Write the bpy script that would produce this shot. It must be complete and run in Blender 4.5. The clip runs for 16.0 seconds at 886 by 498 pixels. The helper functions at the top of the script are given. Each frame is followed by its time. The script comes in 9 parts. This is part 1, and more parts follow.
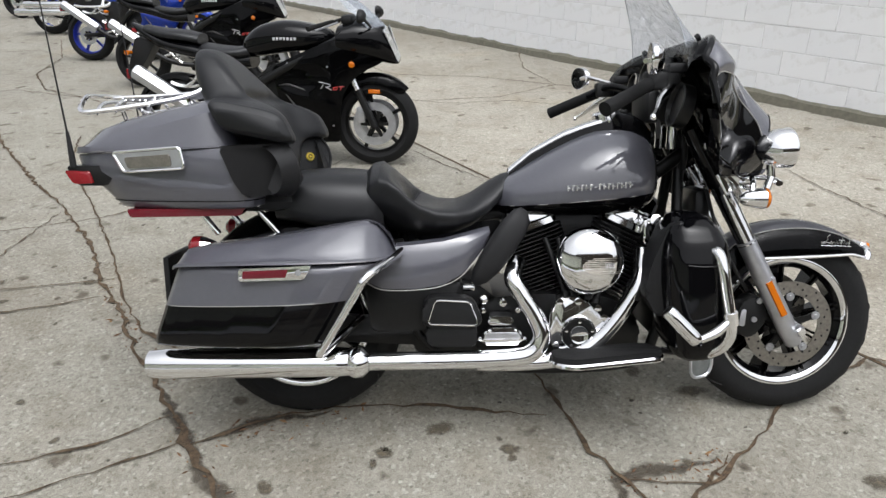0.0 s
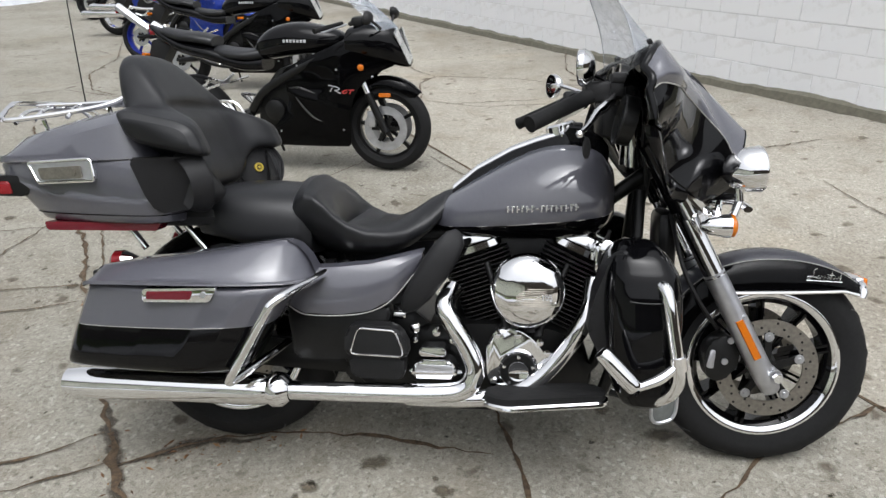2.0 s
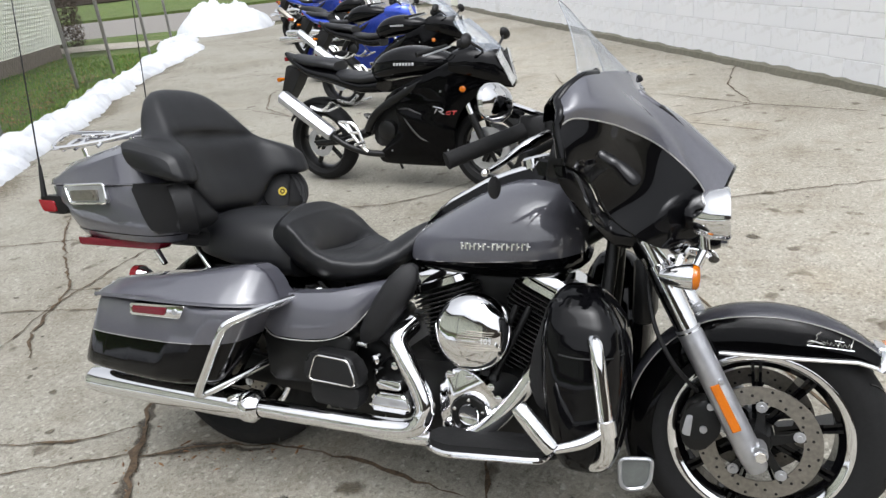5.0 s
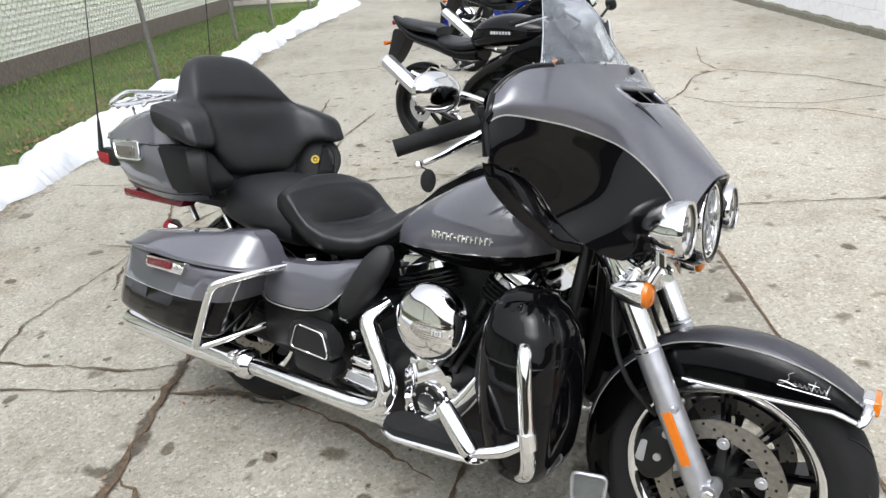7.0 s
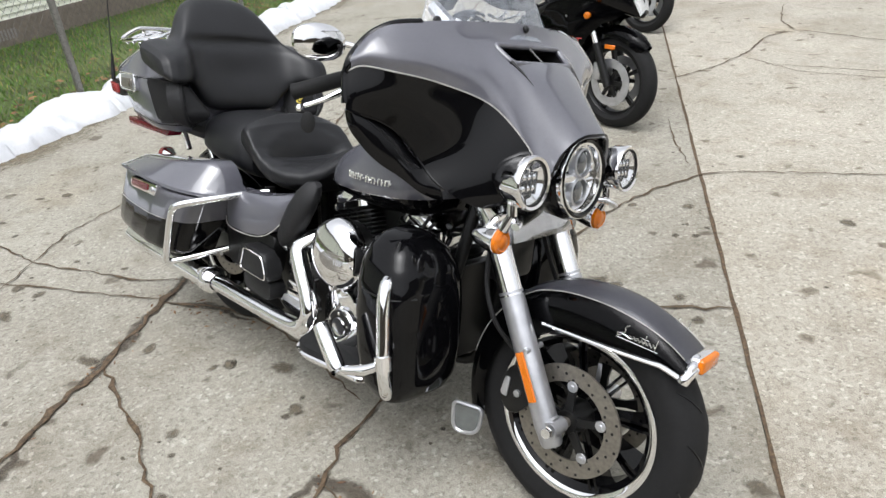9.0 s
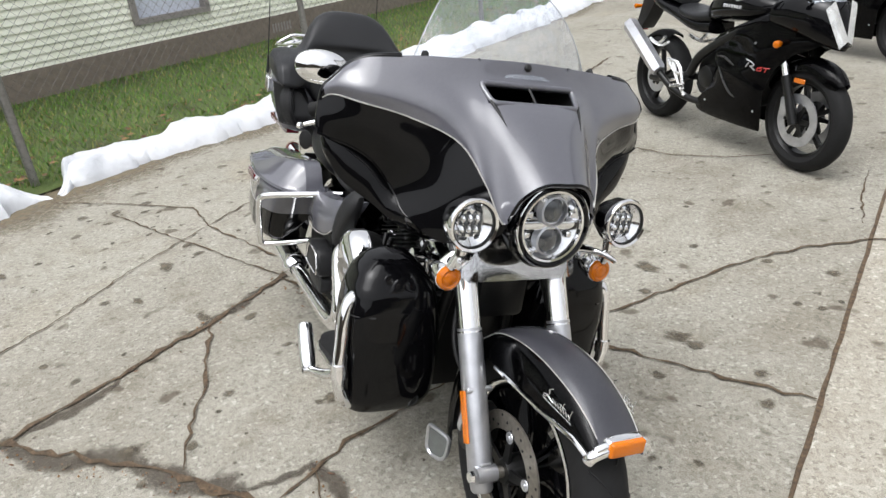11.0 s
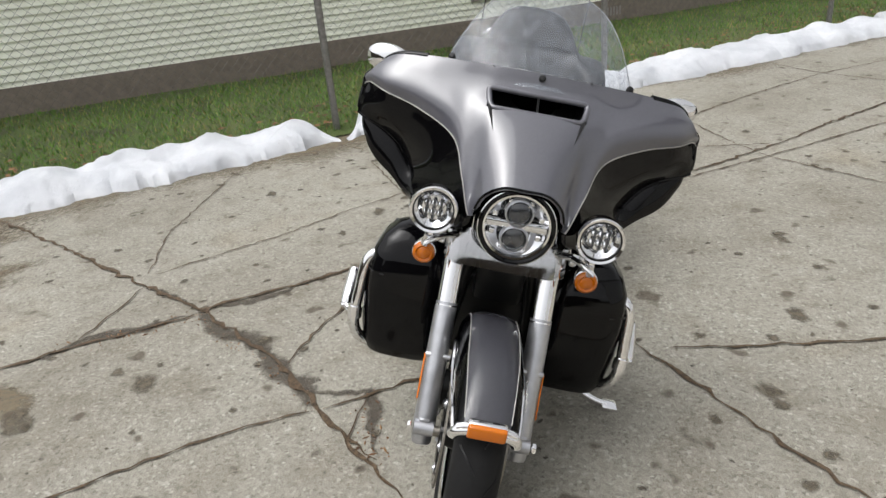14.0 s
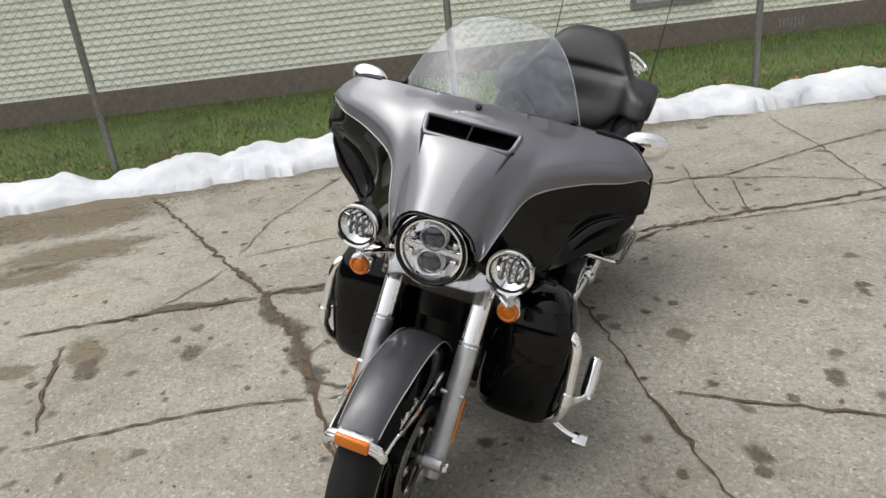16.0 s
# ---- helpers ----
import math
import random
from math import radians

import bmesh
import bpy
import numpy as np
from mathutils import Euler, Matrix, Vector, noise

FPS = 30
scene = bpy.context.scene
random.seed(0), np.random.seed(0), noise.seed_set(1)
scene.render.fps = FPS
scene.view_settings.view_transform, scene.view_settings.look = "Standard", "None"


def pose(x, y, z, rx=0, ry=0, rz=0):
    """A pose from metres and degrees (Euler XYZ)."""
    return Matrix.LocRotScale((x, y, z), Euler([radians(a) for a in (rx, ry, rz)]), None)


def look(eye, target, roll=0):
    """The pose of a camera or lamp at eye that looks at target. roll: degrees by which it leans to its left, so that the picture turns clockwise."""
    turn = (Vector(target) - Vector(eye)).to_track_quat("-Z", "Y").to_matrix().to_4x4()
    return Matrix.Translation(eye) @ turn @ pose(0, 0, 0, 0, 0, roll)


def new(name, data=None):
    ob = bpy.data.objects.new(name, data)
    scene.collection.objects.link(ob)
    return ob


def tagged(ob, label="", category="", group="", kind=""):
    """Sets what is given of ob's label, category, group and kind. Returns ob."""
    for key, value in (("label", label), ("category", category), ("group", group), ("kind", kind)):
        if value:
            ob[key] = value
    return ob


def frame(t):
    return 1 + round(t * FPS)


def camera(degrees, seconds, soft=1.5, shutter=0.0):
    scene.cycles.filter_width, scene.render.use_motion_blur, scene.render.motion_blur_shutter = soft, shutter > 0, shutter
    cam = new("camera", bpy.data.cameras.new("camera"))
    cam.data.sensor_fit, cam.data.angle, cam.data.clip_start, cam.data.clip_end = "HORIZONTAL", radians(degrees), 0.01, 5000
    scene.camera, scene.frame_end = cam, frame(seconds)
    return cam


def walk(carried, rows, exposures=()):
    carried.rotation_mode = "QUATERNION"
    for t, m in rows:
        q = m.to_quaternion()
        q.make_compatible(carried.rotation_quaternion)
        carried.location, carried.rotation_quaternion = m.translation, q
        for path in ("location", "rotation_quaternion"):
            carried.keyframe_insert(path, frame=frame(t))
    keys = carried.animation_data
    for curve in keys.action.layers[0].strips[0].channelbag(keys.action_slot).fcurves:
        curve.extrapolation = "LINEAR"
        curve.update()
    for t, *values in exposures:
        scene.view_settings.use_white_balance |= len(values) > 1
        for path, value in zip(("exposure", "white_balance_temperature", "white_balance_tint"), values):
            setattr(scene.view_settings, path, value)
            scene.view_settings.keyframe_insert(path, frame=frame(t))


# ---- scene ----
cam = camera(64.1, 16.0, soft=1.45)
PATH = [
    (0, (0.091, -0.08, 1.516), (0.082, 1.73, 0.666), -0.8),
    (0.5, (0.225, -0.086, 1.512), (0.198, 1.725, 0.663), -1.7),
    (1, (0.327, -0.02, 1.503), (0.31, 1.81, 0.697), -1.3),
    (1.5, (0.414, 0.063, 1.504), (0.329, 1.885, 0.683), -1.4),
    (2, (0.484, 0.126, 1.495), (0.273, 1.925, 0.648), -1.9),
    (2.5, (0.591, 0.166, 1.492), (0.226, 1.953, 0.67), -2.7),
    (3, (0.711, 0.184, 1.487), (0.244, 1.935, 0.643), -3.3),
    (3.5, (0.8, 0.222, 1.478), (0.302, 1.989, 0.684), -3.8),
    (4, (0.906, 0.289, 1.493), (0.291, 2.036, 0.739), -4.0),
    (4.2, (0.941, 0.307, 1.494), (0.295, 2.04, 0.734), -4.3),
    (6.3, (1.365, 0.468, 1.49), (0.37, 2.026, 0.727), -5.9),
    (6.5, (1.396, 0.527, 1.496), (0.355, 2.056, 0.735), -5.2),
    (7, (1.479, 0.604, 1.493), (0.367, 2.041, 0.658), -6.0),
    (7.5, (1.641, 0.65, 1.492), (0.448, 1.978, 0.589), -6.0),
    (8, (1.806, 0.682, 1.495), (0.58, 1.956, 0.559), -5.5),
    (8.2, (1.846, 0.697, 1.491), (0.622, 1.963, 0.545), -5.6),
    (10.3, (2.216, 1.156, 1.505), (0.631, 2.026, 0.65), -4.7),
    (10.5, (2.278, 1.217, 1.515), (0.649, 1.998, 0.656), -5.0),
    (11, (2.329, 1.355, 1.504), (0.646, 1.997, 0.635), -6.1),
    (11.5, (2.346, 1.511, 1.522), (0.587, 2.022, 0.719), -4.7),
    (12, (2.398, 1.637, 1.528), (0.576, 1.962, 0.772), -5.8),
    (12.5, (2.506, 1.796, 1.528), (0.667, 1.892, 0.748), -6.2),
    (13, (2.606, 1.904, 1.518), (0.791, 1.867, 0.681), -6.7),
    (13.5, (2.629, 2.019, 1.509), (0.815, 1.877, 0.678), -6.4),
    (14, (2.654, 2.158, 1.511), (0.854, 1.882, 0.685), -5.7),
    (14.5, (2.681, 2.34, 1.522), (0.912, 1.944, 0.678), -6.2),
    (15, (2.706, 2.524, 1.521), (0.977, 1.945, 0.697), -6.0),
    (15.5, (2.651, 2.657, 1.503), (0.954, 1.979, 0.692), -6.9),
    (16, (2.533, 2.806, 1.517), (0.859, 2.033, 0.743), -6.3),
]
walk(cam, [(t, look(eye, target, roll)) for t, eye, target, roll in PATH], [(0, 0.64, 6310, 10), (4, 0.71, 6280, 10), (7, 1.06, 6250, 10), (8, 1.02, 6280, 10), (11, 0.93, 6360, 10), (12, 0.90, 6380, 10), (12.5, 0.66, 6440, 10), (13, 0.62, 6470, 10), (14.5, 0.56, 6490, 10), (16, 0.60, 6540, 10)])

# ---- light ----
world = bpy.data.worlds.new("sky")
scene.world = world
world.use_nodes = True
wn = world.node_tree
sky = wn.nodes.new("ShaderNodeTexSky")
sky.sky_type = 'NISHITA'
sky.sun_disc = False
sky.sun_elevation = radians(70)
sky.sun_rotation = radians(153)
sky.dust_density = 6.0
sky.air_density = 1.0
sky.ozone_density = 0.6
haze = wn.nodes.new("ShaderNodeHueSaturation")
haze.inputs["Saturation"].default_value = 0.12
wn.links.new(sky.outputs[0], haze.inputs["Color"])
wn.links.new(haze.outputs[0], wn.nodes["Background"].inputs["Color"])
wn.nodes["Background"].inputs["Strength"].default_value = 0.145

sun = new("sun", bpy.data.lights.new("sun", 'SUN'))
sun.data.energy = 0.6
sun.data.angle = radians(55)
sun.data.color = (0.98, 0.985, 1.0)
sun.matrix_world = look((0, 0, 10), (-0.95, 1.85, 4.0))
scene.view_settings.exposure = 1.0


# ---- materials ----
def lin(h):
    """Linear colour from an sRGB hex string."""
    v = [int(h[i:i + 2], 16) / 255 for i in (0, 2, 4)]
    return tuple(c / 12.92 if c < 0.04045 else ((c + 0.055) / 1.055) ** 2.4 for c in v) + (1.0,)


class Mat:
    """A small builder for a Principled material."""

    def __init__(self, name):
        self.m = bpy.data.materials.new(name)
        self.m.use_nodes = True
        self.t = self.m.node_tree
        self.b = self.t.nodes["Principled BSDF"]
        self.xyz = None

    def node(self, kind, **vals):
        n = self.t.nodes.new(kind)
        for k, v in vals.items():
            n.inputs[k].default_value = v
        return n

    def link(self, a, b):
        self.t.links.new(a, b)

    def coords(self):
        if self.xyz is None:
            self.xyz = self.node("ShaderNodeTexCoord").outputs["Object"]
        return self.xyz

    def noise(self, scale, detail=4.0, rough=0.6, stretch=None):
        n = self.node("ShaderNodeTexNoise", Scale=scale, Detail=detail, Roughness=rough)
        src = self.coords()
        if stretch:
            mp = self.node("ShaderNodeMapping")
            mp.inputs["Scale"].default_value = stretch
            self.link(src, mp.inputs[0])
            src = mp.outputs[0]
        self.link(src, n.inputs["Vector"])
        return n.outputs["Fac"]

    def ramp(self, fac, stops):
        r = self.node("ShaderNodeValToRGB")
        e = r.color_ramp.elements
        while len(e) < len(stops):
            e.new(0.5)
        for k, (p, c) in zip(e, stops):
            k.position, k.color = p, c if len(c) == 4 else (*c, 1.0)
        self.link(fac, r.inputs[0])
        return r.outputs[0]

    def mix(self, fac, a, b, mode='MIX'):
        n = self.node("ShaderNodeMix")
        n.data_type, n.blend_type = 'RGBA', mode
        for s, v in ((n.inputs[0], fac), (n.inputs[6], a), (n.inputs[7], b)):
            if isinstance(v, (int, float, tuple)):
                s.default_value = v
            else:
                self.link(v, s)
        return n.outputs[2]

    def color(self, c):
        if isinstance(c, tuple):
            self.b.inputs["Base Color"].default_value = c
        else:
            self.link(c, self.b.inputs["Base Color"])
        return self

    def set(self, **vals):
        for k, v in vals.items():
            self.b.inputs[k.replace("_", " ")].default_value = v
        return self

    def rough(self, fac, lo, hi):
        n = self.node("ShaderNodeMapRange")
        n.inputs["To Min"].default_value, n.inputs["To Max"].default_value = lo, hi
        self.link(fac, n.inputs["Value"])
        self.link(n.outputs[0], self.b.inputs["Roughness"])
        return self

    def bump(self, fac, strength, dist=0.01):
        n = self.node("ShaderNodeBump", Strength=strength, Distance=dist)
        self.link(fac, n.inputs["Height"])
        old = self.b.inputs["Normal"].links
        if old:
            self.link(old[0].from_socket, n.inputs["Normal"])
        self.link(n.outputs[0], self.b.inputs["Normal"])
        return self


def plain(name, col, rough=0.5, metal=0.0, coat=0.0, grain=0.0, grain_scale=60.0):
    m = Mat(name)
    c = col if isinstance(col, tuple) else lin(col)
    n = m.noise(grain_scale)
    dark = tuple(x * 0.8 for x in c[:3]) + (1.0,)
    lite = tuple(min(1, x * 1.15) for x in c[:3]) + (1.0,)
    m.color(m.ramp(n, [(0.3, dark), (0.7, lite)]))
    m.set(Metallic=metal, Coat_Weight=coat, Coat_Roughness=0.03)
    m.rough(m.noise(grain_scale * 0.35), max(0.02, rough - 0.05), rough + 0.06)
    if grain:
        m.bump(n, grain, 0.002)
    return m.m


def concrete_material(name, tint):
    m = Mat(name)
    stones = m.node("ShaderNodeTexVoronoi", Scale=95.0)
    m.link(m.coords(), stones.inputs["Vector"])
    pebbles = m.ramp(stones.outputs["Color"], [(0.0, lin("50493f")), (0.26, lin("928b7e")), (0.78, lin("b2ab9e")), (1.0, lin("e6dfd2"))])
    fine = m.ramp(m.noise(260, 3, 0.7), [(0.36, lin("655d52")), (0.64, lin("d2cabd"))])
    base = m.mix(0.45, pebbles, fine)
    big = m.ramp(m.noise(0.55, 6, 0.62), [(0.32, (0.72, 0.69, 0.64, 1)), (0.5, (0.95, 0.94, 0.92, 1)), (0.72, (1.12, 1.11, 1.1, 1))])
    base = m.mix(1.0, base, big, 'MULTIPLY')
    mid = m.ramp(m.noise(4.5, 5, 0.7), [(0.30, (0.72, 0.68, 0.63, 1)), (0.50, (1, 1, 1, 1))])
    base = m.mix(0.8, base, mid, 'MULTIPLY')
    rust = m.ramp(m.noise(0.9, 3, 0.5), [(0.60, (1, 1, 1, 1)), (0.74, (1.0, 0.90, 0.76, 1))])
    base = m.mix(0.5, base, rust, 'MULTIPLY')
    spots = m.ramp(m.noise(7.5, 2, 0.4), [(0.28, (0.36, 0.32, 0.27, 1)), (0.345, (1, 1, 1, 1))])
    base = m.mix(0.9, base, spots, 'MULTIPLY')
    pits = m.ramp(m.noise(26, 3, 0.55), [(0.27, (0.45, 0.41, 0.36, 1)), (0.335, (1, 1, 1, 1))])
    base = m.mix(0.85, base, pits, 'MULTIPLY')
    base = m.mix(1.0, base, tint, 'MULTIPLY')
    m.color(base)
    m.set(Roughness=0.85)
    m.bump(stones.outputs["Distance"], 0.25, 0.003)
    m.bump(m.noise(140, 4, 0.7), 0.25, 0.004)
    return m.m


M = {}
M["concrete"] = concrete_material("concrete", (0.655, 0.69, 0.705, 1))
M["concrete_new"] = concrete_material("concrete_apron", (0.83, 0.86, 0.88, 1))


def dirt_material():
    m = Mat("crack_dirt")
    m.color(m.ramp(m.noise(55, 5, 0.7), [(0.3, lin("30271c")), (0.55, lin("534433")), (0.75, lin("715f49"))]))
    m.set(Roughness=0.95)
    m.bump(m.noise(120, 4, 0.7), 0.6, 0.01)
    return m.m


def soften(m, reach):
    """Let the surface thin out at a ragged edge, by the "fade" value of its points."""
    at = m.node("ShaderNodeAttribute")
    at.attribute_name = "fade"
    rag = m.node("ShaderNodeMath")
    rag.operation = 'MULTIPLY_ADD'
    m.link(m.noise(22, 6, 0.72), rag.inputs[0])
    rag.inputs[1].default_value = 1.5
    m.link(at.outputs["Fac"], rag.inputs[2])
    edge = m.node("ShaderNodeMapRange")
    edge.inputs["From Min"].default_value, edge.inputs["From Max"].default_value = 1.0, 1.55
    edge.inputs["To Max"].default_value = reach
    m.link(rag.outputs[0], edge.inputs["Value"])
    m.link(edge.outputs[0], m.b.inputs["Alpha"])


def stain_material():
    m = Mat("damp_stain")
    m.color(m.ramp(m.noise(35, 5, 0.7), [(0.3, lin("453e32")), (0.6, lin("5f5748")), (0.8, lin("756c5d"))]))
    m.set(Roughness=0.8)
    m.bump(m.noise(150, 4, 0.7), 0.4, 0.005)
    soften(m, 0.75)
    return m.m


def damp_material():
    m = Mat("damp_concrete")
    m.color(m.ramp(m.noise(40, 5, 0.7), [(0.3, lin("332c24")), (0.55, lin("4b4338")), (0.8, lin("635a4d"))]))
    m.rough(m.noise(9, 3, 0.6), 0.45, 0.8)
    soften(m, 0.72)
    m.bump(m.noise(150, 4, 0.7), 0.4, 0.005)
    return m.m


def wet_material():
    m = Mat("wet_concrete")
    m.color(m.ramp(m.noise(30, 5, 0.7), [(0.3, lin("5a4f40")), (0.6, lin("72664f")), (0.8, lin("857a66"))]))
    m.rough(m.noise(9, 3, 0.6), 0.5, 0.8)
    m.bump(m.noise(150, 4, 0.7), 0.4, 0.005)
    soften(m, 0.7)
    return m.m


M["damp"] = damp_material()
M["wet"] = wet_material()
M["dirt"] = dirt_material()
M["stain"] = stain_material()


def block_material():
    m = Mat("white_painted_block")
    info = m.node("ShaderNodeObjectInfo")
    var = m.ramp(info.outputs["Random"], [(0.0, (0.85, 0.86, 0.88, 1)), (1.0, (0.88, 0.885, 0.90, 1))])
    scuff = m.ramp(m.noise(3.0, 6, 0.7), [(0.28, (0.80, 0.79, 0.76, 1)), (0.45, (1, 1, 1, 1))])
    col = m.mix(1.0, var, scuff, 'MULTIPLY')
    chips = m.ramp(m.noise(14, 6, 0.75), [(0.26, (0.55, 0.53, 0.48, 1)), (0.30, (1, 1, 1, 1))])
    m.color(m.mix(1.0, col, chips, 'MULTIPLY'))
    m.set(Roughness=0.6)
    m.bump(m.noise(60, 5, 0.7), 0.35, 0.006)
    return m.m


M["block"] = block_material()
M["mortar"] = plain("painted_mortar", (0.77, 0.775, 0.785, 1), 0.9, grain=0.3)
M["footing"] = plain("mossy_footing", lin("6b685c"), 0.95, grain=0.8, grain_scale=25)


def siding_material():
    m = Mat("cream_siding")
    n = m.ramp(m.noise(2.2, 4, 0.6), [(0.3, lin("eceedd")), (0.7, lin("f6f7e9"))])
    streak = m.ramp(m.noise(9, 4, 0.6, (1, 1, 0.1)), [(0.3, (0.9, 0.9, 0.88, 1)), (0.6, (1, 1, 1, 1))])
    m.color(m.mix(0.7, n, streak, 'MULTIPLY'))
    m.set(Roughness=0.55)
    m.bump(m.noise(80, 3, 0.6), 0.1, 0.002)
    return m.m


M["siding"] = siding_material()
M["foundation"] = plain("grey_foundation", lin("7d7368"), 0.9, grain=0.5, grain_scale=14)
M["trim_white"] = plain("window_paint", lin("8f8a86"), 0.5)
M["roof"] = plain("roof_shingle", lin("4a4642"), 0.9, grain=0.8, grain_scale=30)


def grass_material(name, a, b, c):
    m = Mat(name)
    n = m.ramp(m.noise(1.4, 6, 0.65), [(0.3, lin(a)), (0.5, lin(b)), (0.72, lin(c))])
    f = m.ramp(m.noise(90, 4, 0.7), [(0.3, (0.45, 0.45, 0.4, 1)), (0.7, (1.15, 1.15, 1.1, 1))])
    m.color(m.mix(0.8, n, f, 'MULTIPLY'))
    m.set(Roughness=0.9)
    m.bump(m.noise(70, 5, 0.75), 0.9, 0.03)
    return m.m


M["lawn"] = grass_material("lawn_soil", "47492a", "54692c", "6c6e40")
M["field"] = grass_material("far_ground", "5d5b4c", "676450", "6f6c5c")


def blade_material():
    m = Mat("grass_blade")
    geo = m.node("ShaderNodeNewGeometry")
    m.color(m.ramp(geo.outputs["Random Per Island"], [(0.0, lin("3a5c1c")), (0.45, lin("57832a")), (0.75, lin("718038")), (1.0, lin("968655"))]))
    m.set(Roughness=0.7)
    return m.m


M["blade"] = blade_material()


def leaf_material():
    m = Mat("dead_leaf")
    geo = m.node("ShaderNodeNewGeometry")
    m.color(m.ramp(geo.outputs["Random Per Island"], [(0.0, lin("4a3422")), (0.5, lin("6d4c31")), (1.0, lin("8d6b48"))]))
    m.set(Roughness=0.8)
    return m.m


M["leaf"] = leaf_material()


def snow_material():
    m = Mat("old_snow")
    n = m.ramp(m.noise(2.5, 5, 0.6), [(0.3, (0.45, 0.47, 0.50, 1)), (0.6, (0.60, 0.615, 0.64, 1))])
    d = m.ramp(m.noise(16, 6, 0.75), [(0.25, (0.55, 0.51, 0.45, 1)), (0.34, (1, 1, 1, 1))])
    m.color(m.mix(0.85, n, d, 'MULTIPLY'))
    m.set(Roughness=0.6, Subsurface_Weight=0.0)
    m.bump(m.noise(22, 6, 0.7), 0.45, 0.03)
    return m.m


M["snow"] = snow_material()
M["asphalt"] = plain("street_asphalt", lin("77736e"), 0.9, grain=0.4)
M["galvanised"] = plain("galvanised_steel", lin("8c8a86"), 0.45, metal=0.8, grain_scale=40)
M["wire"] = plain("fence_wire", lin("5c5a56"), 0.55, metal=0.3)


def paint(name, base, flake, rough=0.28, metal=0.7):
    m = Mat(name)
    fl = m.node("ShaderNodeTexVoronoi", Scale=1500.0)
    m.link(m.coords(), fl.inputs["Vector"])
    soft = m.noise(3.0, 3, 0.5)
    col = m.mix(m.ramp(fl.outputs["Color"], [(0.2, (0, 0, 0)), (0.9, (1, 1, 1))]), base, flake)
    m.color(m.mix(0.25, col, m.ramp(soft, [(0.3, (0.85, 0.85, 0.85, 1)), (0.7, (1.1, 1.1, 1.1, 1))]), 'MULTIPLY'))
    m.set(Metallic=metal, Roughness=rough, Coat_Weight=1.0, Coat_Roughness=0.02, Coat_IOR=1.65)
    return m.m


M["grey_paint"] = paint("charcoal_metallic_paint", lin("42424a"), lin("57575f"), 0.55, 0.1)
M["black_paint"] = plain("gloss_black_paint", (0.0025, 0.0025, 0.003, 1), 0.03)
M["black_paint"].node_tree.nodes["Principled BSDF"].inputs["Specular IOR Level"].default_value = 0.24
M["pinstripe"] = plain("silver_pinstripe", lin("9a9894"), 0.35)


def chrome_material():
    m = Mat("chrome")
    m.color((0.86, 0.86, 0.87, 1))
    m.set(Metallic=1.0)
    m.rough(m.noise(25, 4, 0.6), 0.03, 0.10)
    m.bump(m.noise(6, 2, 0.5), 0.02, 0.01)
    return m.m


M["chrome"] = chrome_material()
M["alloy"] = plain("satin_alloy", lin("bcbdc1"), 0.34, metal=0.85, grain_scale=14)
M["bright_alloy"] = plain("bright_alloy", lin("e2e2e0"), 0.26, metal=0.85, grain_scale=16)
M["steel"] = plain("disc_steel", lin("8d8880"), 0.42, metal=0.9, grain_scale=90)
M["rubber"] = plain("tyre_rubber", (0.0065, 0.0065, 0.0068, 1), 0.78, grain=0.4, grain_scale=90)
M["plastic"] = plain("black_plastic", (0.009, 0.009, 0.0095, 1), 0.5, grain=0.25, grain_scale=250)
M["engine_black"] = plain("engine_black", (0.006, 0.006, 0.006, 1), 0.35, grain=0.15, grain_scale=120)
# lighter than engine_black: bright fin edges and lit vent facets put into the colour
M["fin_black"] = plain("fin_black", (0.022, 0.022, 0.022, 1), 0.28, metal=0.3, grain_scale=120)
M["grey_flap"] = plain("worn_grey_plastic", lin("5d605e"), 0.4, grain=0.3, grain_scale=40)
M["pod_black"] = plain("textured_black", (0.011, 0.011, 0.012, 1), 0.55, grain=0.5, grain_scale=400)


def leather_material():
    m = Mat("seat_vinyl")
    v = m.node("ShaderNodeTexVoronoi", Scale=420.0)
    m.link(m.coords(), v.inputs["Vector"])
    m.color(m.ramp(m.noise(7, 4, 0.6), [(0.3, (0.0048, 0.005, 0.006, 1)), (0.7, (0.008, 0.0083, 0.0098, 1))]))
    m.rough(m.noise(9, 3, 0.6), 0.36, 0.48)
    m.bump(v.outputs["Distance"], 0.25, 0.001)
    return m.m


M["leather"] = leather_material()

M["leather"].node_tree.nodes["Principled BSDF"].inputs["Specular IOR Level"].default_value = 0.4
for k_ in ("rubber", "plastic", "engine_black", "pod_black"):
    M[k_].node_tree.nodes["Principled BSDF"].inputs["Specular IOR Level"].default_value = 0.3


def lens(name, col, rough=0.15):
    m = Mat(name)
    w = m.node("ShaderNodeTexVoronoi", Scale=160.0)
    m.link(m.coords(), w.inputs["Vector"])
    m.color(col)
    m.set(Roughness=rough, Coat_Weight=0.25, Coat_Roughness=0.03)
    m.bump(w.outputs["Distance"], 0.3, 0.002)
    return m.m


M["red_lens"] = lens("red_lens", (0.20, 0.008, 0.012, 1))
M["dark_red_lens"] = lens("dark_red_reflector", (0.12, 0.006, 0.014, 1))
M["amber_lens"] = lens("amber_lens", (0.50, 0.125, 0.001, 1))
M["brass"] = plain("yellow_brass", lin("c9b24a"), 0.35, metal=0.4)


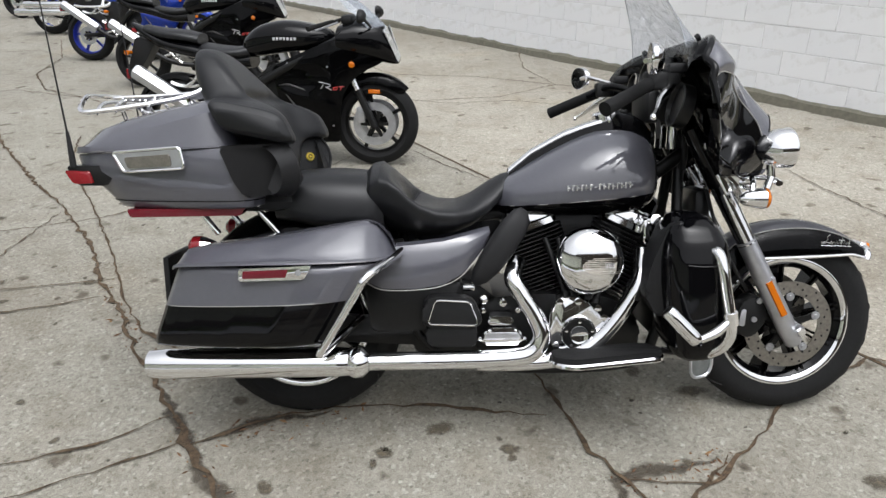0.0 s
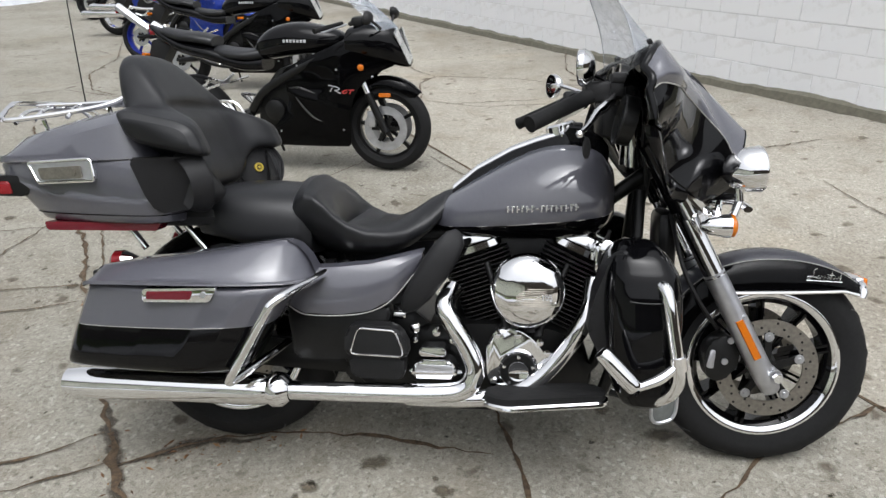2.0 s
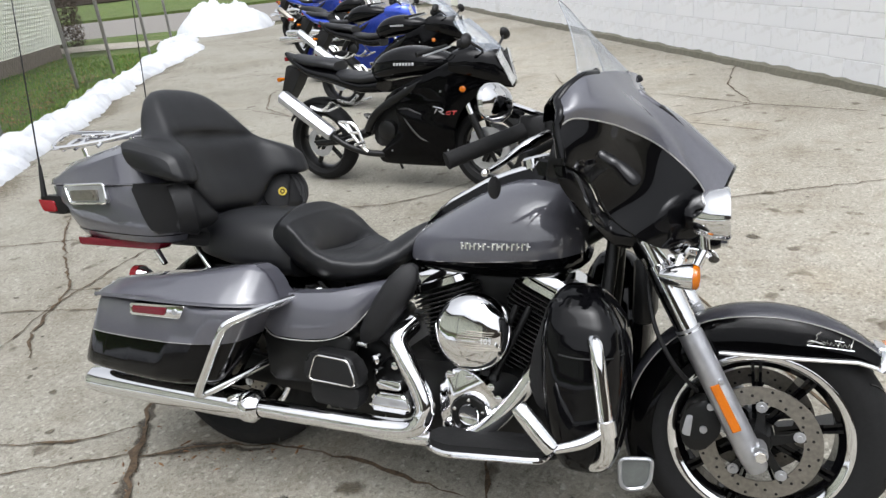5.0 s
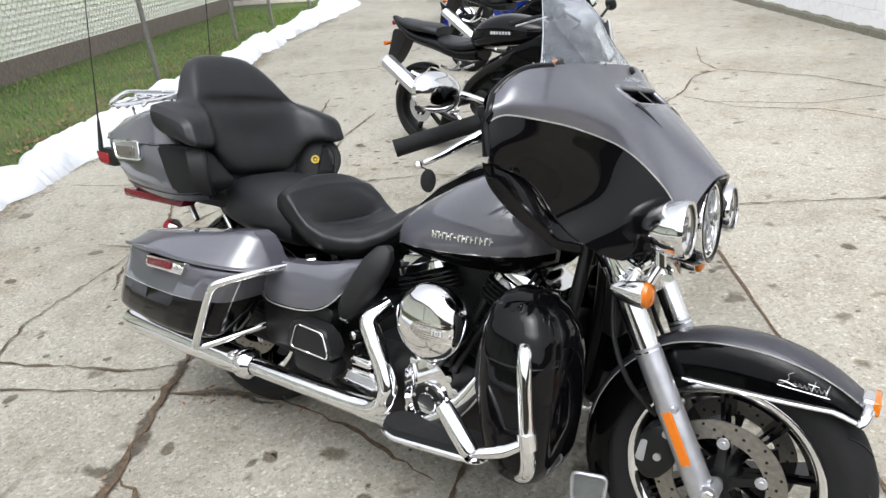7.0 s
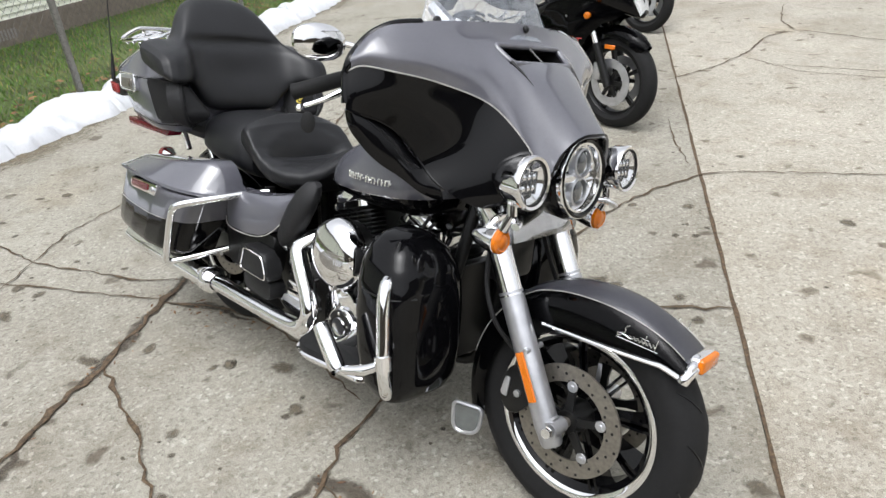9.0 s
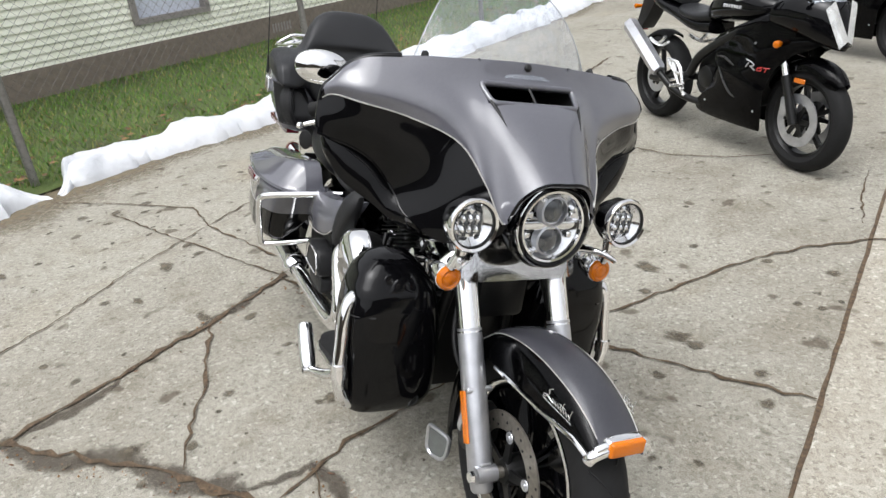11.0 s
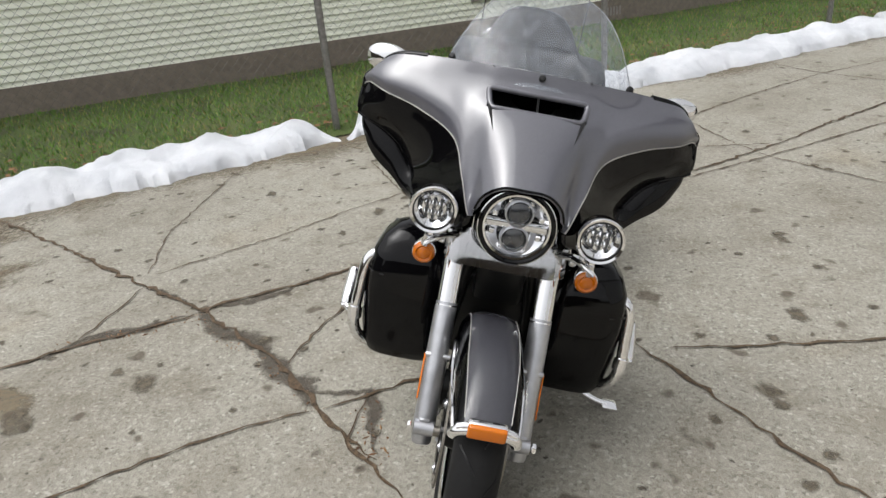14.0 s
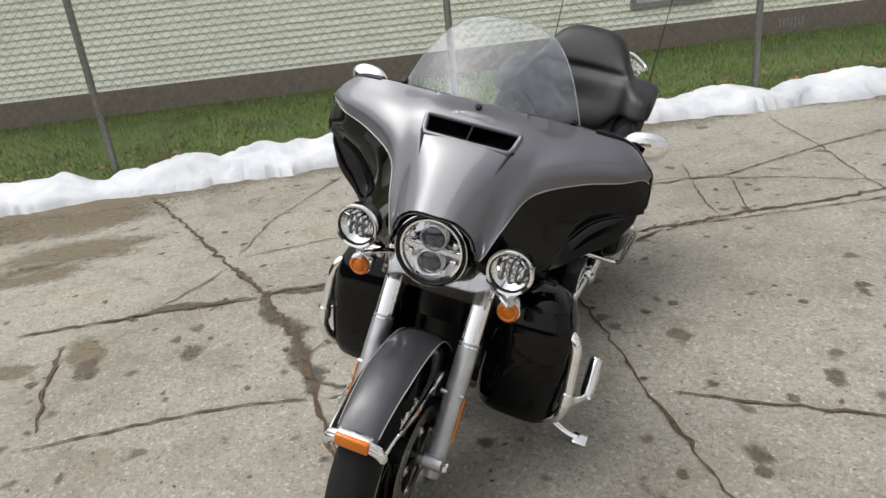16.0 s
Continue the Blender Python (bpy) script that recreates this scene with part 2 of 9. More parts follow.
def clear(name, tint, haze_share):
    """Thin clear sheet: mostly see-through, with a glossy reflection and a painted pale haze."""
    m = Mat(name)
    t = m.t
    out = t.nodes["Material Output"]
    tr = t.nodes.new("ShaderNodeBsdfTransparent")
    tr.inputs[0].default_value = tint
    gl = t.nodes.new("ShaderNodeBsdfGlossy")
    gl.inputs["Roughness"].default_value = 0.03
    lw = t.nodes.new("ShaderNodeLayerWeight")
    pw = t.nodes.new("ShaderNodeMath")
    pw.operation = 'POWER'
    pw.inputs[1].default_value = 3.5
    t.links.new(lw.outputs["Facing"], pw.inputs[0])
    fr = t.nodes.new("ShaderNodeMath")
    fr.operation = 'MULTIPLY_ADD'
    fr.inputs[1].default_value, fr.inputs[2].default_value = 0.6, 0.03
    t.links.new(pw.outputs[0], fr.inputs[0])
    mx = t.nodes.new("ShaderNodeMixShader")
    t.links.new(fr.outputs[0], mx.inputs[0])
    t.links.new(tr.outputs[0], mx.inputs[1])
    t.links.new(gl.outputs[0], mx.inputs[2])
    # blue-grey diffuse layer puts the haze over the sheet into the colour
    haze_mix = t.nodes.new("ShaderNodeMixShader")
    df = t.nodes.new("ShaderNodeBsdfDiffuse")
    df.inputs[0].default_value = (0.52, 0.56, 0.62, 1)
    haze_mix.inputs[0].default_value = haze_share
    t.links.new(mx.outputs[0], haze_mix.inputs[1])
    t.links.new(df.outputs[0], haze_mix.inputs[2])
    t.links.new(haze_mix.outputs[0], out.inputs[0])
    return m.m


M["screen"] = clear("windscreen_acrylic", (0.93, 0.94, 0.955, 1), 0.13)
M["pale_screen"] = clear("pale_screen", (0.86, 0.88, 0.90, 1), 0.28)
M["screen_rim"] = plain("edge_highlight", lin("9a9da0"), 0.15)
M["lamp_glass"] = clear("lamp_glass", (0.97, 0.98, 0.99, 1), 0.01)
M["window_glass"] = plain("window_glass", lin("d2d7e4"), 0.06)
M["dark_glass"] = plain("projector_lens", (0.03, 0.032, 0.036, 1), 0.05, coat=1.0)
M["blue_paint"] = paint("blue_metallic_paint", lin("1433a8"), lin("2c57d8"), 0.3)
M["sky_paint"] = paint("light_blue_paint", lin("2f8fd6"), lin("55b0ea"), 0.3)
M["blue_rim"] = plain("blue_anodised", lin("1f2f96"), 0.35, metal=0.3)
M["white_mark"] = plain("pale_lettering", lin("b9b9bb"), 0.4)
M["red_mark"] = plain("red_lettering", lin("b6322f"), 0.4)
M["hedge"] = grass_material("hedge_leaves", "3c3028", "4a3b31", "5a4a3c")
M["brown_wall"] = plain("brown_building", lin("40382f"), 0.8, grain=0.3, grain_scale=6)
M["beige_wall"] = plain("beige_building", lin("a8987f"), 0.8, grain=0.3, grain_scale=6)


# ---- geometry helpers ----
def finish(bm, name, mats, smooth=38):
    """A mesh from a bmesh: smooth faces, sharp edges by angle."""
    bmesh.ops.recalc_face_normals(bm, faces=bm.faces)
    lim = radians(smooth)
    for e in bm.edges:
        e.smooth = len(e.link_faces) == 2 and e.calc_face_angle(3.2) < lim
    for f in bm.faces:
        f.smooth = True
    me = bpy.data.meshes.new(name)
    bm.to_mesh(me)
    bm.free()
    for m in (mats if isinstance(mats, (list, tuple)) else [mats]):
        me.materials.append(m)
    return me


def part(name, bm, mats, parent=None, label="", smooth=38):
    """One bmesh as one mesh object under a thing or a part."""
    ob = new(name, finish(bm, name, mats, smooth))
    if parent is not None:
        ob.parent = parent
    if label:
        tagged(ob, label)
    return ob


def thing(name, label, category, place, group="", kind=""):
    ob = tagged(new(name), label, category, group, kind)
    ob.matrix_world = place
    return ob


def B():
    return bmesh.new()


def box(bm, lo, hi, bevel=0.0, seg=2):
    """A box from corner to corner, with rounded edges."""
    m = Matrix.Translation([(a + b) / 2 for a, b in zip(lo, hi)]) @ Matrix.Diagonal([abs(b - a) for a, b in zip(lo, hi)] + [1])
    r = bmesh.ops.create_cube(bm, size=1, matrix=m)
    if bevel:
        es = list({e for v in r["verts"] for e in v.link_edges})
        bmesh.ops.bevel(bm, geom=es, offset=bevel, segments=seg, profile=0.5, affect='EDGES')
    return bm


def spline(pts, n=6):
    """Points along a smooth line through pts."""
    P = [Vector(p) for p in pts]
    if len(P) < 3:
        return P
    out = []
    for i in range(len(P) - 1):
        a, b, c, d = P[max(i - 1, 0)], P[i], P[i + 1], P[min(i + 2, len(P) - 1)]
        for k in range(n):
            t = k / n
            out.append(0.5 * ((2 * b) + (c - a) * t + (2 * a - 5 * b + 4 * c - d) * t * t + (3 * b - a - 3 * c + d) * t ** 3))
    out.append(P[-1])
    return out


def skin(bm, rings, closed=True, caps=True, mat=0):
    """Quads between rings of points; the ends capped."""
    R = [[bm.verts.new(p) for p in ring] for ring in rings]
    for a, b in zip(R, R[1:]):
        n = len(a)
        for i in range(n if closed else n - 1):
            f = bm.faces.new((a[i], a[(i + 1) % n], b[(i + 1) % n], b[i]))
            f.material_index = mat
    if caps and closed:
        for ring in (R[0], R[-1]):
            try:
                bm.faces.new(ring).material_index = mat
            except ValueError:
                pass
    return R


def tube(bm, pts, rad, seg=10, smooth=6, caps=True, mat=0):
    """A round tube along a smooth line; rad a number or a number for each point."""
    P = spline(pts, smooth) if smooth and len(pts) > 2 else [Vector(p) for p in pts]
    if isinstance(rad, (int, float)):
        rr = [rad] * len(P)
    else:
        rr = [float(np.interp(i / (len(P) - 1), np.linspace(0, 1, len(rad)), rad)) for i in range(len(P))]
    rings, up = [], None
    for i, p in enumerate(P):
        d = (P[min(i + 1, len(P) - 1)] - P[max(i - 1, 0)]).normalized()
        if up is None:
            up = d.orthogonal().normalized()
        up = (up - d * up.dot(d)).normalized()
        side = d.cross(up)
        rings.append([p + rr[i] * (math.cos(a) * up + math.sin(a) * side) for a in np.linspace(0, 2 * math.pi, seg, endpoint=False)])
    skin(bm, rings, True, caps, mat)
    return bm


def lathe(bm, prof, origin, axis, seg=32, mat=0):
    """Turns (distance along axis, radius) pairs round an axis."""
    a = Vector(axis).normalized()
    u = a.orthogonal().normalized()
    w = a.cross(u)
    o = Vector(origin)
    rings = []
    for k in range(seg):
        t = 2 * math.pi * k / seg
        rings.append([o + a * d + (u * math.cos(t) + w * math.sin(t)) * max(r, 1e-4) for d, r in prof])
    V = [[bm.verts.new(p) for p in ring] for ring in rings]
    for k in range(seg):
        p, q = V[k], V[(k + 1) % seg]
        for i in range(len(prof) - 1):
            bm.faces.new((p[i], q[i], q[i + 1], p[i + 1])).material_index = mat
    bmesh.ops.remove_doubles(bm, verts=[v for ring in V for v in ring], dist=3e-4)
    return bm


def slab(bm, outline, y0, y1, bevel=0.0, seg=2, plane="xz"):
    """An outline in the xz plane, given thickness from y0 to y1."""
    if plane == "xz":
        mk = lambda p, t: Vector((p[0], t, p[1]))
    elif plane == "xy":
        mk = lambda p, t: Vector((p[0], p[1], t))
    else:
        mk = lambda p, t: Vector((t, p[0], p[1]))
    a = [bm.verts.new(mk(p, y0)) for p in outline]
    b = [bm.verts.new(mk(p, y1)) for p in outline]
    n = len(a)
    fs = [bm.faces.new(a), bm.faces.new(list(reversed(b)))]
    for i in range(n):
        fs.append(bm.faces.new((a[i], a[(i + 1) % n], b[(i + 1) % n], b[i])))
    if bevel:
        es = list({e for f in fs[:2] for e in f.edges})
        bmesh.ops.bevel(bm, geom=es, offset=bevel, segments=seg, profile=0.5, affect='EDGES')
    return bm


def rounded(outline, r=0.02, n=4):
    """An outline with its corners rounded."""
    out = []
    k = len(outline)
    for i in range(k):
        p, c, q = (Vector(outline[(i + j) % k]) for j in (-1, 0, 1))
        d1, d2 = (p - c), (q - c)
        a = c + d1.normalized() * min(r, d1.length * 0.45)
        b = c + d2.normalized() * min(r, d2.length * 0.45)
        for s in range(n + 1):
            t = s / n
            out.append(tuple((1 - t) ** 2 * a + 2 * t * (1 - t) * c + t * t * b))
    return out


def oval(c, w, top, bot, n=24, p=2.6):
    """A squared oval ring in the yz plane at c = (x, y, z)."""
    pts = []
    for k in range(n):
        t = 2 * math.pi * k / n
        cy, sz = math.cos(t), math.sin(t)
        yy = math.copysign(abs(cy) ** (2 / p), cy) * w
        zz = math.copysign(abs(sz) ** (2 / p), sz) * (top if sz > 0 else bot)
        pts.append(Vector((c[0], c[1] + yy, c[2] + zz)))
    return pts


def loft(bm, rows, n=24, p=2.6, sub=4, mat=0):
    """Rows (x, y, z, half width, up, down) along x, smoothed, skinned as one body."""
    A = np.array(rows, float)
    t = np.arange(len(A))
    pts = []
    for j in range(len(A) - 1):
        for k in range(sub):
            pts.append(j + k / sub)
    pts.append(len(A) - 1)
    out = []
    for q in pts:
        i = min(int(q), len(A) - 2)
        f = q - i
        a, b, c, d = A[max(i - 1, 0)], A[i], A[i + 1], A[min(i + 2, len(A) - 1)]
        v = 0.5 * ((2 * b) + (c - a) * f + (2 * a - 5 * b + 4 * c - d) * f * f + (3 * b - a - 3 * c + d) * f ** 3)
        out.append(oval(v[:3], max(v[3], 0.002), max(v[4], 0.002), max(v[5], 0.002), n, p))
    skin(bm, out, True, True, mat)
    return bm


# ---- yard ----
U = Vector((-0.55, 0.835, 0)).normalized()
N = Vector((-0.835, -0.55, 0)).normalized()
YARD = math.degrees(math.atan2(U.y, U.x))


def yard(s, n, z=0.0):
    """A place by its run along the fence and its distance towards the house."""
    return U * s + N * n + Vector((0, 0, z))


def grid_sheet(bm, s0, s1, n0, n1, ds, dn, height):
    S = np.linspace(s0, s1, max(2, int((s1 - s0) / ds) + 1))
    K = np.linspace(n0, n1, max(2, int((n1 - n0) / dn) + 1))
    rows = [[bm.verts.new(yard(s, k, height(s, k))) for k in K] for s in S]
    for a, b in zip(rows, rows[1:]):
        for i in range(len(K) - 1):
            bm.faces.new((a[i], a[i + 1], b[i + 1], b[i]))
    return bm


LOT = 2.15          # lot edge towards the house
HOUSE = 5.15


def fence_n(s):
    """The fence bends a little along its run."""
    return float(np.interp(s, (-9, -0.9, 2.12, 4.9, 8.4, 11.7, 13.3, 19), (2.78, 2.72, 2.40, 2.27, 2.30, 2.40, 2.20, 2.00)))


def house_n(s):
    """The house front draws nearer along the run."""
    return HOUSE - 0.075 * (s - 2)


def lot_at(s):
    """Edge of the lot towards the lawn."""
    return float(np.interp(s, (-16, -1, 2, 5, 12, 19), (2.45, 2.25, 2.20, 1.98, 1.70, 1.40)))


bm = B()
bmesh.ops.create_grid(bm, x_segments=8, y_segments=8, size=400, matrix=Matrix.Translation((0, 0, -0.06)))
ground = tagged(part("ground", bm, M["field"]), "dull winter ground reaching the horizon", "ground", kind="structure")

JS = Vector((1.59, 2.26, 0))       # expansion joint, two points on it
JE = Vector((-1.22, 6.73, 0))
jd = (JE - JS).normalized()
jn = Vector((-jd.y, jd.x, 0))
if jn.x < 0:
    jn = -jn


bm = B()
pts = [JS - jd * 22 + jn * -0.006, JS + jd * 19.5 + jn * -0.006]
far = [yard(20.5, LOT), yard(-19, LOT)]
vs = [bm.verts.new((p.x, p.y, 0)) for p in (pts[0], pts[1], far[0], far[1])]
bm.faces.new(vs)
r = bmesh.ops.extrude_face_region(bm, geom=list(bm.faces))
for v in r["geom"]:
    if isinstance(v, bmesh.types.BMVert):
        v.co.z = -0.12
pavement = tagged(part("pavement", bm, M["concrete"]), "weathered cracked exposed-aggregate concrete lot", "pavement", kind="structure")
bm = B()
pts = [JS - jd * 22 + jn * 0.006, JS + jd * 19.5 + jn * 0.006, JS + jd * 19.5 + jn * 7.0, JS - jd * 22 + jn * 7.0]
vs = [bm.verts.new((p.x, p.y, 0.0)) for p in pts]
bm.faces.new(vs)
r = bmesh.ops.extrude_face_region(bm, geom=list(bm.faces))
for v in r["geom"]:
    if isinstance(v, bmesh.types.BMVert):
        v.co.z = -0.12
apron = tagged(part("pavement_apron", bm, M["concrete_new"]), "smoother pale concrete apron along the white wall", "pavement", kind="structure")


def wobble(pts, step, amp, rng):
    """A jagged line through pts."""
    P = [Vector((*p, 0)) for p in pts]
    out = [P[0]]
    for a, b in zip(P, P[1:]):
        n = max(1, int((b - a).length / step))
        side = Vector((-(b - a).y, (b - a).x, 0)).normalized()
        for k in range(1, n + 1):
            q = a.lerp(b, k / n)
            if k < n:
                q = q + side * rng.gauss(0, amp)
            out.append(q)
    return out


crack_rng = random.Random(5)


def crack(pts, width=0.016, jag=0.010):
    """A dirt-filled crack: a ragged strip a hair proud of the slab, its middle sunk."""
    L = wobble(pts, 0.042, jag * 0.62, crack_rng)
    bm = B()
    rings = []
    for i, p in enumerate(L):
        d = L[min(i + 1, len(L) - 1)] - L[max(i - 1, 0)]
        side = Vector((-d.y, d.x, 0)).normalized()
        fade = min(1.0, 0.35 + 0.25 * min(i, len(L) - 1 - i))
        wl = width * fade * (0.10 + 0.54 * crack_rng.random() ** 2.2)
        wr = width * fade * (0.10 + 0.54 * crack_rng.random() ** 2.2)
        rings.append([p + side * wl + Vector((0, 0, 0.0075)), p + Vector((0, 0, 0.0062)), p - side * wr + Vector((0, 0, 0.0075))])
    skin(bm, rings, closed=False)
    return tagged(part("crack", bm, M["dirt"], pavement), kind="structure")


def soft_patch(name, verts, faces, fade, mat):
    """A flat blotch whose edge thins out by the "fade" value of its points."""
    me = bpy.data.meshes.new(name)
    me.from_pydata(verts, [], faces)
    me.attributes.new("fade", 'FLOAT', 'POINT').data.foreach_set("value", fade)
    me.materials.append(mat)
    o = new(name, me)
    o.parent = pavement
    return o


def blotch(x, y, rx, ry, turn, z, n, rng):
    """Points, faces and fade of one ragged spot."""
    verts, fade = [(x, y, z)], [1.0]
    ph = rng.random() * 9
    for ring, f0 in ((0.6, 0.75), (1.25, 0.0)):
        for k in range(n):
            a = 2 * math.pi * k / n
            f = ring * (1 + 0.5 * noise.noise(Vector((math.cos(a) * 1.6 + ph, math.sin(a) * 1.6, ph))))
            u_, v_ = rx * f * math.cos(a), ry * f * math.sin(a)
            verts.append((x + u_ * math.cos(turn) - v_ * math.sin(turn), y + u_ * math.sin(turn) + v_ * math.cos(turn), z))
            fade.append(f0)
    faces = [(0, 1 + k, 1 + (k + 1) % n) for k in range(n)] + [(1 + k, 1 + n + k, 1 + n + (k + 1) % n, 1 + (k + 1) % n) for k in range(n)]
    return verts, faces, fade


def stain(x, y, rx, ry, turn=0.0):
    """A damp blotch with a ragged edge."""
    v, f, d = blotch(x, y, rx * 1.15, ry * 1.15, turn, 0.0056, 22, crack_rng)
    return tagged(soft_patch("stain", v, f, d, M["stain"]), kind="structure")


# long cracks round the bike
crack([(-3.6, 5.6), (-3.25, 5.1), (-2.54, 4.21), (-2.14, 3.77), (-1.76, 3.26), (-1.53, 2.85), (-1.3, 2.54), (-1.12, 2.23), (-0.92, 1.98), (-0.83, 1.84)], 0.030)
crack([(-0.83, 1.84), (-0.68, 1.6), (-0.53, 1.4), (-0.32, 1.05), (-0.14, 0.72), (-0.05, 0.58)], 0.045, 0.014)
crack([(-0.77, 1.70), (-0.95, 1.6), (-1.2, 1.47), (-1.6, 1.25), (-2.2, 0.95)], 0.016)
crack([(-0.75, 1.68), (-0.6, 1.77), (-0.48, 1.83), (-0.21, 1.88), (0.04, 1.88), (0.25, 1.84), (0.42, 1.82)], 0.022)
crack([(0.40, 2.1), (0.45, 1.93), (0.49, 1.80), (0.53, 1.64), (0.62, 1.52), (0.70, 1.36)], 0.020)
crack([(0.62, 1.52), (0.86, 1.5), (1.05, 1.67), (1.23, 1.87), (1.45, 2.0), (1.66, 2.14), (1.80, 2.10)], 0.020)
crack([(-1.34, -1.4), (-0.72, -0.43), (-0.3, 0.19), (-0.06, 0.57), (0.22, 0.92), (0.4, 1.12), (0.58, 1.27), (0.7, 1.36), (0.85, 1.5), (0.95, 1.62)], 0.034, 0.013)
crack([(0.62, -0.4), (0.39, -0.07), (0.26, 0.13), (0.16, 0.3), (0.0, 0.58)], 0.034)
crack([(0.24, 0.12), (-0.05, 0.16), (-0.34, 0.17)], 0.015)
crack([(1.25, 0.45), (1.1, 0.65), (0.91, 0.92), (0.78, 1.13), (0.7, 1.34)], 0.018)
crack([(-0.45, 0.12), (-1.0, -0.03), (-1.5, -0.04), (-2.1, -0.05)], 0.012)
crack([(-0.44, 0.17), (-0.93, 0.73), (-1.25, 1.02), (-1.63, 1.46)], 0.016)
crack([(0.40, 1.15), (0.19, 1.19), (-0.05, 1.27), (-0.2, 1.28), (-0.47, 1.34)], 0.020)
crack([(-0.85, 1.84), (-1.0, 1.72), (-1.25, 1.62), (-1.63, 1.46), (-1.99, 1.41), (-2.4, 0.97), (-2.72, 0.58)], 0.018)
crack([(-1.63, 1.46), (-1.84, 1.7), (-1.92, 1.95), (-2.1, 2.5), (-2.15, 3.1), (-2.12, 3.7)], 0.014)
crack([(-1.46, 2.68), (-1.64, 2.6), (-1.84, 2.55), (-2.4, 2.4)], 0.012)
crack([(0.30, 2.50), (0.49, 2.62), (0.71, 2.76), (0.91, 2.88), (1.1, 3.02)], 0.024)
crack([(0.33, 2.62), (0.33, 2.9), (0.31, 3.2), (0.29, 3.44), (0.33, 3.8), (0.46, 4.12)], 0.022)
crack([(0.30, 2.50), (0.10, 2.40), (-0.13, 2.25), (-0.4, 2.1)], 0.018)
crack([(-0.9, 2.2), (-1.14, 2.38), (-1.35, 2.68), (-1.54, 3.05), (-1.86, 3.6), (-2.5, 4.6), (-2.75, 5.3)], 0.018, 0.007)
crack([(-1.75, 2.1), (-1.96, 2.28), (-2.2, 2.72), (-2.9, 3.3), (-3.45, 3.87), (-4.13, 4.72), (-4.55, 5.5)], 0.020)
crack([(-3.7, 2.95), (-2.85, 3.28), (-2.25, 3.45), (-1.86, 3.6), (-1.25, 4.08), (-0.98, 4.16), (-0.72, 4.4), (-0.55, 4.7)], 0.014)
crack([(-2.18, 2.7), (-1.46, 2.85)], 0.013)
crack([(-4.82, 4.38), (-4.13, 4.72), (-3.64, 5.12)], 0.016)
crack([(1.16, 0.41), (0.92, 0.16), (0.62, -0.06)], 0.022)
# cracks beyond the joint and towards the wall
crack([(0.41, 4.08), (0.6, 4.25), (1.15, 4.55), (1.9, 4.9), (2.6, 5.2)], 0.014)
crack([(2.29, 4.34), (2.36, 3.95), (2.48, 3.55), (2.6, 3.1)], 0.014)
crack([(-0.58, 5.59), (-0.45, 6.09), (-0.43, 6.59), (-0.52, 7.2), (-0.38, 7.5), (0.43, 7.35), (1.2, 6.9), (2.0, 6.6)], 0.018)
crack([(-0.36, 6.42), (0.11, 6.2), (0.71, 6.27), (1.3, 6.0)], 0.012)
crack([(-0.95, 8.6), (-0.65, 7.81), (-0.4, 7.5)], 0.015)
crack([(1.0, 8.79), (0.96, 7.75), (1.19, 6.91)], 0.018)
crack([(-0.12, 6.31), (0.6, 6.43), (1.19, 6.91)], 0.013)
crack([(-0.13, 4.79), (0.1, 4.45), (0.31, 4.2)], 0.012)
crack([(-3.3, 6.6), (-3.9, 7.0), (-4.4, 7.8), (-4.6, 8.8), (-5.3, 10.2)], 0.020)
crack([(-5.0, 6.4), (-4.2, 7.0), (-3.3, 6.6), (-2.6, 6.0)], 0.015)
crack([(-6.3, 9.0), (-5.2, 9.4), (-4.5, 8.8)], 0.015)

for sx, sy, ra, rb, tr in (
                           (0.06, 1.76, 0.045, 0.03, 0.2), (0.28, 1.66, 0.03, 0.025, 0),
                           (0.52, 0.60, 0.07, 0.05, 0.3), (0.76, 0.23, 0.10, 0.045, 0.7), (0.11, 3.14, 0.06, 0.035, 0.2), (-0.55, 1.32, 0.05, 0.025, 0.6), (-1.2, 1.2, 0.05, 0.03, 0),
                           (0.95, 1.95, 0.05, 0.03, 0.2), (0.6, 2.9, 0.05, 0.03, 0.8), (-0.6, 3.3, 0.05, 0.02, 0.3), (1.35, 1.5, 0.05, 0.03, 0), (-1.6, 0.4, 0.06, 0.03, 0.4)):
    stain(sx, sy, ra, rb, tr)

damp_high = [0.0015]


# damp dirt spread along the broken joints
def damp(pts, width):
    damp_high[0] += 0.0005
    L = wobble(pts, 0.03, 0.008, crack_rng)
    verts, fade, faces = [], [], []
    for i, q in enumerate(L):
        d = L[min(i + 1, len(L) - 1)] - L[max(i - 1, 0)]
        side = Vector((-d.y, d.x, 0)).normalized()
        f = min(1.0, 0.15 + 0.14 * min(i, len(L) - 1 - i))
        a = max(0.25, 0.9 + 1.2 * noise.noise(Vector((q.x * 6, q.y * 6, 1))))
        b = max(0.25, 0.9 + 1.2 * noise.noise(Vector((q.x * 6, q.y * 6, 5))))
        for k, (t, v) in enumerate(((1.7 * a, 0.0), (0.8 * a, 0.7), (0.0, 1.0), (-0.8 * b, 0.7), (-1.7 * b, 0.0))):
            w = q + side * width * f * t
            verts.append((w.x, w.y, damp_high[0]))
            fade.append(v * min(1.0, 0.4 + f))
        if i:
            n = 5 * (i - 1)
            faces += [(n + k, n + k + 1, n + k + 6, n + k + 5) for k in range(4)]
    return tagged(soft_patch("stain", verts, faces, fade, M["damp"]), kind="structure")


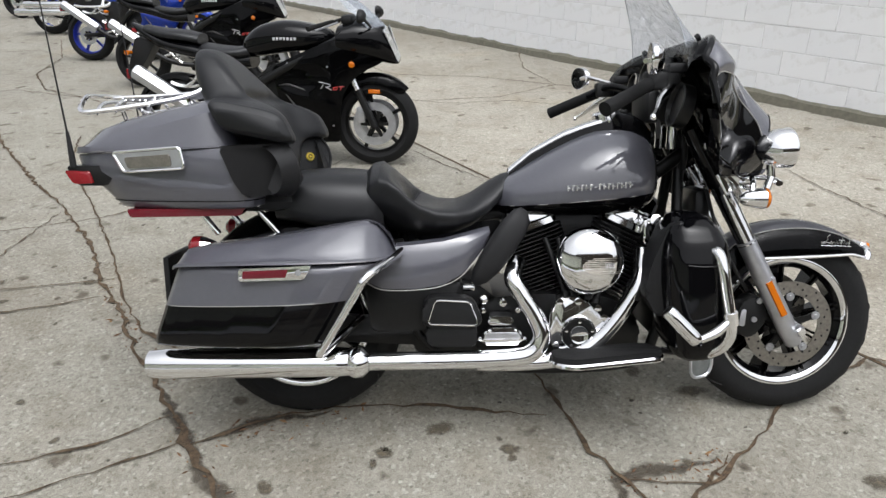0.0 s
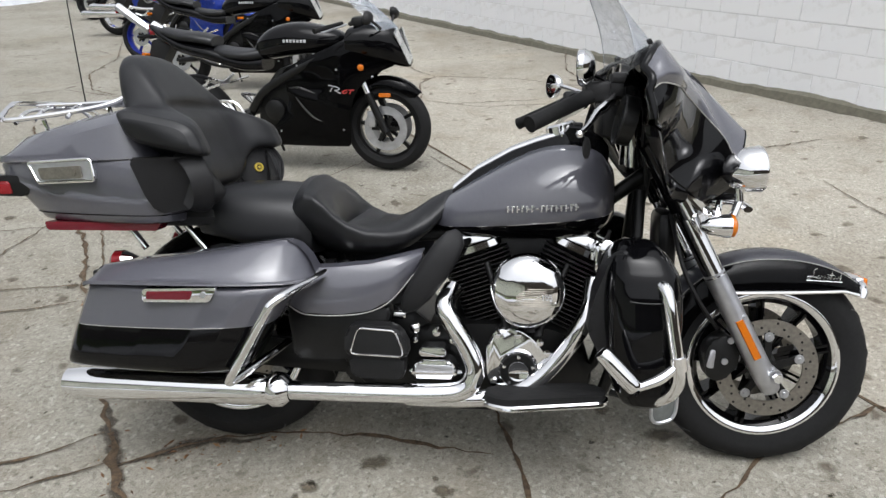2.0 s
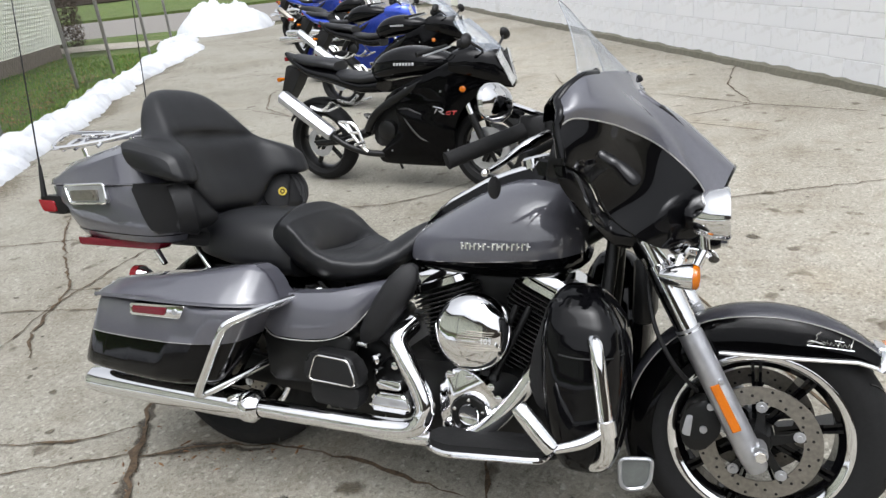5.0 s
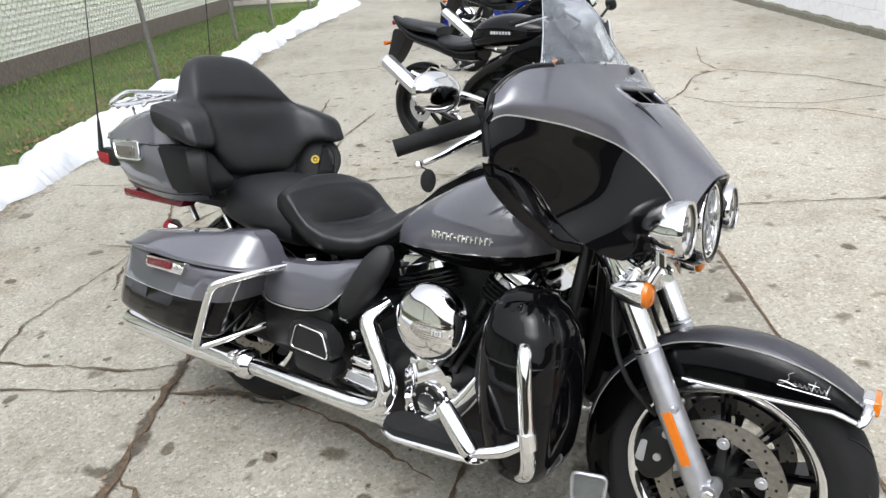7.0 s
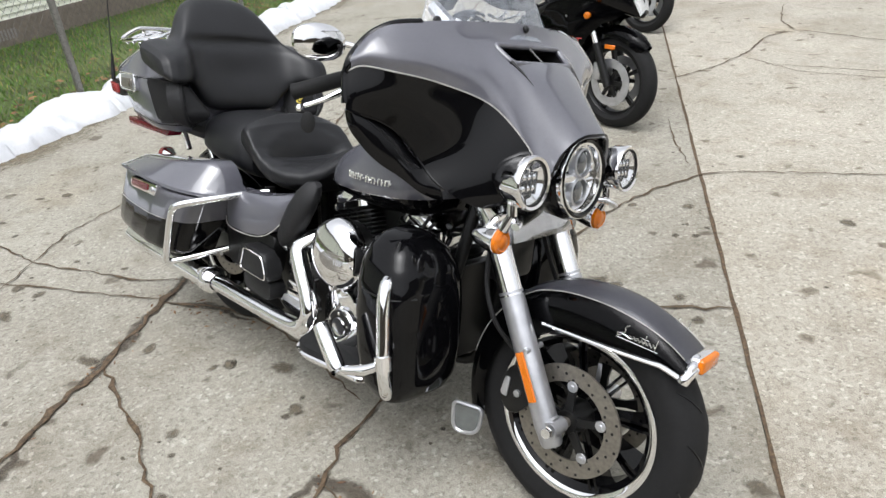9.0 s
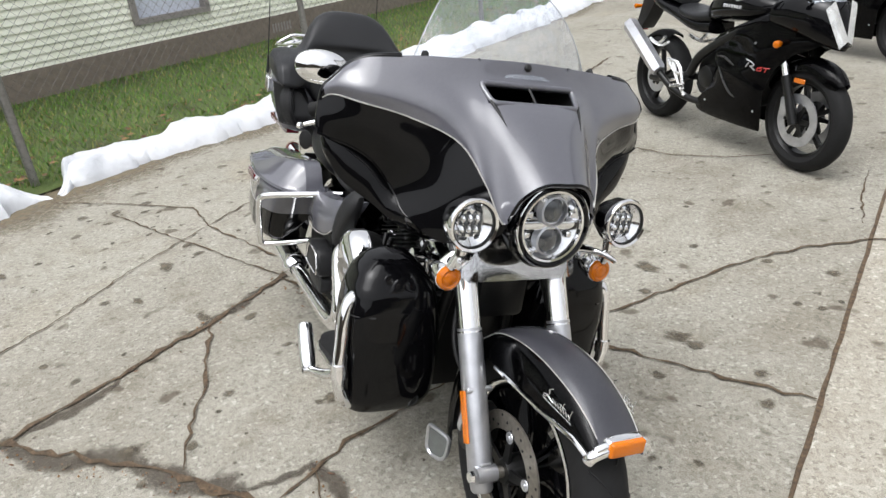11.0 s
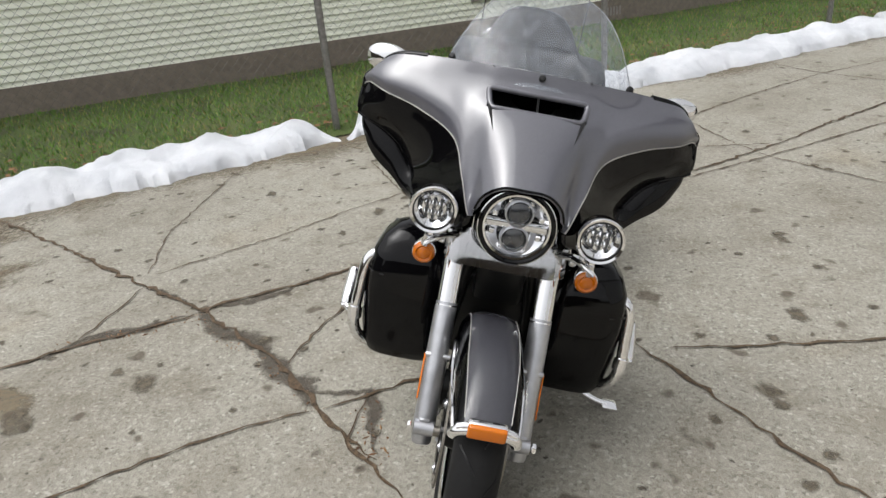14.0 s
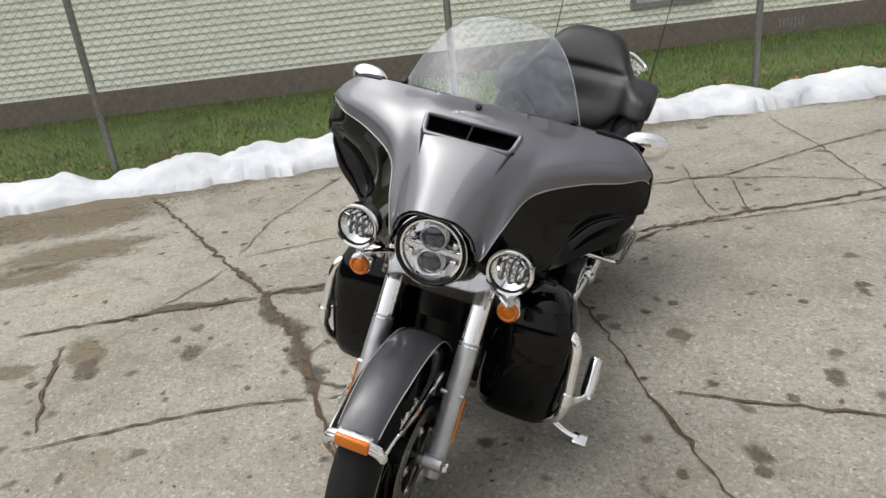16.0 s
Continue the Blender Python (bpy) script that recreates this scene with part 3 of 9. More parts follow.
damp([(0.40, -0.02), (0.27, 0.09), (0.17, 0.19), (0.12, 0.34), (0.03, 0.48), (-0.03, 0.58)], 0.028)
damp([(-0.06, 0.57), (0.03, 0.66), (0.13, 0.76), (0.21, 0.89), (0.33, 1.03), (0.44, 1.14), (0.57, 1.26), (0.69, 1.35)], 0.041)
damp([(-0.03, 0.58), (-0.10, 0.74), (-0.21, 0.92), (-0.32, 1.05)], 0.026)
damp([(0.57, 1.27), (0.60, 1.40), (0.58, 1.51), (0.66, 1.55), (0.79, 1.56), (0.92, 1.62)], 0.020)
damp([(-0.95, 2.02), (-0.83, 1.84), (-0.68, 1.60), (-0.53, 1.40), (-0.40, 1.16)], 0.024)
damp([(-0.74, 1.70), (-0.60, 1.77), (-0.48, 1.83), (-0.30, 1.86)], 0.020)
damp([(-0.30, 0.19), (-0.17, 0.40), (-0.06, 0.56)], 0.020)

# meltwater soaking the slab along the snow
verts, faces, fade = [], [], []
runs = list(np.arange(-7, 15, 0.12))
for i, s in enumerate(runs):
    w = 0.55 + 0.75 * math.exp(-((s + 1.3) / 1.1) ** 2) + 0.45 * noise.noise(Vector((s * 0.8, 2.2, 0))) + 0.25 * noise.noise(Vector((s * 2.7, 5.2, 0)))
    for k, (f, v) in enumerate(((1.0, 0.0), (0.62, 0.45), (0.3, 0.8), (0.0, 0.95))):
        q = yard(s, lot_at(s) - 0.02 - max(0.12, w) * f, 0.0014)
        verts.append(tuple(q))
        fade.append(v)
    if i:
        n = 4 * (i - 1)
        faces += [(n + k, n + k + 1, n + k + 5, n + k + 4) for k in range(3)]
tagged(soft_patch("stain", verts, faces, fade, M["wet"]), kind="structure")

for x, y, rx, ry, tr in ((-0.70, -1.60, 0.75, 0.32, 2.2), (-0.35, -1.00, 0.55, 0.22, 2.2), (0.05, -1.05, 0.45, 0.16, 2.3), (0.64, 0.10, 0.17, 0.10, 0.9), (0.86, -0.12, 0.16, 0.07, 2.1)):
    v, f, d = blotch(x, y, rx, ry, tr, 0.0018, 30, crack_rng)
    tagged(soft_patch("stain", v, f, d, M["wet"]), kind="structure")

# small dark spots and crumbs all over the slab
spot_rng = random.Random(21)
verts, faces, fade = [], [], []
for k in range(360):
    x, y = spot_rng.uniform(-2.6, 2.2), spot_rng.uniform(-0.6, 4.6)
    r0 = 0.008 + 0.034 * spot_rng.random() ** 2.5
    if (Vector((x, y, 0)) - JS).dot(jn) > 0 and k % 4:
        continue
    v, f, d = blotch(x, y, r0, r0 * spot_rng.uniform(0.45, 1.0), spot_rng.uniform(0, 3.1), 0.0054, 9, spot_rng)
    faces += [tuple(len(verts) + q for q in face) for face in f]
    verts += v
    fade += d
tagged(soft_patch("spots", verts, faces, fade, M["stain"]), kind="stuff")
verts, faces = [], []
lines = (((-0.83, 1.84), (-0.32, 1.05)), ((-0.06, 0.57), (0.7, 1.36)), ((0.6, 1.5), (0.95, 1.62)), ((-0.77, 1.7), (-0.2, 1.88)), ((-1.5, 2.8), (-0.9, 2.0)), ((0.27, 0.09), (0.0, 0.58)))
for k in range(520):
    a, b = lines[k % len(lines)]
    f = spot_rng.random()
    x, y = a[0] + (b[0] - a[0]) * f + spot_rng.gauss(0, 0.03), a[1] + (b[1] - a[1]) * f + spot_rng.gauss(0, 0.03)
    r0, t = 0.0015 + 0.004 * spot_rng.random() ** 2, spot_rng.uniform(0, 3.1)
    lx = r0 * spot_rng.choice((1, 1, 1, 4))
    c_, s_ = math.cos(t), math.sin(t)
    i = len(verts)
    verts += [(x + lx * c_, y + lx * s_, 0.002), (x - r0 * s_, y + r0 * c_, 0.002), (x - lx * c_, y - lx * s_, 0.002), (x + r0 * s_, y - r0 * c_, 0.002), (x, y, 0.002 + r0 * 1.2)]
    faces += [(i, i + 1, i + 4), (i + 1, i + 2, i + 4), (i + 2, i + 3, i + 4), (i + 3, i, i + 4)]
me = bpy.data.meshes.new("crumbs")
me.from_pydata(verts, [], faces)
me.materials.append(M["leaf"])
o = new("crumbs", me)
o.parent = pavement
tagged(o, kind="stuff")

bm = B()
rings = []
jr = random.Random(9)
for k in range(400):
    p = JS + jd * (-22 + 0.104 * k)
    w1, w2 = 0.004 + 0.007 * jr.random(), 0.004 + 0.008 * jr.random()
    rings.append([p + jn * w1 + Vector((0, 0, 0.003)), p + Vector((0, 0, 0.0015)), p - jn * w2 + Vector((0, 0, 0.003))])
skin(bm, rings, closed=False)
tagged(part("expansion_joint", bm, M["dirt"], pavement), kind="structure")


# ---- lawn, snow, fence ----
def rise(s, k):
    f = min(1, max(0, (k - lot_at(s)) / (house_n(s) - lot_at(s))))
    return 0.008 + 0.09 * f + 0.02 * min(1.0, 6 * f) * noise.noise(Vector((s * 0.7, k * 0.7, 0)))


bm = B()
rows = []
for s in np.linspace(-16, 22, 110):
    e = lot_at(s) + 0.04 * noise.noise(Vector((s * 3, 0, 0)))
    line = [e + (14 - e) * f ** 1.7 for f in np.linspace(0, 1, 34)]
    rows.append([bm.verts.new(yard(s, k, rise(s, k))) for k in line])
for a, b in zip(rows, rows[1:]):
    for i in range(33):
        bm.faces.new((a[i], a[i + 1], b[i + 1], b[i]))
lawn = tagged(part("lawn", bm, M["lawn"]), "patchy winter lawn between fence and house", "lawn", kind="structure")

grass_rng = random.Random(3)
verts, faces = [], []
for k in range(38000):
    s = grass_rng.uniform(-7.5, 16.5)
    q = lot_at(s) + 0.12 + (house_n(s) - lot_at(s) - 0.17) * grass_rng.random()
    if noise.noise(Vector((s * 0.5, q * 1.2, 4))) < -0.25 and grass_rng.random() < 0.6:
        continue
    p = yard(s, q, rise(s, q))
    h = grass_rng.uniform(0.025, 0.065)
    a = grass_rng.uniform(0, 6.28)
    w = 0.006
    dx, dy = math.cos(a) * w, math.sin(a) * w
    lean_x, lean_y = grass_rng.gauss(0, 0.02), grass_rng.gauss(0, 0.02)
    i = len(verts)
    verts += [(p.x - dx, p.y - dy, p.z), (p.x + dx, p.y + dy, p.z), (p.x + lean_x, p.y + lean_y, p.z + h)]
    faces.append((i, i + 1, i + 2))
me = bpy.data.meshes.new("grass")
me.from_pydata(verts, [], faces)
me.materials.append(M["blade"])
tagged(new("grass", me), "short green and straw-coloured grass blades", "grass", kind="stuff")

verts, faces = [], []
for k in range(900):
    s = grass_rng.uniform(-6, 13)
    q = fence_n(s) + abs(grass_rng.gauss(0.05, 0.35))
    p = yard(s, q, rise(s, q) + 0.02 + 0.02 * grass_rng.random())
    a = grass_rng.uniform(0, 6.28)
    w, l = grass_rng.uniform(0.01, 0.022), grass_rng.uniform(0.02, 0.045)
    i = len(verts)
    ca, sa = math.cos(a), math.sin(a)
    for du, dv, dz in ((-l, 0, 0), (0, w, 0.012), (l, 0, 0.004), (0, -w, 0)):
        verts.append((p.x + du * ca - dv * sa, p.y + du * sa + dv * ca, p.z + dz))
    faces += [(i, i + 1, i + 2), (i, i + 2, i + 3)]
me = bpy.data.meshes.new("leaf_litter")
me.from_pydata(verts, [], faces)
me.materials.append(M["leaf"])
tagged(new("leaf_litter", me), "curled brown dead leaves along the fence", "leaves", kind="stuff")


def snow_half(s):
    """Half width, centre and height of the snow bank along the fence."""
    a = noise.noise(Vector((s * 0.9, 3.1, 0)))
    b = noise.noise(Vector((s * 2.6, 7.7, 0)))
    near = float(np.interp(s, (-9, -1, 1, 2, 3, 4, 5, 7, 12, 16), (1.98, 1.92, 1.94, 2.04, 1.96, 1.78, 1.62, 1.56, 1.45, 0.95)))
    far = float(np.interp(s, (-9, -0.4, 0.4, 1.3, 1.8, 2.1, 2.5, 2.75, 3.1, 4.2, 5.6, 7, 12, 16), (2.60, 2.66, 2.55, 2.50, 2.48, 2.20, 2.56, 2.50, 2.28, 2.26, 2.26, 2.2, 1.95, 1.9)))
    w = (far - near) / 2 + 0.03 * a + 0.03 * b
    c = (far + near) / 2
    h = 0.145 + 0.05 * a + 0.06 * b
    for post in (-0.86, 2.12, 4.89, 8.4, 11.7):          # melted hollows round the posts
        g = math.exp(-((s - post + 0.06) / 0.16) ** 2)
        c -= 0.10 * g
        w -= 0.12 * g
        h -= 0.06 * g
    return max(w, 0.08), c, max(h, 0.035)


for s0, s1 in ((-9, 2.04), (2.08, 16.5)):              # the bank breaks off at the post
    bm = B()
    rings = []
    for s in np.arange(s0, s1, 0.035):
        w, c, h = snow_half(s)
        taper = min(1.0, 0.25 + abs(s - 2.06) / 0.30)
        w, h = w * taper, h * taper
        ring = []
        for k in range(23):
            f = -1 + 2 * k / 22
            e = (1 - abs(f) ** 2.6) ** 0.75
            z = h * e * (1.05 + 0.35 * noise.noise(Vector((s * 2.0, f * 1.4, 2))) + 0.22 * noise.noise(Vector((s * 6, f * 3, 2))) + 0.09 * noise.noise(Vector((s * 17, f * 6, 2))))
            edge = 0.08 * noise.noise(Vector((s * 2.2, f * 0.5, 9))) + (0.06 if f < 0 else 0.12) * noise.noise(Vector((s * 7, f * 0.8, 9))) + 0.035 * noise.noise(Vector((s * 19, f, 4)))
            q = c + f * (w + edge)
            base = -0.01 if q < lot_at(s) else rise(s, q) - 0.01
            ring.append(yard(s, q, base + z))
        rings.append(ring)
    skin(bm, rings, closed=False)
    tagged(part("snow_bank", bm, M["snow"]), "dirty melting snow bank along the chain-link fence", "snow")


def snow_heap(s, q, rs, rq, h, seed):
    bm = B()
    bmesh.ops.create_grid(bm, x_segments=40, y_segments=40, size=1)
    for v in bm.verts:
        r = math.hypot(v.co.x, v.co.y)
        f = max(0.0, 1 - r ** 2.2)
        n = noise.noise(Vector((v.co.x * 2.2, v.co.y * 2.2, seed))) * 0.40 + noise.noise(Vector((v.co.x * 6, v.co.y * 6, seed))) * 0.25 + noise.noise(Vector((v.co.x * 15, v.co.y * 15, seed))) * 0.10
        v.co = yard(s + v.co.x * rs, q + v.co.y * rq, -0.02 + h * f ** 0.6 * (1 + n))
    return tagged(part("snow_heap", bm, M["snow"]), "ploughed heap of old snow at the lot's corner", "snow")


snow_heap(20.7, 0.85, 1.5, 1.3, 0.68, 4)
snow_heap(18.0, 1.75, 1.6, 0.45, 0.2, 8)

fence = thing("chain_link_fence", "galvanised chain-link fence with round steel posts", "fence", Matrix.Identity(4), kind="")
for s in (-7.0, -3.9, -0.86, 2.12, 4.89, 8.2, 11.7, 13.3, 16.2, 18.8):
    bm = B()
    p = yard(s, fence_n(s))
    tube(bm, [p + Vector((0, 0, -0.1)), p + Vector((0, 0, 1.86))], 0.030, 12, 0)
    lathe(bm, [(0, 0.034), (0.03, 0.036), (0.06, 0.028), (0.07, 0.0)], p + Vector((0, 0, 1.85)), (0, 0, 1), 12)
    part("fence_post", bm, M["galvanised"], fence)
bm = B()
tube(bm, [yard(s, fence_n(s), 1.83) for s in np.linspace(-7.2, 18.9, 60)], 0.021, 8, 0)
part("top_rail", bm, M["galvanised"], fence)


def link_mesh(s0, s1, z0, z1, pitch, rad):
    """Woven wire: zigzag wires in two leans."""
    bm = B()
    H = z1 - z0
    k = s0 - H
    while k < s1:
        for sign in (1, -1):
            a0, a1 = (k, k + H) if sign > 0 else (k + H, k)
            za, zb = z0, z1
            if a0 < s0:
                za, a0 = z0 + (s0 - a0) * H / abs(a1 - a0) if sign > 0 else za, max(a0, s0)
            if a1 > s1 and sign > 0:
                zb = za + (s1 - a0)
                a1 = s1
            if sign < 0:
                if a1 < s0:
                    zb = z0 + (a0 - s0)
                    a1 = s0
                if a0 > s1:
                    za = z0 + (a0 - s1)
                    a0 = s1
            if zb - za < 0.01:
                continue
            off = 0.003 * sign - 0.034
            tube(bm, [yard(a0, fence_n(a0) + off, za), yard(a1, fence_n(a1) + off, zb)], rad, 3, 0, caps=False)
        k += pitch
    return bm


part("wire_mesh", link_mesh(-7.0, 13.2, 0.04, 1.80, 0.078, 0.0013), M["wire"], fence, "woven galvanised wire")

# ---- house beyond the fence ----
house = thing("house", "cream lap-sided house on a grey foundation", "house", Matrix.Identity(4))
H0, H1 = -9.0, 17.2
EAVE = 3.0
bm = B()


def yard_box(bm, s0, s1, n0, n1, z0, z1, bevel=0.0):
    sm = (s0 + s1) / 2
    c = yard(sm, (n0 + n1) / 2 - 0.075 * (sm - 2), (z0 + z1) / 2)
    m = Matrix.Translation(c) @ pose(0, 0, 0, 0, 0, YARD - 4.29) @ Matrix.Diagonal((abs(s1 - s0), abs(n1 - n0), abs(z1 - z0), 1))
    r = bmesh.ops.create_cube(bm, size=1, matrix=m)
    if bevel:
        es = list({e for v in r["verts"] for e in v.link_edges})
        bmesh.ops.bevel(bm, geom=es, offset=bevel, segments=1, affect='EDGES')
    return bm


yard_box(bm, H0, H1, HOUSE, HOUSE + 7, -0.3, 0.39)
part("foundation", bm, M["foundation"], house, "grey poured foundation")
WINDOWS = [(4.95, 5.88)]
W_LO, W_HI = 0.65, 1.9
bm = B()
edges = [H0] + [e for w in sorted(WINDOWS) for e in w] + [H1]
for k in range(0, len(edges), 2):
    yard_box(bm, edges[k], edges[k + 1], HOUSE + 0.03, HOUSE + 0.15, 0.39, EAVE)
for a, b in WINDOWS:
    yard_box(bm, a, b, HOUSE + 0.03, HOUSE + 0.15, 0.39, W_LO)
    yard_box(bm, a, b, HOUSE + 0.03, HOUSE + 0.15, W_HI, EAVE)
yard_box(bm, H0, H0 + 0.12, HOUSE + 0.16, HOUSE + 7, 0.39, EAVE)
yard_box(bm, H1 - 0.12, H1, HOUSE + 0.16, HOUSE + 7, 0.39, EAVE)
yard_box(bm, H0, H1, HOUSE + 6.88, HOUSE + 7, 0.39, EAVE)
part("wall", bm, M["siding"], house)

LAP = 0.078
rows = int((EAVE - 0.37) / LAP)
for r_ in range(rows):
    z = 0.37 + r_ * LAP
    spans, cur = [], H0
    for a, b in sorted(WINDOWS):
        if z + LAP > W_LO - 0.04 and z < W_HI + 0.04:
            spans.append((cur, a - 0.05))
            cur = b + 0.05
    spans.append((cur, H1))
    bm = B()
    for a, b in spans:
        quad = [(a, HOUSE - 0.004, z), (b, HOUSE - 0.004, z), (b, HOUSE + 0.022, z + LAP + 0.012), (a, HOUSE + 0.022, z + LAP + 0.012)]
        quad = [(q[0], q[1] - 0.075 * (q[0] - 2), q[2]) for q in quad]
        f = [bm.verts.new(yard(*q)) for q in quad]
        g = [bm.verts.new(yard(q[0], q[1] + 0.012 if i < 2 else q[1] + 0.004, q[2])) for i, q in enumerate(quad)]
        bm.faces.new(f)
        bm.faces.new(list(reversed(g)))
        for i in range(4):
            bm.faces.new((f[i], f[(i + 1) % 4], g[(i + 1) % 4], g[i]))
    part("siding_board", bm, M["siding"], house)

for a, b in WINDOWS:
    bm = B()
    for s0, s1, z0, z1 in ((a - 0.05, a + 0.02, W_LO - 0.04, W_HI + 0.04), (b - 0.02, b + 0.05, W_LO - 0.04, W_HI + 0.04), (a, b, W_HI - 0.02, W_HI + 0.04), (a, b, W_LO - 0.04, W_LO + 0.02)):
        yard_box(bm, s0, s1, HOUSE - 0.03, HOUSE + 0.1, z0, z1)
    yard_box(bm, a, b, HOUSE + 0.02, HOUSE + 0.06, (W_LO + W_HI) / 2 - 0.02, (W_LO + W_HI) / 2 + 0.02)
    win = part("window", bm, M["trim_white"], house, "grey-framed sash window")
    bm = B()
    yard_box(bm, a, b, HOUSE + 0.07, HOUSE + 0.08, W_LO, W_HI)
    part("pane", bm, M["window_glass"], win)
bm = B()
yard_box(bm, H0 - 0.4, H1 + 0.4, HOUSE - 0.5, HOUSE + 3.6, EAVE, EAVE + 0.12)
for v in bm.verts:
    if (v.co - yard(0, 0)).dot(N) > HOUSE + 2:
        v.co.z += 1.6
part("roof", bm, M["roof"], house)
bm = B()
yard_box(bm, H0 - 0.4, H1 + 0.4, HOUSE + 3.4, HOUSE + 7.5, EAVE, EAVE + 0.12)
for v in bm.verts:
    if (v.co - yard(0, 0)).dot(N) < HOUSE + 5:
        v.co.z += 1.6
part("roof", bm, M["roof"], house)
bm = B()
for k in range(7):
    yard_box(bm, 6.84 + k * 0.050, 6.867 + k * 0.050, HOUSE - 0.012, HOUSE + 0.01, 0.175, 0.29)
yard_box(bm, 6.81, 7.20, HOUSE - 0.008, HOUSE + 0.01, 0.160, 0.175)
yard_box(bm, 6.81, 7.20, HOUSE - 0.008, HOUSE + 0.01, 0.290, 0.305)
part("foundation_vent", bm, M["trim_white"], house, "small louvred vent in the foundation")

# ---- white block wall ----
WU = Vector((-0.58, 0.815, 0)).normalized()
WN = Vector((0.815, 0.58, 0)).normalized()
WALL_ANG = math.degrees(math.atan2(WU.y, WU.x))
WALL_D = 5.95
W0, W1 = 1.2, 18.6
WTOP = 4.2


def wall_at(s, d, z):
    return WU * s + WN * (WALL_D + d) + Vector((0, 0, z))


def wall_box(bm, s0, s1, d0, d1, z0, z1):
    m = Matrix.Translation(wall_at((s0 + s1) / 2, (d0 + d1) / 2, (z0 + z1) / 2)) @ pose(0, 0, 0, 0, 0, WALL_ANG) @ Matrix.Diagonal((s1 - s0, d1 - d0, z1 - z0, 1))
    bmesh.ops.create_cube(bm, size=1, matrix=m)
    return bm


bm = B()
wall_box(bm, W0, W1, -0.007, 0.20, -0.1, WTOP)
wall_box(bm, W1 + 1.0, W1 + 6, 0.012, 0.20, -0.1, WTOP)
wall_box(bm, W1, W1 + 1.0, 0.012, 0.20, 2.1, WTOP)
wall_box(bm, W0, W0 + 0.2, 0.2, 8, -0.1, WTOP)
wall_box(bm, W1 + 5.8, W1 + 6, 0.2, 8, -0.1, WTOP)
wall_box(bm, W0, W1 + 6, 8, 8.2, -0.1, WTOP)
block_wall = tagged(part("wall_block", bm, M["mortar"]), "white painted concrete-block building wall", "wall", kind="structure")
bm = B()
wall_box(bm, W0 - 0.2, W1 + 6.2, -0.1, 8.3, WTOP, WTOP + 0.15)
tagged(part("roof_flat", bm, M["roof"]), "flat roof of the block building", "roof", kind="structure")
bm = B()
rings = []
fr = random.Random(4)
for s in np.arange(W0, W1, 0.12):
    h = 0.075 + 0.03 * noise.noise(Vector((s, 0, 0))) + 0.02 * fr.random()
    d = 0.05 + 0.04 * fr.random()
    rings.append([wall_at(s, -d, 0.0), wall_at(s, -d * 0.7, h * 0.7), wall_at(s, 0.0, h), wall_at(s, 0.02, h)])
skin(bm, rings, closed=False)
tagged(part("footing_strip", bm, M["footing"]), "dirty mossy strip along the foot of the wall", "footing", kind="structure")

BL, BH = 0.405, 0.2032
bm = B()
box(bm, (-BL / 2 + 0.004, -0.010, -BH / 2 + 0.004), (BL / 2 - 0.004, 0.012, BH / 2 - 0.004), 0.002, 1)
block_mesh = finish(bm, "block", M["block"])
bm = B()
box(bm, (-BL / 4 + 0.004, -0.010, -BH / 2 + 0.004), (BL / 4 - 0.004, 0.012, BH / 2 - 0.004), 0.002, 1)
half_mesh = finish(bm, "block", M["block"])
rest_v, rest_f = [], []
src_v = [v.co.copy() for v in block_mesh.vertices]
src_f = [tuple(p.vertices) for p in block_mesh.polygons]
brng = random.Random(12)
made = 0
for row in range(int(WTOP / BH)):
    z = 0.04 + BH * (row + 0.5)
    s = W0 + (BL / 2 if row % 2 else BL)
    while s < W1 - BL / 2:
        at = Matrix.Translation(wall_at(s, brng.uniform(-0.0015, 0.0015), z)) @ pose(0, 0, 0, 0, brng.uniform(-0.1, 0.1), WALL_ANG)
        if 1.0 < s < 14.5 and row < 9 and made < 300:
            o = new("block", block_mesh)
            o.parent = block_wall
            o.matrix_world = at
            made += 1
        else:
            i = len(rest_v)
            rest_v += [tuple(at @ v) for v in src_v]
            rest_f += [tuple(i + k for k in f) for f in src_f]
        s += BL
me = bpy.data.meshes.new("blocks_far")
me.from_pydata(rest_v, [], rest_f)
me.materials.append(M["block"])
o = new("blocks_far", me)
o.parent = block_wall
tagged(o, kind="stuff")

door = thing("shop_door", "white steel door with a tall glass light", "door", Matrix.Identity(4), kind="structure")
bm = B()
for s0, s1, z0, z1 in ((W1 + 0.03, W1 + 0.2, 0.02, 2.06), (W1 + 0.8, W1 + 0.97, 0.02, 2.06), (W1 + 0.2, W1 + 0.8, 1.9, 2.06), (W1 + 0.2, W1 + 0.8, 0.02, 0.3)):
    wall_box(bm, s0, s1, 0.05, 0.10, z0, z1)
part("leaf", bm, M["siding"], door)
bm = B()
wall_box(bm, W1 + 0.2, W1 + 0.8, 0.07, 0.08, 0.3, 1.9)
part("pane", bm, M["dark_glass"], door)

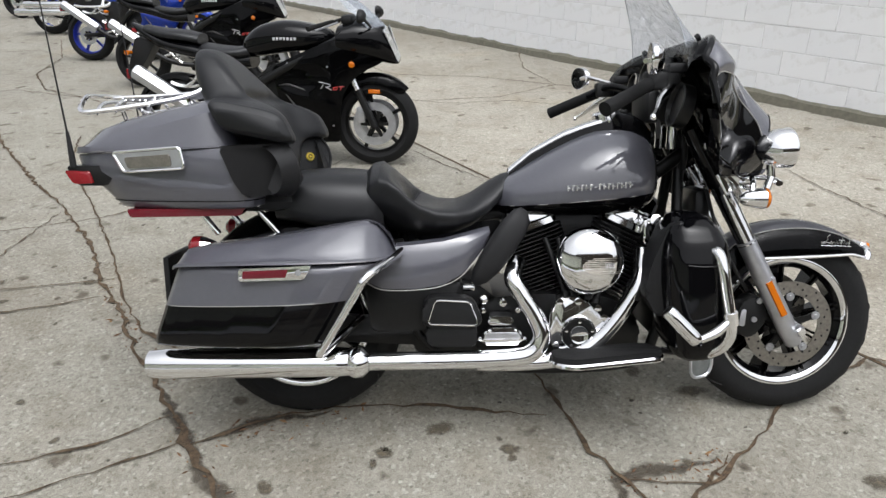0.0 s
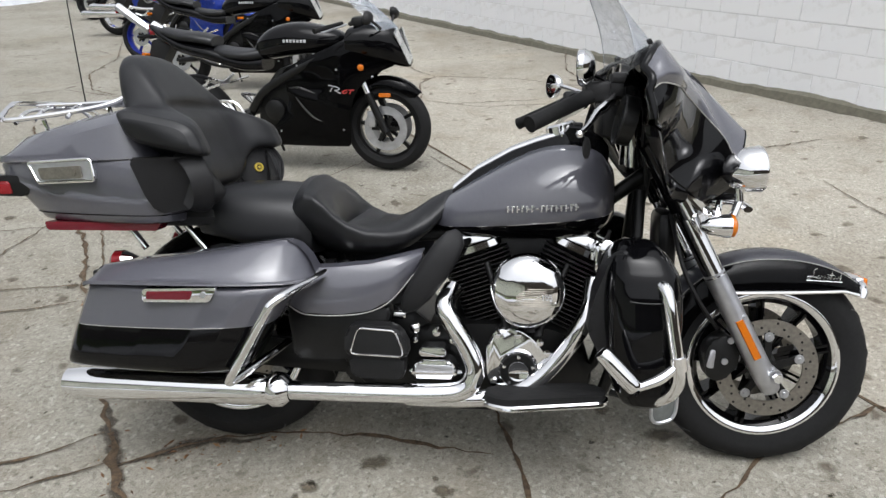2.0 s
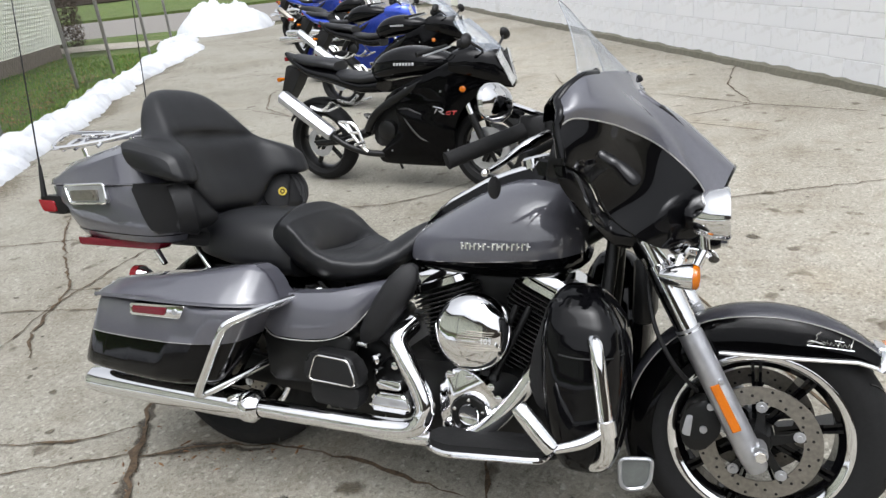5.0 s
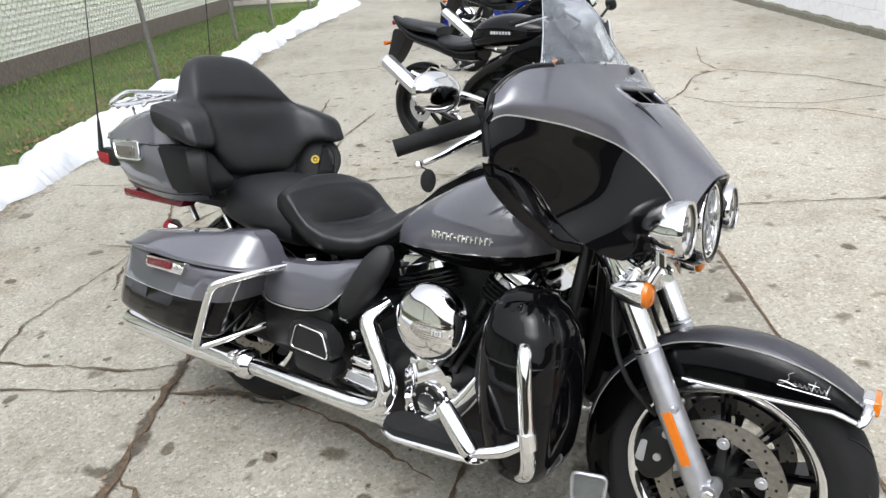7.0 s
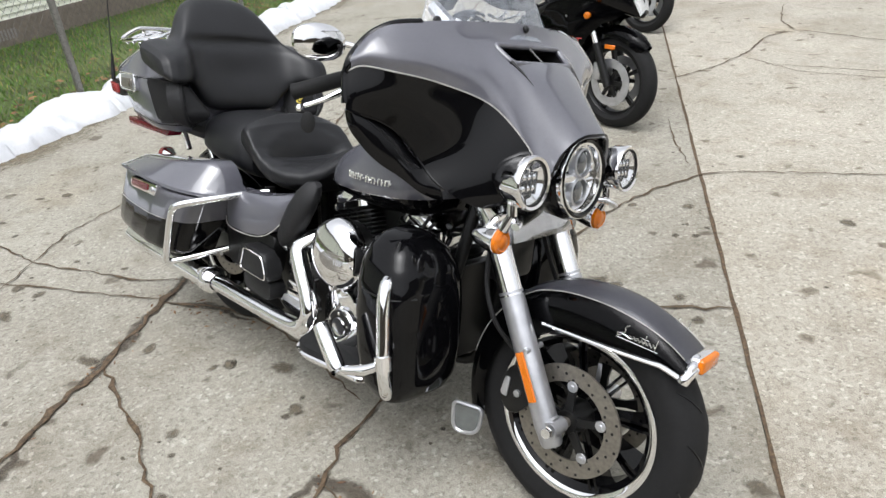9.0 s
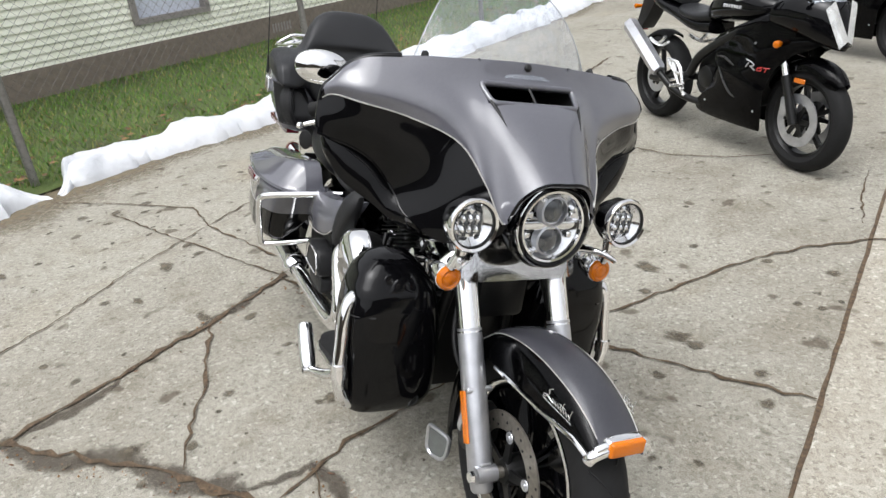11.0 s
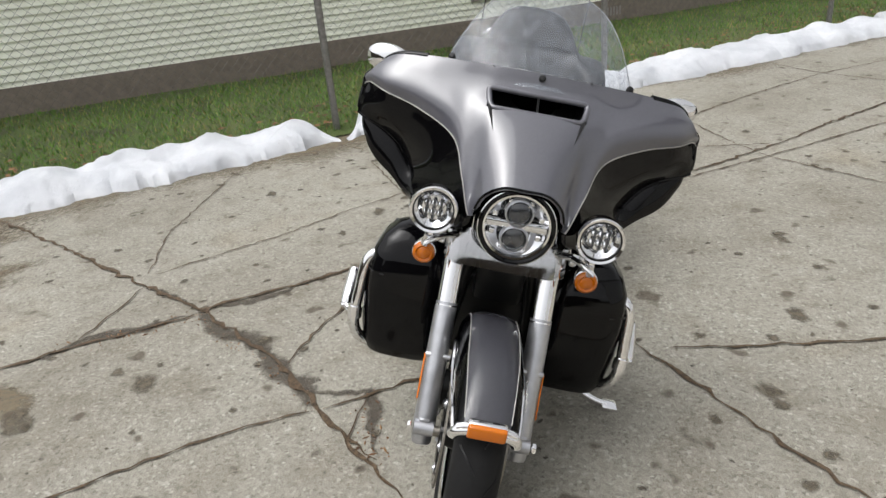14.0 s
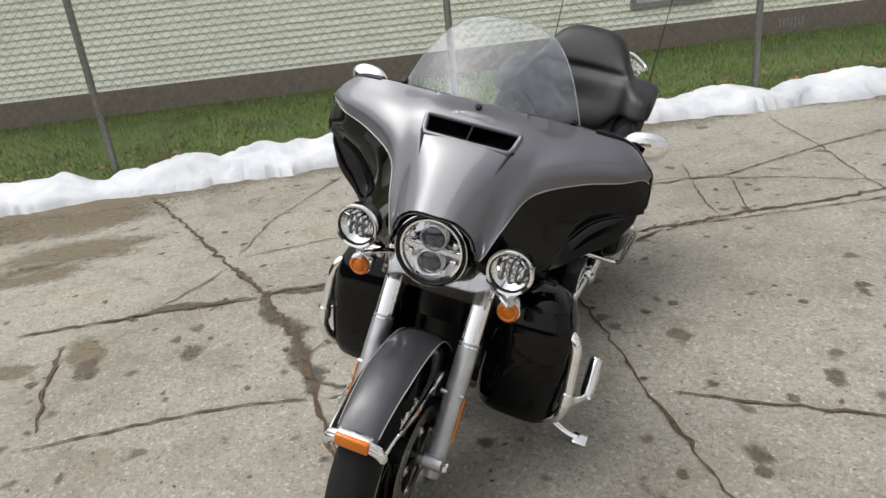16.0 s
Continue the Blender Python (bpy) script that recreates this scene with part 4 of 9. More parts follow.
# ---- street and what lies beyond it ----
bm = B()
grid_sheet(bm, 22.5, 35, -60, 80, 12.5, 140, lambda s, k: -0.03)
tagged(part("road", bm, M["asphalt"]), "grey asphalt street crossing beyond the lot", "road", kind="structure")
bm = B()
grid_sheet(bm, 17.6, 19.4, 2.3, 14, 0.45, 0.4, lambda s, k: rise(s, k) + 0.02)
tagged(part("walkway", bm, M["concrete_new"]), "pale concrete walk across the lawn", "walkway", kind="structure")
bm = B()
grid_sheet(bm, 35, 64, -60, 80, 29, 70, lambda s, k: 0.06)
yard_box(bm, 34.9, 35.05, -40, 60, -0.1, 0.08)
tagged(part("verge", bm, M["lawn"]), "grass verge with kerb across the street", "verge", kind="structure")


def far_building(s0, s1, n0, n1, h, mat, label):
    root = thing("building", label, "building", Matrix.Identity(4))
    bm = B()
    yard_box(bm, s0, s1, n0, n1, 0, h, 0.02)
    part("wall", bm, mat, root)
    bm = B()
    yard_box(bm, s0 - 0.4, s1 + 0.4, n0 - 0.4, n1 + 0.4, h, h + 0.25)
    part("roof", bm, M["roof"], root)
    k = n0 + 1.0
    while k < n1 - 1.5:
        bm = B()
        yard_box(bm, s0 - 0.04, s0 + 0.06, k, k + 1.0, 0.9, 2.1)
        part("window", bm, M["dark_glass"], root)
        k += 2.6
    return root


far_building(70, 80, -8, 12, 4.0, M["beige_wall"], "low beige building across the street")
far_building(70, 82, 18, 40, 5.0, M["brown_wall"], "brown building across the street")
far_building(70, 82, -36, -12, 5.0, M["beige_wall"], "long pale building across the street")

# unseen plain walls, added to darken what gloss paint and chrome reflect
for nm_, lo_, hi_ in (("south", (-26, -14.5, 0), (17, -14, 5.0)), ("east", (17, -14, 0), (17.5, 8, 3.4))):
    bm = B()
    box(bm, lo_, hi_)
    tagged(part("wall_" + nm_, bm, M["brown_wall"]), "unseen plain brown wall closing the lot, added to darken reflections", "wall", kind="structure")

hedge = thing("hedge", "tall clipped brown winter hedge by the house corner", "hedge", Matrix.Identity(4))
bm = B()
hr = random.Random(21)
verts, faces = [], []
hc = yard(19.6, 4.75)
for k in range(5200):
    a, z = hr.uniform(0, 6.283), hr.uniform(0.12, 2.3)
    r = (0.60 + 0.10 * noise.noise(Vector((math.cos(a) * 2, math.sin(a) * 2, z * 2)))) * (1 - 0.15 * abs(z - 1.2))
    r *= hr.uniform(0.72, 1.02)
    c = hc + Vector((math.cos(a) * r, math.sin(a) * r, z))
    d1, d2 = Vector((hr.gauss(0, 1), hr.gauss(0, 1), hr.gauss(0, 1))).normalized() * 0.045, Vector((hr.gauss(0, 1), hr.gauss(0, 1), hr.gauss(0, 1))).normalized() * 0.03
    i = len(verts)
    verts += [tuple(c - d1), tuple(c + d2), tuple(c + d1)]
    faces.append((i, i + 1, i + 2))
me = bpy.data.meshes.new("crown")
me.from_pydata(verts, [], faces)
me.materials.append(M["hedge"])
o = new("crown", me)
o.parent = hedge
bm = B()
tube(bm, [hc + Vector((0, 0, -0.05)), hc + Vector((0.02, 0, 0.9)), hc + Vector((0, 0, 1.9))], [0.05, 0.04, 0.02], 8)
for k in range(14):
    a = k * 0.9
    z = 0.3 + 0.11 * k
    tube(bm, [hc + Vector((0, 0, z)), hc + Vector((math.cos(a) * 0.45, math.sin(a) * 0.45, z + 0.25))], [0.018, 0.005], 5, 0)
part("trunk", bm, M["brown_wall"], hedge)


# ---- the touring motorcycle ----
bike = thing("touring_motorcycle", "charcoal and black touring motorcycle leaning on its side stand", "motorcycle", pose(-0.398, 1.884, 0, -14.5, 0, 0))
TURNED = bike.matrix_world.inverted() @ pose(-0.41, 1.824, 0, -15, 0, 2)   # the front end stands turned a little to its left
FX, FZ, RX, RZ = 1.60, 0.302, 0.02, 0.325


def wheel(name, x, z, tyre_r, tyre_w, rim_r, disc_sides, root, spokes=9, steer=None):
    """A cast wheel: rim, tyre, spokes, hub, discs."""
    c = Vector((x, 0, z))
    hw = tyre_w / 2
    bm = B()
    w = hw * 0.72
    lathe(bm, [(-w, rim_r + 0.004), (-w - 0.004, rim_r - 0.004), (-w + 0.004, rim_r - 0.014), (-w * 0.62, rim_r - 0.034), (w * 0.62, rim_r - 0.034), (w - 0.004, rim_r - 0.014), (w + 0.004, rim_r - 0.004), (w, rim_r + 0.004)], c, (0, 1, 0), 64)
    rim = part(name, bm, M["black_paint"], root, "black cast wheel with a bright machined lip")
    bm = B()
    for s in (-1, 1):
        lathe(bm, [(s * (w + 0.0055), rim_r + 0.001), (s * (w + 0.0070), rim_r - 0.004), (s * (w + 0.0035), rim_r - 0.013), (s * (w - 0.0005), rim_r - 0.019)], c, (0, 1, 0), 64)
    part("rim_lip", bm, M["chrome"], rim, "bright machined rim lip")
    bm = B()
    prof = []
    for k in range(15):
        a = math.pi * k / 14
        q = math.cos(a)
        prof.append((q * hw * (1.0 if abs(q) < 0.9 else 0.97), rim_r - 0.002 + (tyre_r - rim_r) * math.sin(a) ** 0.62 if 0 < k < 14 else rim_r - 0.002))
    lathe(bm, [(hw * 0.72, rim_r - 0.004)] + prof[1:-1] + [(-hw * 0.72, rim_r - 0.004)], c, (0, 1, 0), 72)
    tyre = part("tyre", bm, M["rubber"], rim, "black road tyre")
    # tread grooves as dark shallow ribs
    bm = B()
    for k in range(30):
        a = 2 * math.pi * k / 30
        s = 1 if k % 2 else -1
        pts = []
        for j in range(5):
            yy = s * hw * (0.10 + 0.16 * j)
            ang = a + 0.05 * j
            rr = rim_r - 0.002 + (tyre_r - rim_r) * (1 - (yy / hw) ** 2) ** 0.31 + 0.0006
            pts.append(c + Vector((math.cos(ang) * rr, yy, math.sin(ang) * rr)))
        tube(bm, pts, 0.0022, 4, 0)
    tagged(part("tread", bm, M["engine_black"], rim), kind="stuff")
    for k in range(spokes):
        a = 2 * math.pi * (k + 0.35) / spokes
        bm = B()
        d, t = Vector((math.cos(a), 0, math.sin(a))), Vector((-math.sin(a), 0, math.cos(a)))
        for s in (-1, 1):
            rings = []
            for f, wd in ((0.040, 0.012), (0.10, 0.0075), (rim_r - 0.045, 0.0065), (rim_r - 0.026, 0.008), (rim_r - 0.013, 0.008)):
                q = c + d * f + t * s * (0.005 + 0.0045 * (f / rim_r))
                th = 0.020 if f < rim_r - 0.05 else w - 0.010
                rings.append([q + t * wd * 0.5 + Vector((0, th, 0)), q - t * wd * 0.5 + Vector((0, th, 0)), q - t * wd * 0.5 + Vector((0, -th, 0)), q + t * wd * 0.5 + Vector((0, -th, 0))])
            skin(bm, rings)
        part("spoke", bm, M["black_paint"], rim)
    bm = B()
    lathe(bm, [(-0.085, 0.0), (-0.085, 0.028), (-0.05, 0.038), (0.05, 0.038), (0.085, 0.028), (0.085, 0.0)], c, (0, 1, 0), 24)
    part("hub", bm, M["engine_black"], rim)
    for s in disc_sides:
        bm = B()
        y = s * 0.078
        lathe(bm, [(y - 0.0025, 0.099), (y - 0.0025, 0.142), (y + 0.0025, 0.142), (y + 0.0025, 0.099), (y - 0.0025, 0.099)], c, (0, 1, 0), 56)
        disc = part("brake_disc", bm, M["steel"], rim, "drilled steel brake disc")
        bm = B()
        for k in range(36):
            a = 2 * math.pi * k / 36
            rr = (0.108, 0.120, 0.133)[k % 3]
            lathe(bm, [(y - 0.0032, 0.0), (y - 0.0032, 0.0038), (y + 0.0032, 0.0038), (y + 0.0032, 0.0)], c + Vector((math.cos(a) * rr, 0, math.sin(a) * rr)), (0, 1, 0), 6)
        tagged(part("disc_hole", bm, M["engine_black"], rim), kind="stuff")
        bm = B()
        for k in range(5):
            a = 2 * math.pi * k / 5 + 0.3
            d = Vector((math.cos(a), 0, math.sin(a)))
            t = Vector((-math.sin(a), 0, math.cos(a)))
            rings = []
            for f, wd in ((0.026, 0.012), (0.070, 0.009), (0.104, 0.014)):
                q = c + d * f + Vector((0, y, 0))
                rings.append([q + t * wd + Vector((0, 0.004, 0)), q - t * wd + Vector((0, 0.004, 0)), q - t * wd - Vector((0, 0.004, 0)), q + t * wd - Vector((0, 0.004, 0))])
            skin(bm, rings)
        part("disc_carrier", bm, M["engine_black"], rim)
        for k in range(5):
            a = 2 * math.pi * k / 5 + 0.3
            bm = B()
            lathe(bm, [(0.004, 0.014), (0.006, 0.013), (0.006, 0.006), (0.010, 0.005), (0.010, 0.0)], c + Vector((math.cos(a) * 0.092, y, math.sin(a) * 0.092)), (0, s, 0), 14)
            part("disc_rivet", bm, M["alloy"], rim)
    return rim


wheel("front_wheel", FX, FZ, 0.306, 0.128, 0.213, (-1, 1), bike)
wheel("rear_wheel", RX, RZ, 0.325, 0.180, 0.218, (-1,), bike)

# fork
RAKE = Vector((-0.255, 0, 0.49)).normalized()
for s in (-1, 1):
    y = 0.128 * s
    foot = Vector((1.585, y, 0.28))
    bm = B()
    tube(bm, [foot + RAKE * -0.03, foot + RAKE * 0.02, foot + RAKE * 0.325, foot + RAKE * 0.335], [0.022, 0.030, 0.0295, 0.0290], 20, 2)
    lathe(bm, [(-0.026, 0.0), (-0.026, 0.020), (0.026, 0.020), (0.026, 0.0)], Vector((1.597, y, 0.302)), (0, 1, 0), 20)
    box(bm, (1.565, y - 0.018, 0.265), (1.60, y + 0.018, 0.33), 0.01)
    slider = part("fork_slider", bm, M["alloy"], bike, "satin silver fork slider")
    bm = B()
    lathe(bm, [(-0.006, 0.0), (-0.006, 0.013), (0.0, 0.015), (0.004, 0.015)], Vector((1.599, y + s * 0.037, 0.302)), (0, -s, 0), 6)
    part("axle_nut", bm, M["chrome"], slider)
    bm = B()
    tube(bm, [foot + RAKE * 0.33, foot + RAKE * 0.56], 0.0285, 20, 0)
    for k in (0.338, 0.45):
        tube(bm, [foot + RAKE * k, foot + RAKE * (k + 0.004)], 0.0295, 20, 0)
    part("fork_tube", bm, M["chrome"], bike, "chromed upper fork tube")
    bm = B()
    tube(bm, [foot + RAKE * 0.545, foot + RAKE * 0.74], 0.033, 18, 0)
    part("fork_cover", bm, M["black_paint"], bike)
    # reflector on the slider's flank
    bm = B()
    a, b = foot + RAKE * 0.085, foot + RAKE * 0.205
    side = Vector((0, s, 0))
    across = RAKE.cross(side).normalized() * 0.011
    o0 = side * 0.029
    rings = []
    for p in (a, b):
        rings.append([p + o0 + across, p + o0 * 1.16 + across * 0.8, p + o0 * 1.16 - across * 0.8, p + o0 - across])
    skin(bm, rings)
    part("side_reflector", bm, M["amber_lens"], bike, "amber reflector strip on the fork")
    # fender mounting bolts
    bm = B()
    q = foot + RAKE * 0.215
    lathe(bm, [(-0.05, 0.007), (0.012, 0.008), (0.016, 0.006), (0.017, 0)], q + Vector((0.02, s * 0.014, 0)), (0, s, 0), 14)
    part("fender_bolt", bm, M["alloy"], bike)
    # caliper
    bm = B()
    slab(bm, rounded([(1.428, 0.28), (1.415, 0.34), (1.435, 0.39), (1.475, 0.41), (1.515, 0.38), (1.51, 0.32), (1.47, 0.27)], 0.015), s * 0.052, s * 0.112, 0.006)
    cal = part("caliper", bm, M["engine_black"], bike, "black four-piston brake caliper")
    bm = B()
    slab(bm, rounded([(1.422, 0.315), (1.432, 0.365), (1.447, 0.365), (1.442, 0.31)], 0.006), s * 0.112, s * 0.116, 0.001)
    part("caliper_badge", bm, M["alloy"], cal)
    for bx, bz in ((1.472, 0.332), (1.486, 0.392)):
        bm = B()
        lathe(bm, [(0, 0.009), (0.007, 0.009), (0.008, 0.0)], Vector((bx, s * 0.111, bz)), (0, s, 0), 12)
        part("bolt", bm, M["alloy"], cal)
    bm = B()
    tube(bm, [(1.44, s * 0.10, 0.42), (1.38, s * 0.14, 0.50), (1.33, s * 0.13, 0.60), (1.30, s * 0.08, 0.74)], 0.006, 8)
    part("brake_hose", bm, M["plastic"], bike)
bm = B()
tube(bm, [(FX, -0.14, FZ), (FX, 0.14, FZ)], 0.014, 14, 0)
part("front_axle", bm, M["steel"], bike)


# front fender: shell swept round the wheel, grey crown and black flanks
def fender_shell(bm, cx, cz, rad, half, a0, a1, drop, mats, n=44, m=18, band=0.62, nose=0.0):
    rows = []
    for i in range(n + 1):
        f = i / n
        a = radians(a0 + (a1 - a0) * f)
        row = []
        for j in range(m + 1):
            g = -1 + 2 * j / m
            dd = drop(f)
            th = g * math.pi / 2
            flat = abs(math.sin(th)) ** 1.0
            y = half(f) * math.copysign(abs(math.sin(th)) ** 0.75, g)
            r = rad(f) - dd * (1 - math.cos(th) ** 0.85)
            row.append(Vector((cx + math.cos(a) * r, y, cz + math.sin(a) * r)))
        rows.append(row)
    V = [[bm.verts.new(p) for p in row] for row in rows]
    for a, b in zip(V, V[1:]):
        for j in range(m):
            f = bm.faces.new((a[j], a[j + 1], b[j + 1], b[j]))
            g = abs(-1 + 2 * (j + 0.5) / m)
            f.material_index = mats(g)
    return rows


def front_fender(bm):
    """Shell over the front wheel: round crown, straight lower edge ahead of the fork, deep skirt behind it."""
    n, m = 48, 18
    rows = []
    for i in range(n + 1):
        f = i / n
        a = radians(43.5 + 154.5 * f)
        r = 0.331 + 0.016 * max(0.0, 1 - f / 0.30) ** 1.2
        top = Vector((FX + math.cos(a) * r, 0, FZ + math.sin(a) * r))
        if f < 0.42:
            low_z = 0.526 - 0.014 * max(0.0, 0.06 - f) / 0.06 - 0.012 * f
            low = Vector((top.x - 0.01 - 0.02 * f, 0, min(low_z, top.z - 0.012)))
        else:
            g = min(1, (f - 0.42) / 0.12)
            q = Vector((FX + math.cos(a) * 0.250, 0, FZ + math.sin(a) * 0.250))
            low = Vector((top.x - 0.018, 0, 0.521)).lerp(q, g)
        w = 0.084 - 0.014 * max(0, 0.2 - f) / 0.2
        row = []
        for j in range(m + 1):
            t = -1 + 2 * j / m
            th = abs(t) * math.pi / 2
            y = math.copysign(w * math.sin(th) ** 0.72, t)
            k = 1 - math.cos(th) ** 0.85
            p = top.lerp(low, k)
            row.append(Vector((p.x, y, p.z)))
        rows.append(row)
    V = [[bm.verts.new(p) for p in row] for row in rows]
    for a, b in zip(V, V[1:]):
        for j in range(m):
            bm.faces.new((a[j], a[j + 1], b[j + 1], b[j])).material_index = 0 if abs(-1 + 2 * (j + 0.5) / m) < 0.50 else 1
    return rows


bm = B()
rows = front_fender(bm)
bmesh.ops.solidify(bm, geom=list(bm.faces), thickness=0.004)
fender = part("front_fender", bm, [M["grey_paint"], M["black_paint"]], bike, "charcoal front fender with black flanks")
for s in (-1, 1):
    bm = B()
    j = 9 + s * 4
    tube(bm, [r_[13 if s > 0 else 5] + Vector((0, 0, 0.0015)) for r_ in rows[1:40]], 0.0014, 5, 0)
    part("pinstripe", bm, M["pinstripe"], fender)
    bm = B()
    low = [r_[18 if s > 0 else 0] for r_ in rows[0:20]]
    tube(bm, [p + Vector((0, s * 0.002, 0)) for p in low], 0.0055, 8, 0)
    part("fender_trim", bm, M["chrome"], fender, "chrome trim along the fender edge")
bm = B()
box(bm, (rows[0][9].x - 0.014, -0.045, rows[0][9].z - 0.021), (rows[0][9].x + 0.014, 0.045, rows[0][9].z + 0.016), 0.009, 3)
tip = [p for p in rows[0]]
tube(bm, [p + Vector((0.004, 0, -0.006)) for p in tip], 0.0135, 10, 0)
tube(bm, [p + Vector((0.004, 0, 0.004)) for p in tip[3:-3]], 0.010, 10, 0)
part("fender_tip", bm, M["chrome"], fender, "chrome fender tip")
bm = B()
lp = rows[0][9]
box(bm, (lp.x - 0.012, -0.043, lp.z - 0.019), (lp.x + 0.022, 0.043, lp.z + 0.014), 0.006, 3)
part("fender_reflector", bm, M["amber_lens"], fender, "amber lens on the fender tip")
# script badge: plain slanted bars
for s in (-1, 1):
    bm = B()
    def skirt(x, z):
        return (x, s * (0.0850 - 0.10 * max(0.0, x - 1.70) ** 1.4), z)

    # capital with a loop and a long foot, then low slanted strokes
    tube(bm, [skirt(1.716, 0.592), skirt(1.706, 0.585), skirt(1.708, 0.577), skirt(1.701, 0.567), skirt(1.692, 0.563), skirt(1.690, 0.568), skirt(1.702, 0.569), skirt(1.722, 0.563)], 0.0010, 5, 4)
    line = [skirt(1.716 + 0.0145 * (k // 2) / 1.6 + (0.0035 if k % 2 else 0.0), 0.563 - 0.0045 * k / 14 + (0.009 if k % 2 else 0.0)) for k in range(15)]
    tube(bm, line, 0.0009, 5, 2)
    tube(bm, [skirt(1.752, 0.559), skirt(1.757, 0.582)], 0.0010, 5, 0)
    tube(bm, [skirt(1.744, 0.574), skirt(1.764, 0.572)], 0.0008, 5, 0)
    tube(bm, [skirt(1.778, 0.556), skirt(1.783, 0.580)], 0.0010, 5, 0)
    tube(bm, [skirt(1.688, 0.5585), skirt(1.74, 0.5555), skirt(1.786, 0.5525)], 0.0010, 5, 0)
    part("fender_badge", bm, M["bright_alloy"], fender, "small chrome script badge")
# mud flap behind the wheel
bm = B()
oo = rounded([(1.275, 0.225), (1.355, 0.225), (1.352, 0.168), (1.338, 0.145), (1.295, 0.139), (1.278, 0.155)], 0.016)
slab(bm, oo, -0.098, -0.090, 0.002)
for v in bm.verts:
    v.co.y -= 0.3 * (1.318 - v.co.x)
flap = part("mud_flap", bm, M["grey_flap"], bike, "grey flap with a pale edge")
bm = B()
tube(bm, [(p[0], -0.099 - 0.3 * (1.318 - p[0]), p[1]) for p in oo + oo[:1]], 0.0055, 6, 0)
part("flap_trim", bm, M["alloy"], flap)

# ---- batwing fairing ----
COL = [  # share across; top edge, upper bend, middle, paint line (or brow), flank, lower edge
    (0.00, (1.275, 0.000, 1.196), (1.301, 0.000, 1.148), (1.395, 0.000, 1.082), (1.518, 0.000, 0.966), (1.485, 0.000, 0.955), (1.440, 0.000, 0.950)),
    (0.10, (1.272, 0.060, 1.195), (1.299, 0.060, 1.147), (1.392, 0.060, 1.081), (1.513, 0.055, 0.961), (1.480, 0.055, 0.948), (1.438, 0.055, 0.940)),
    (0.18, (1.267, 0.105, 1.193), (1.297, 0.110, 1.145), (1.385, 0.105, 1.074), (1.498, 0.095, 0.926), (1.470, 0.095, 0.905), (1.432, 0.095, 0.895)),
    (0.25, (1.260, 0.140, 1.191), (1.292, 0.142, 1.143), (1.370, 0.136, 1.064), (1.478, 0.119, 0.866), (1.455, 0.133, 0.822), (1.385, 0.190, 0.790)),
    (0.36, (1.252, 0.190, 1.188), (1.283, 0.186, 1.140), (1.350, 0.170, 1.066), (1.428, 0.153, 0.945), (1.405, 0.176, 0.862), (1.305, 0.272, 0.826)),
    (0.46, (1.240, 0.236, 1.185), (1.272, 0.232, 1.140), (1.326, 0.214, 1.082), (1.352, 0.192, 1.017), (1.345, 0.232, 0.932), (1.250, 0.292, 0.872)),
    (0.60, (1.225, 0.292, 1.179), (1.256, 0.294, 1.142), (1.288, 0.297, 1.096), (1.289, 0.292, 1.055), (1.292, 0.320, 0.986), (1.226, 0.335, 0.930)),
    (0.78, (1.206, 0.362, 1.169), (1.232, 0.372, 1.138), (1.252, 0.386, 1.102), (1.246, 0.388, 1.072), (1.252, 0.398, 1.012), (1.212, 0.385, 0.962)),
    (0.92, (1.186, 0.404, 1.146), (1.203, 0.419, 1.130), (1.212, 0.433, 1.101), (1.198, 0.436, 1.078), (1.214, 0.447, 1.026), (1.200, 0.435, 0.978)),
    (1.00, (1.166, 0.424, 1.116), (1.174, 0.441, 1.104), (1.180, 0.455, 1.090), (1.173, 0.458, 1.064), (1.184, 0.467, 1.030), (1.186, 0.463, 0.988)),
]
KU = [c[0] for c in COL]
KV = [0.0, 0.17, 0.33, 0.5, 0.75, 1.0]
NET = [[Vector(p) for p in c[1:]] for c in COL]
for c in NET[4:]:                                  # the flank is nearly flat between paint line and lower edge
    c[4] = c[4].lerp((c[3] + c[5]) / 2, 0.6)


def four(p0, p1, p2, p3, f):
    return 0.5 * (2 * p1 + (p2 - p0) * f + (2 * p0 - 5 * p1 + 4 * p2 - p3) * f * f + (3 * p1 - p0 - 3 * p2 + p3) * f ** 3)


def fair_point(u, v):
    """The shell's outer face: u from -1 to 1 across, v from 0 (top edge) over 0.5 (paint line) to 1 (lower edge)."""
    a = min(1.0, abs(u))
    i = next(k for k in range(len(KU) - 1) if a <= KU[k + 1] + 1e-9)
    f = (a - KU[i]) / (KU[i + 1] - KU[i])
    line = []
    for j in range(6):
        p1, p2 = NET[i][j], NET[i + 1][j]
        p0 = NET[i - 1][j] if i else Vector((NET[1][j].x, -NET[1][j].y, NET[1][j].z))
        p3 = NET[i + 2][j] if i + 2 < len(NET) else 2 * p2 - p1
        line.append(four(p0, p1, p2, p3, f))
    lo, hi = (0, 3) if v <= 0.5 else (3, 5)          # the face folds along the paint line
    k = next(q for q in range(lo, hi) if v <= KV[q + 1] + 1e-9)
    g = (v - KV[k]) / (KV[k + 1] - KV[k])
    p0 = line[k - 1] if k > lo else 2 * line[k] - line[k + 1]
    p3 = line[k + 2] if k + 2 <= hi else 2 * line[k + 1] - line[k]
    p = four(p0, line[k], line[k + 1], p3, g)
    return Vector((p.x, p.y if u >= 0 else -p.y, p.z))


def paint_edge(u):
    """Where the charcoal gives way to black."""
    return 0.5


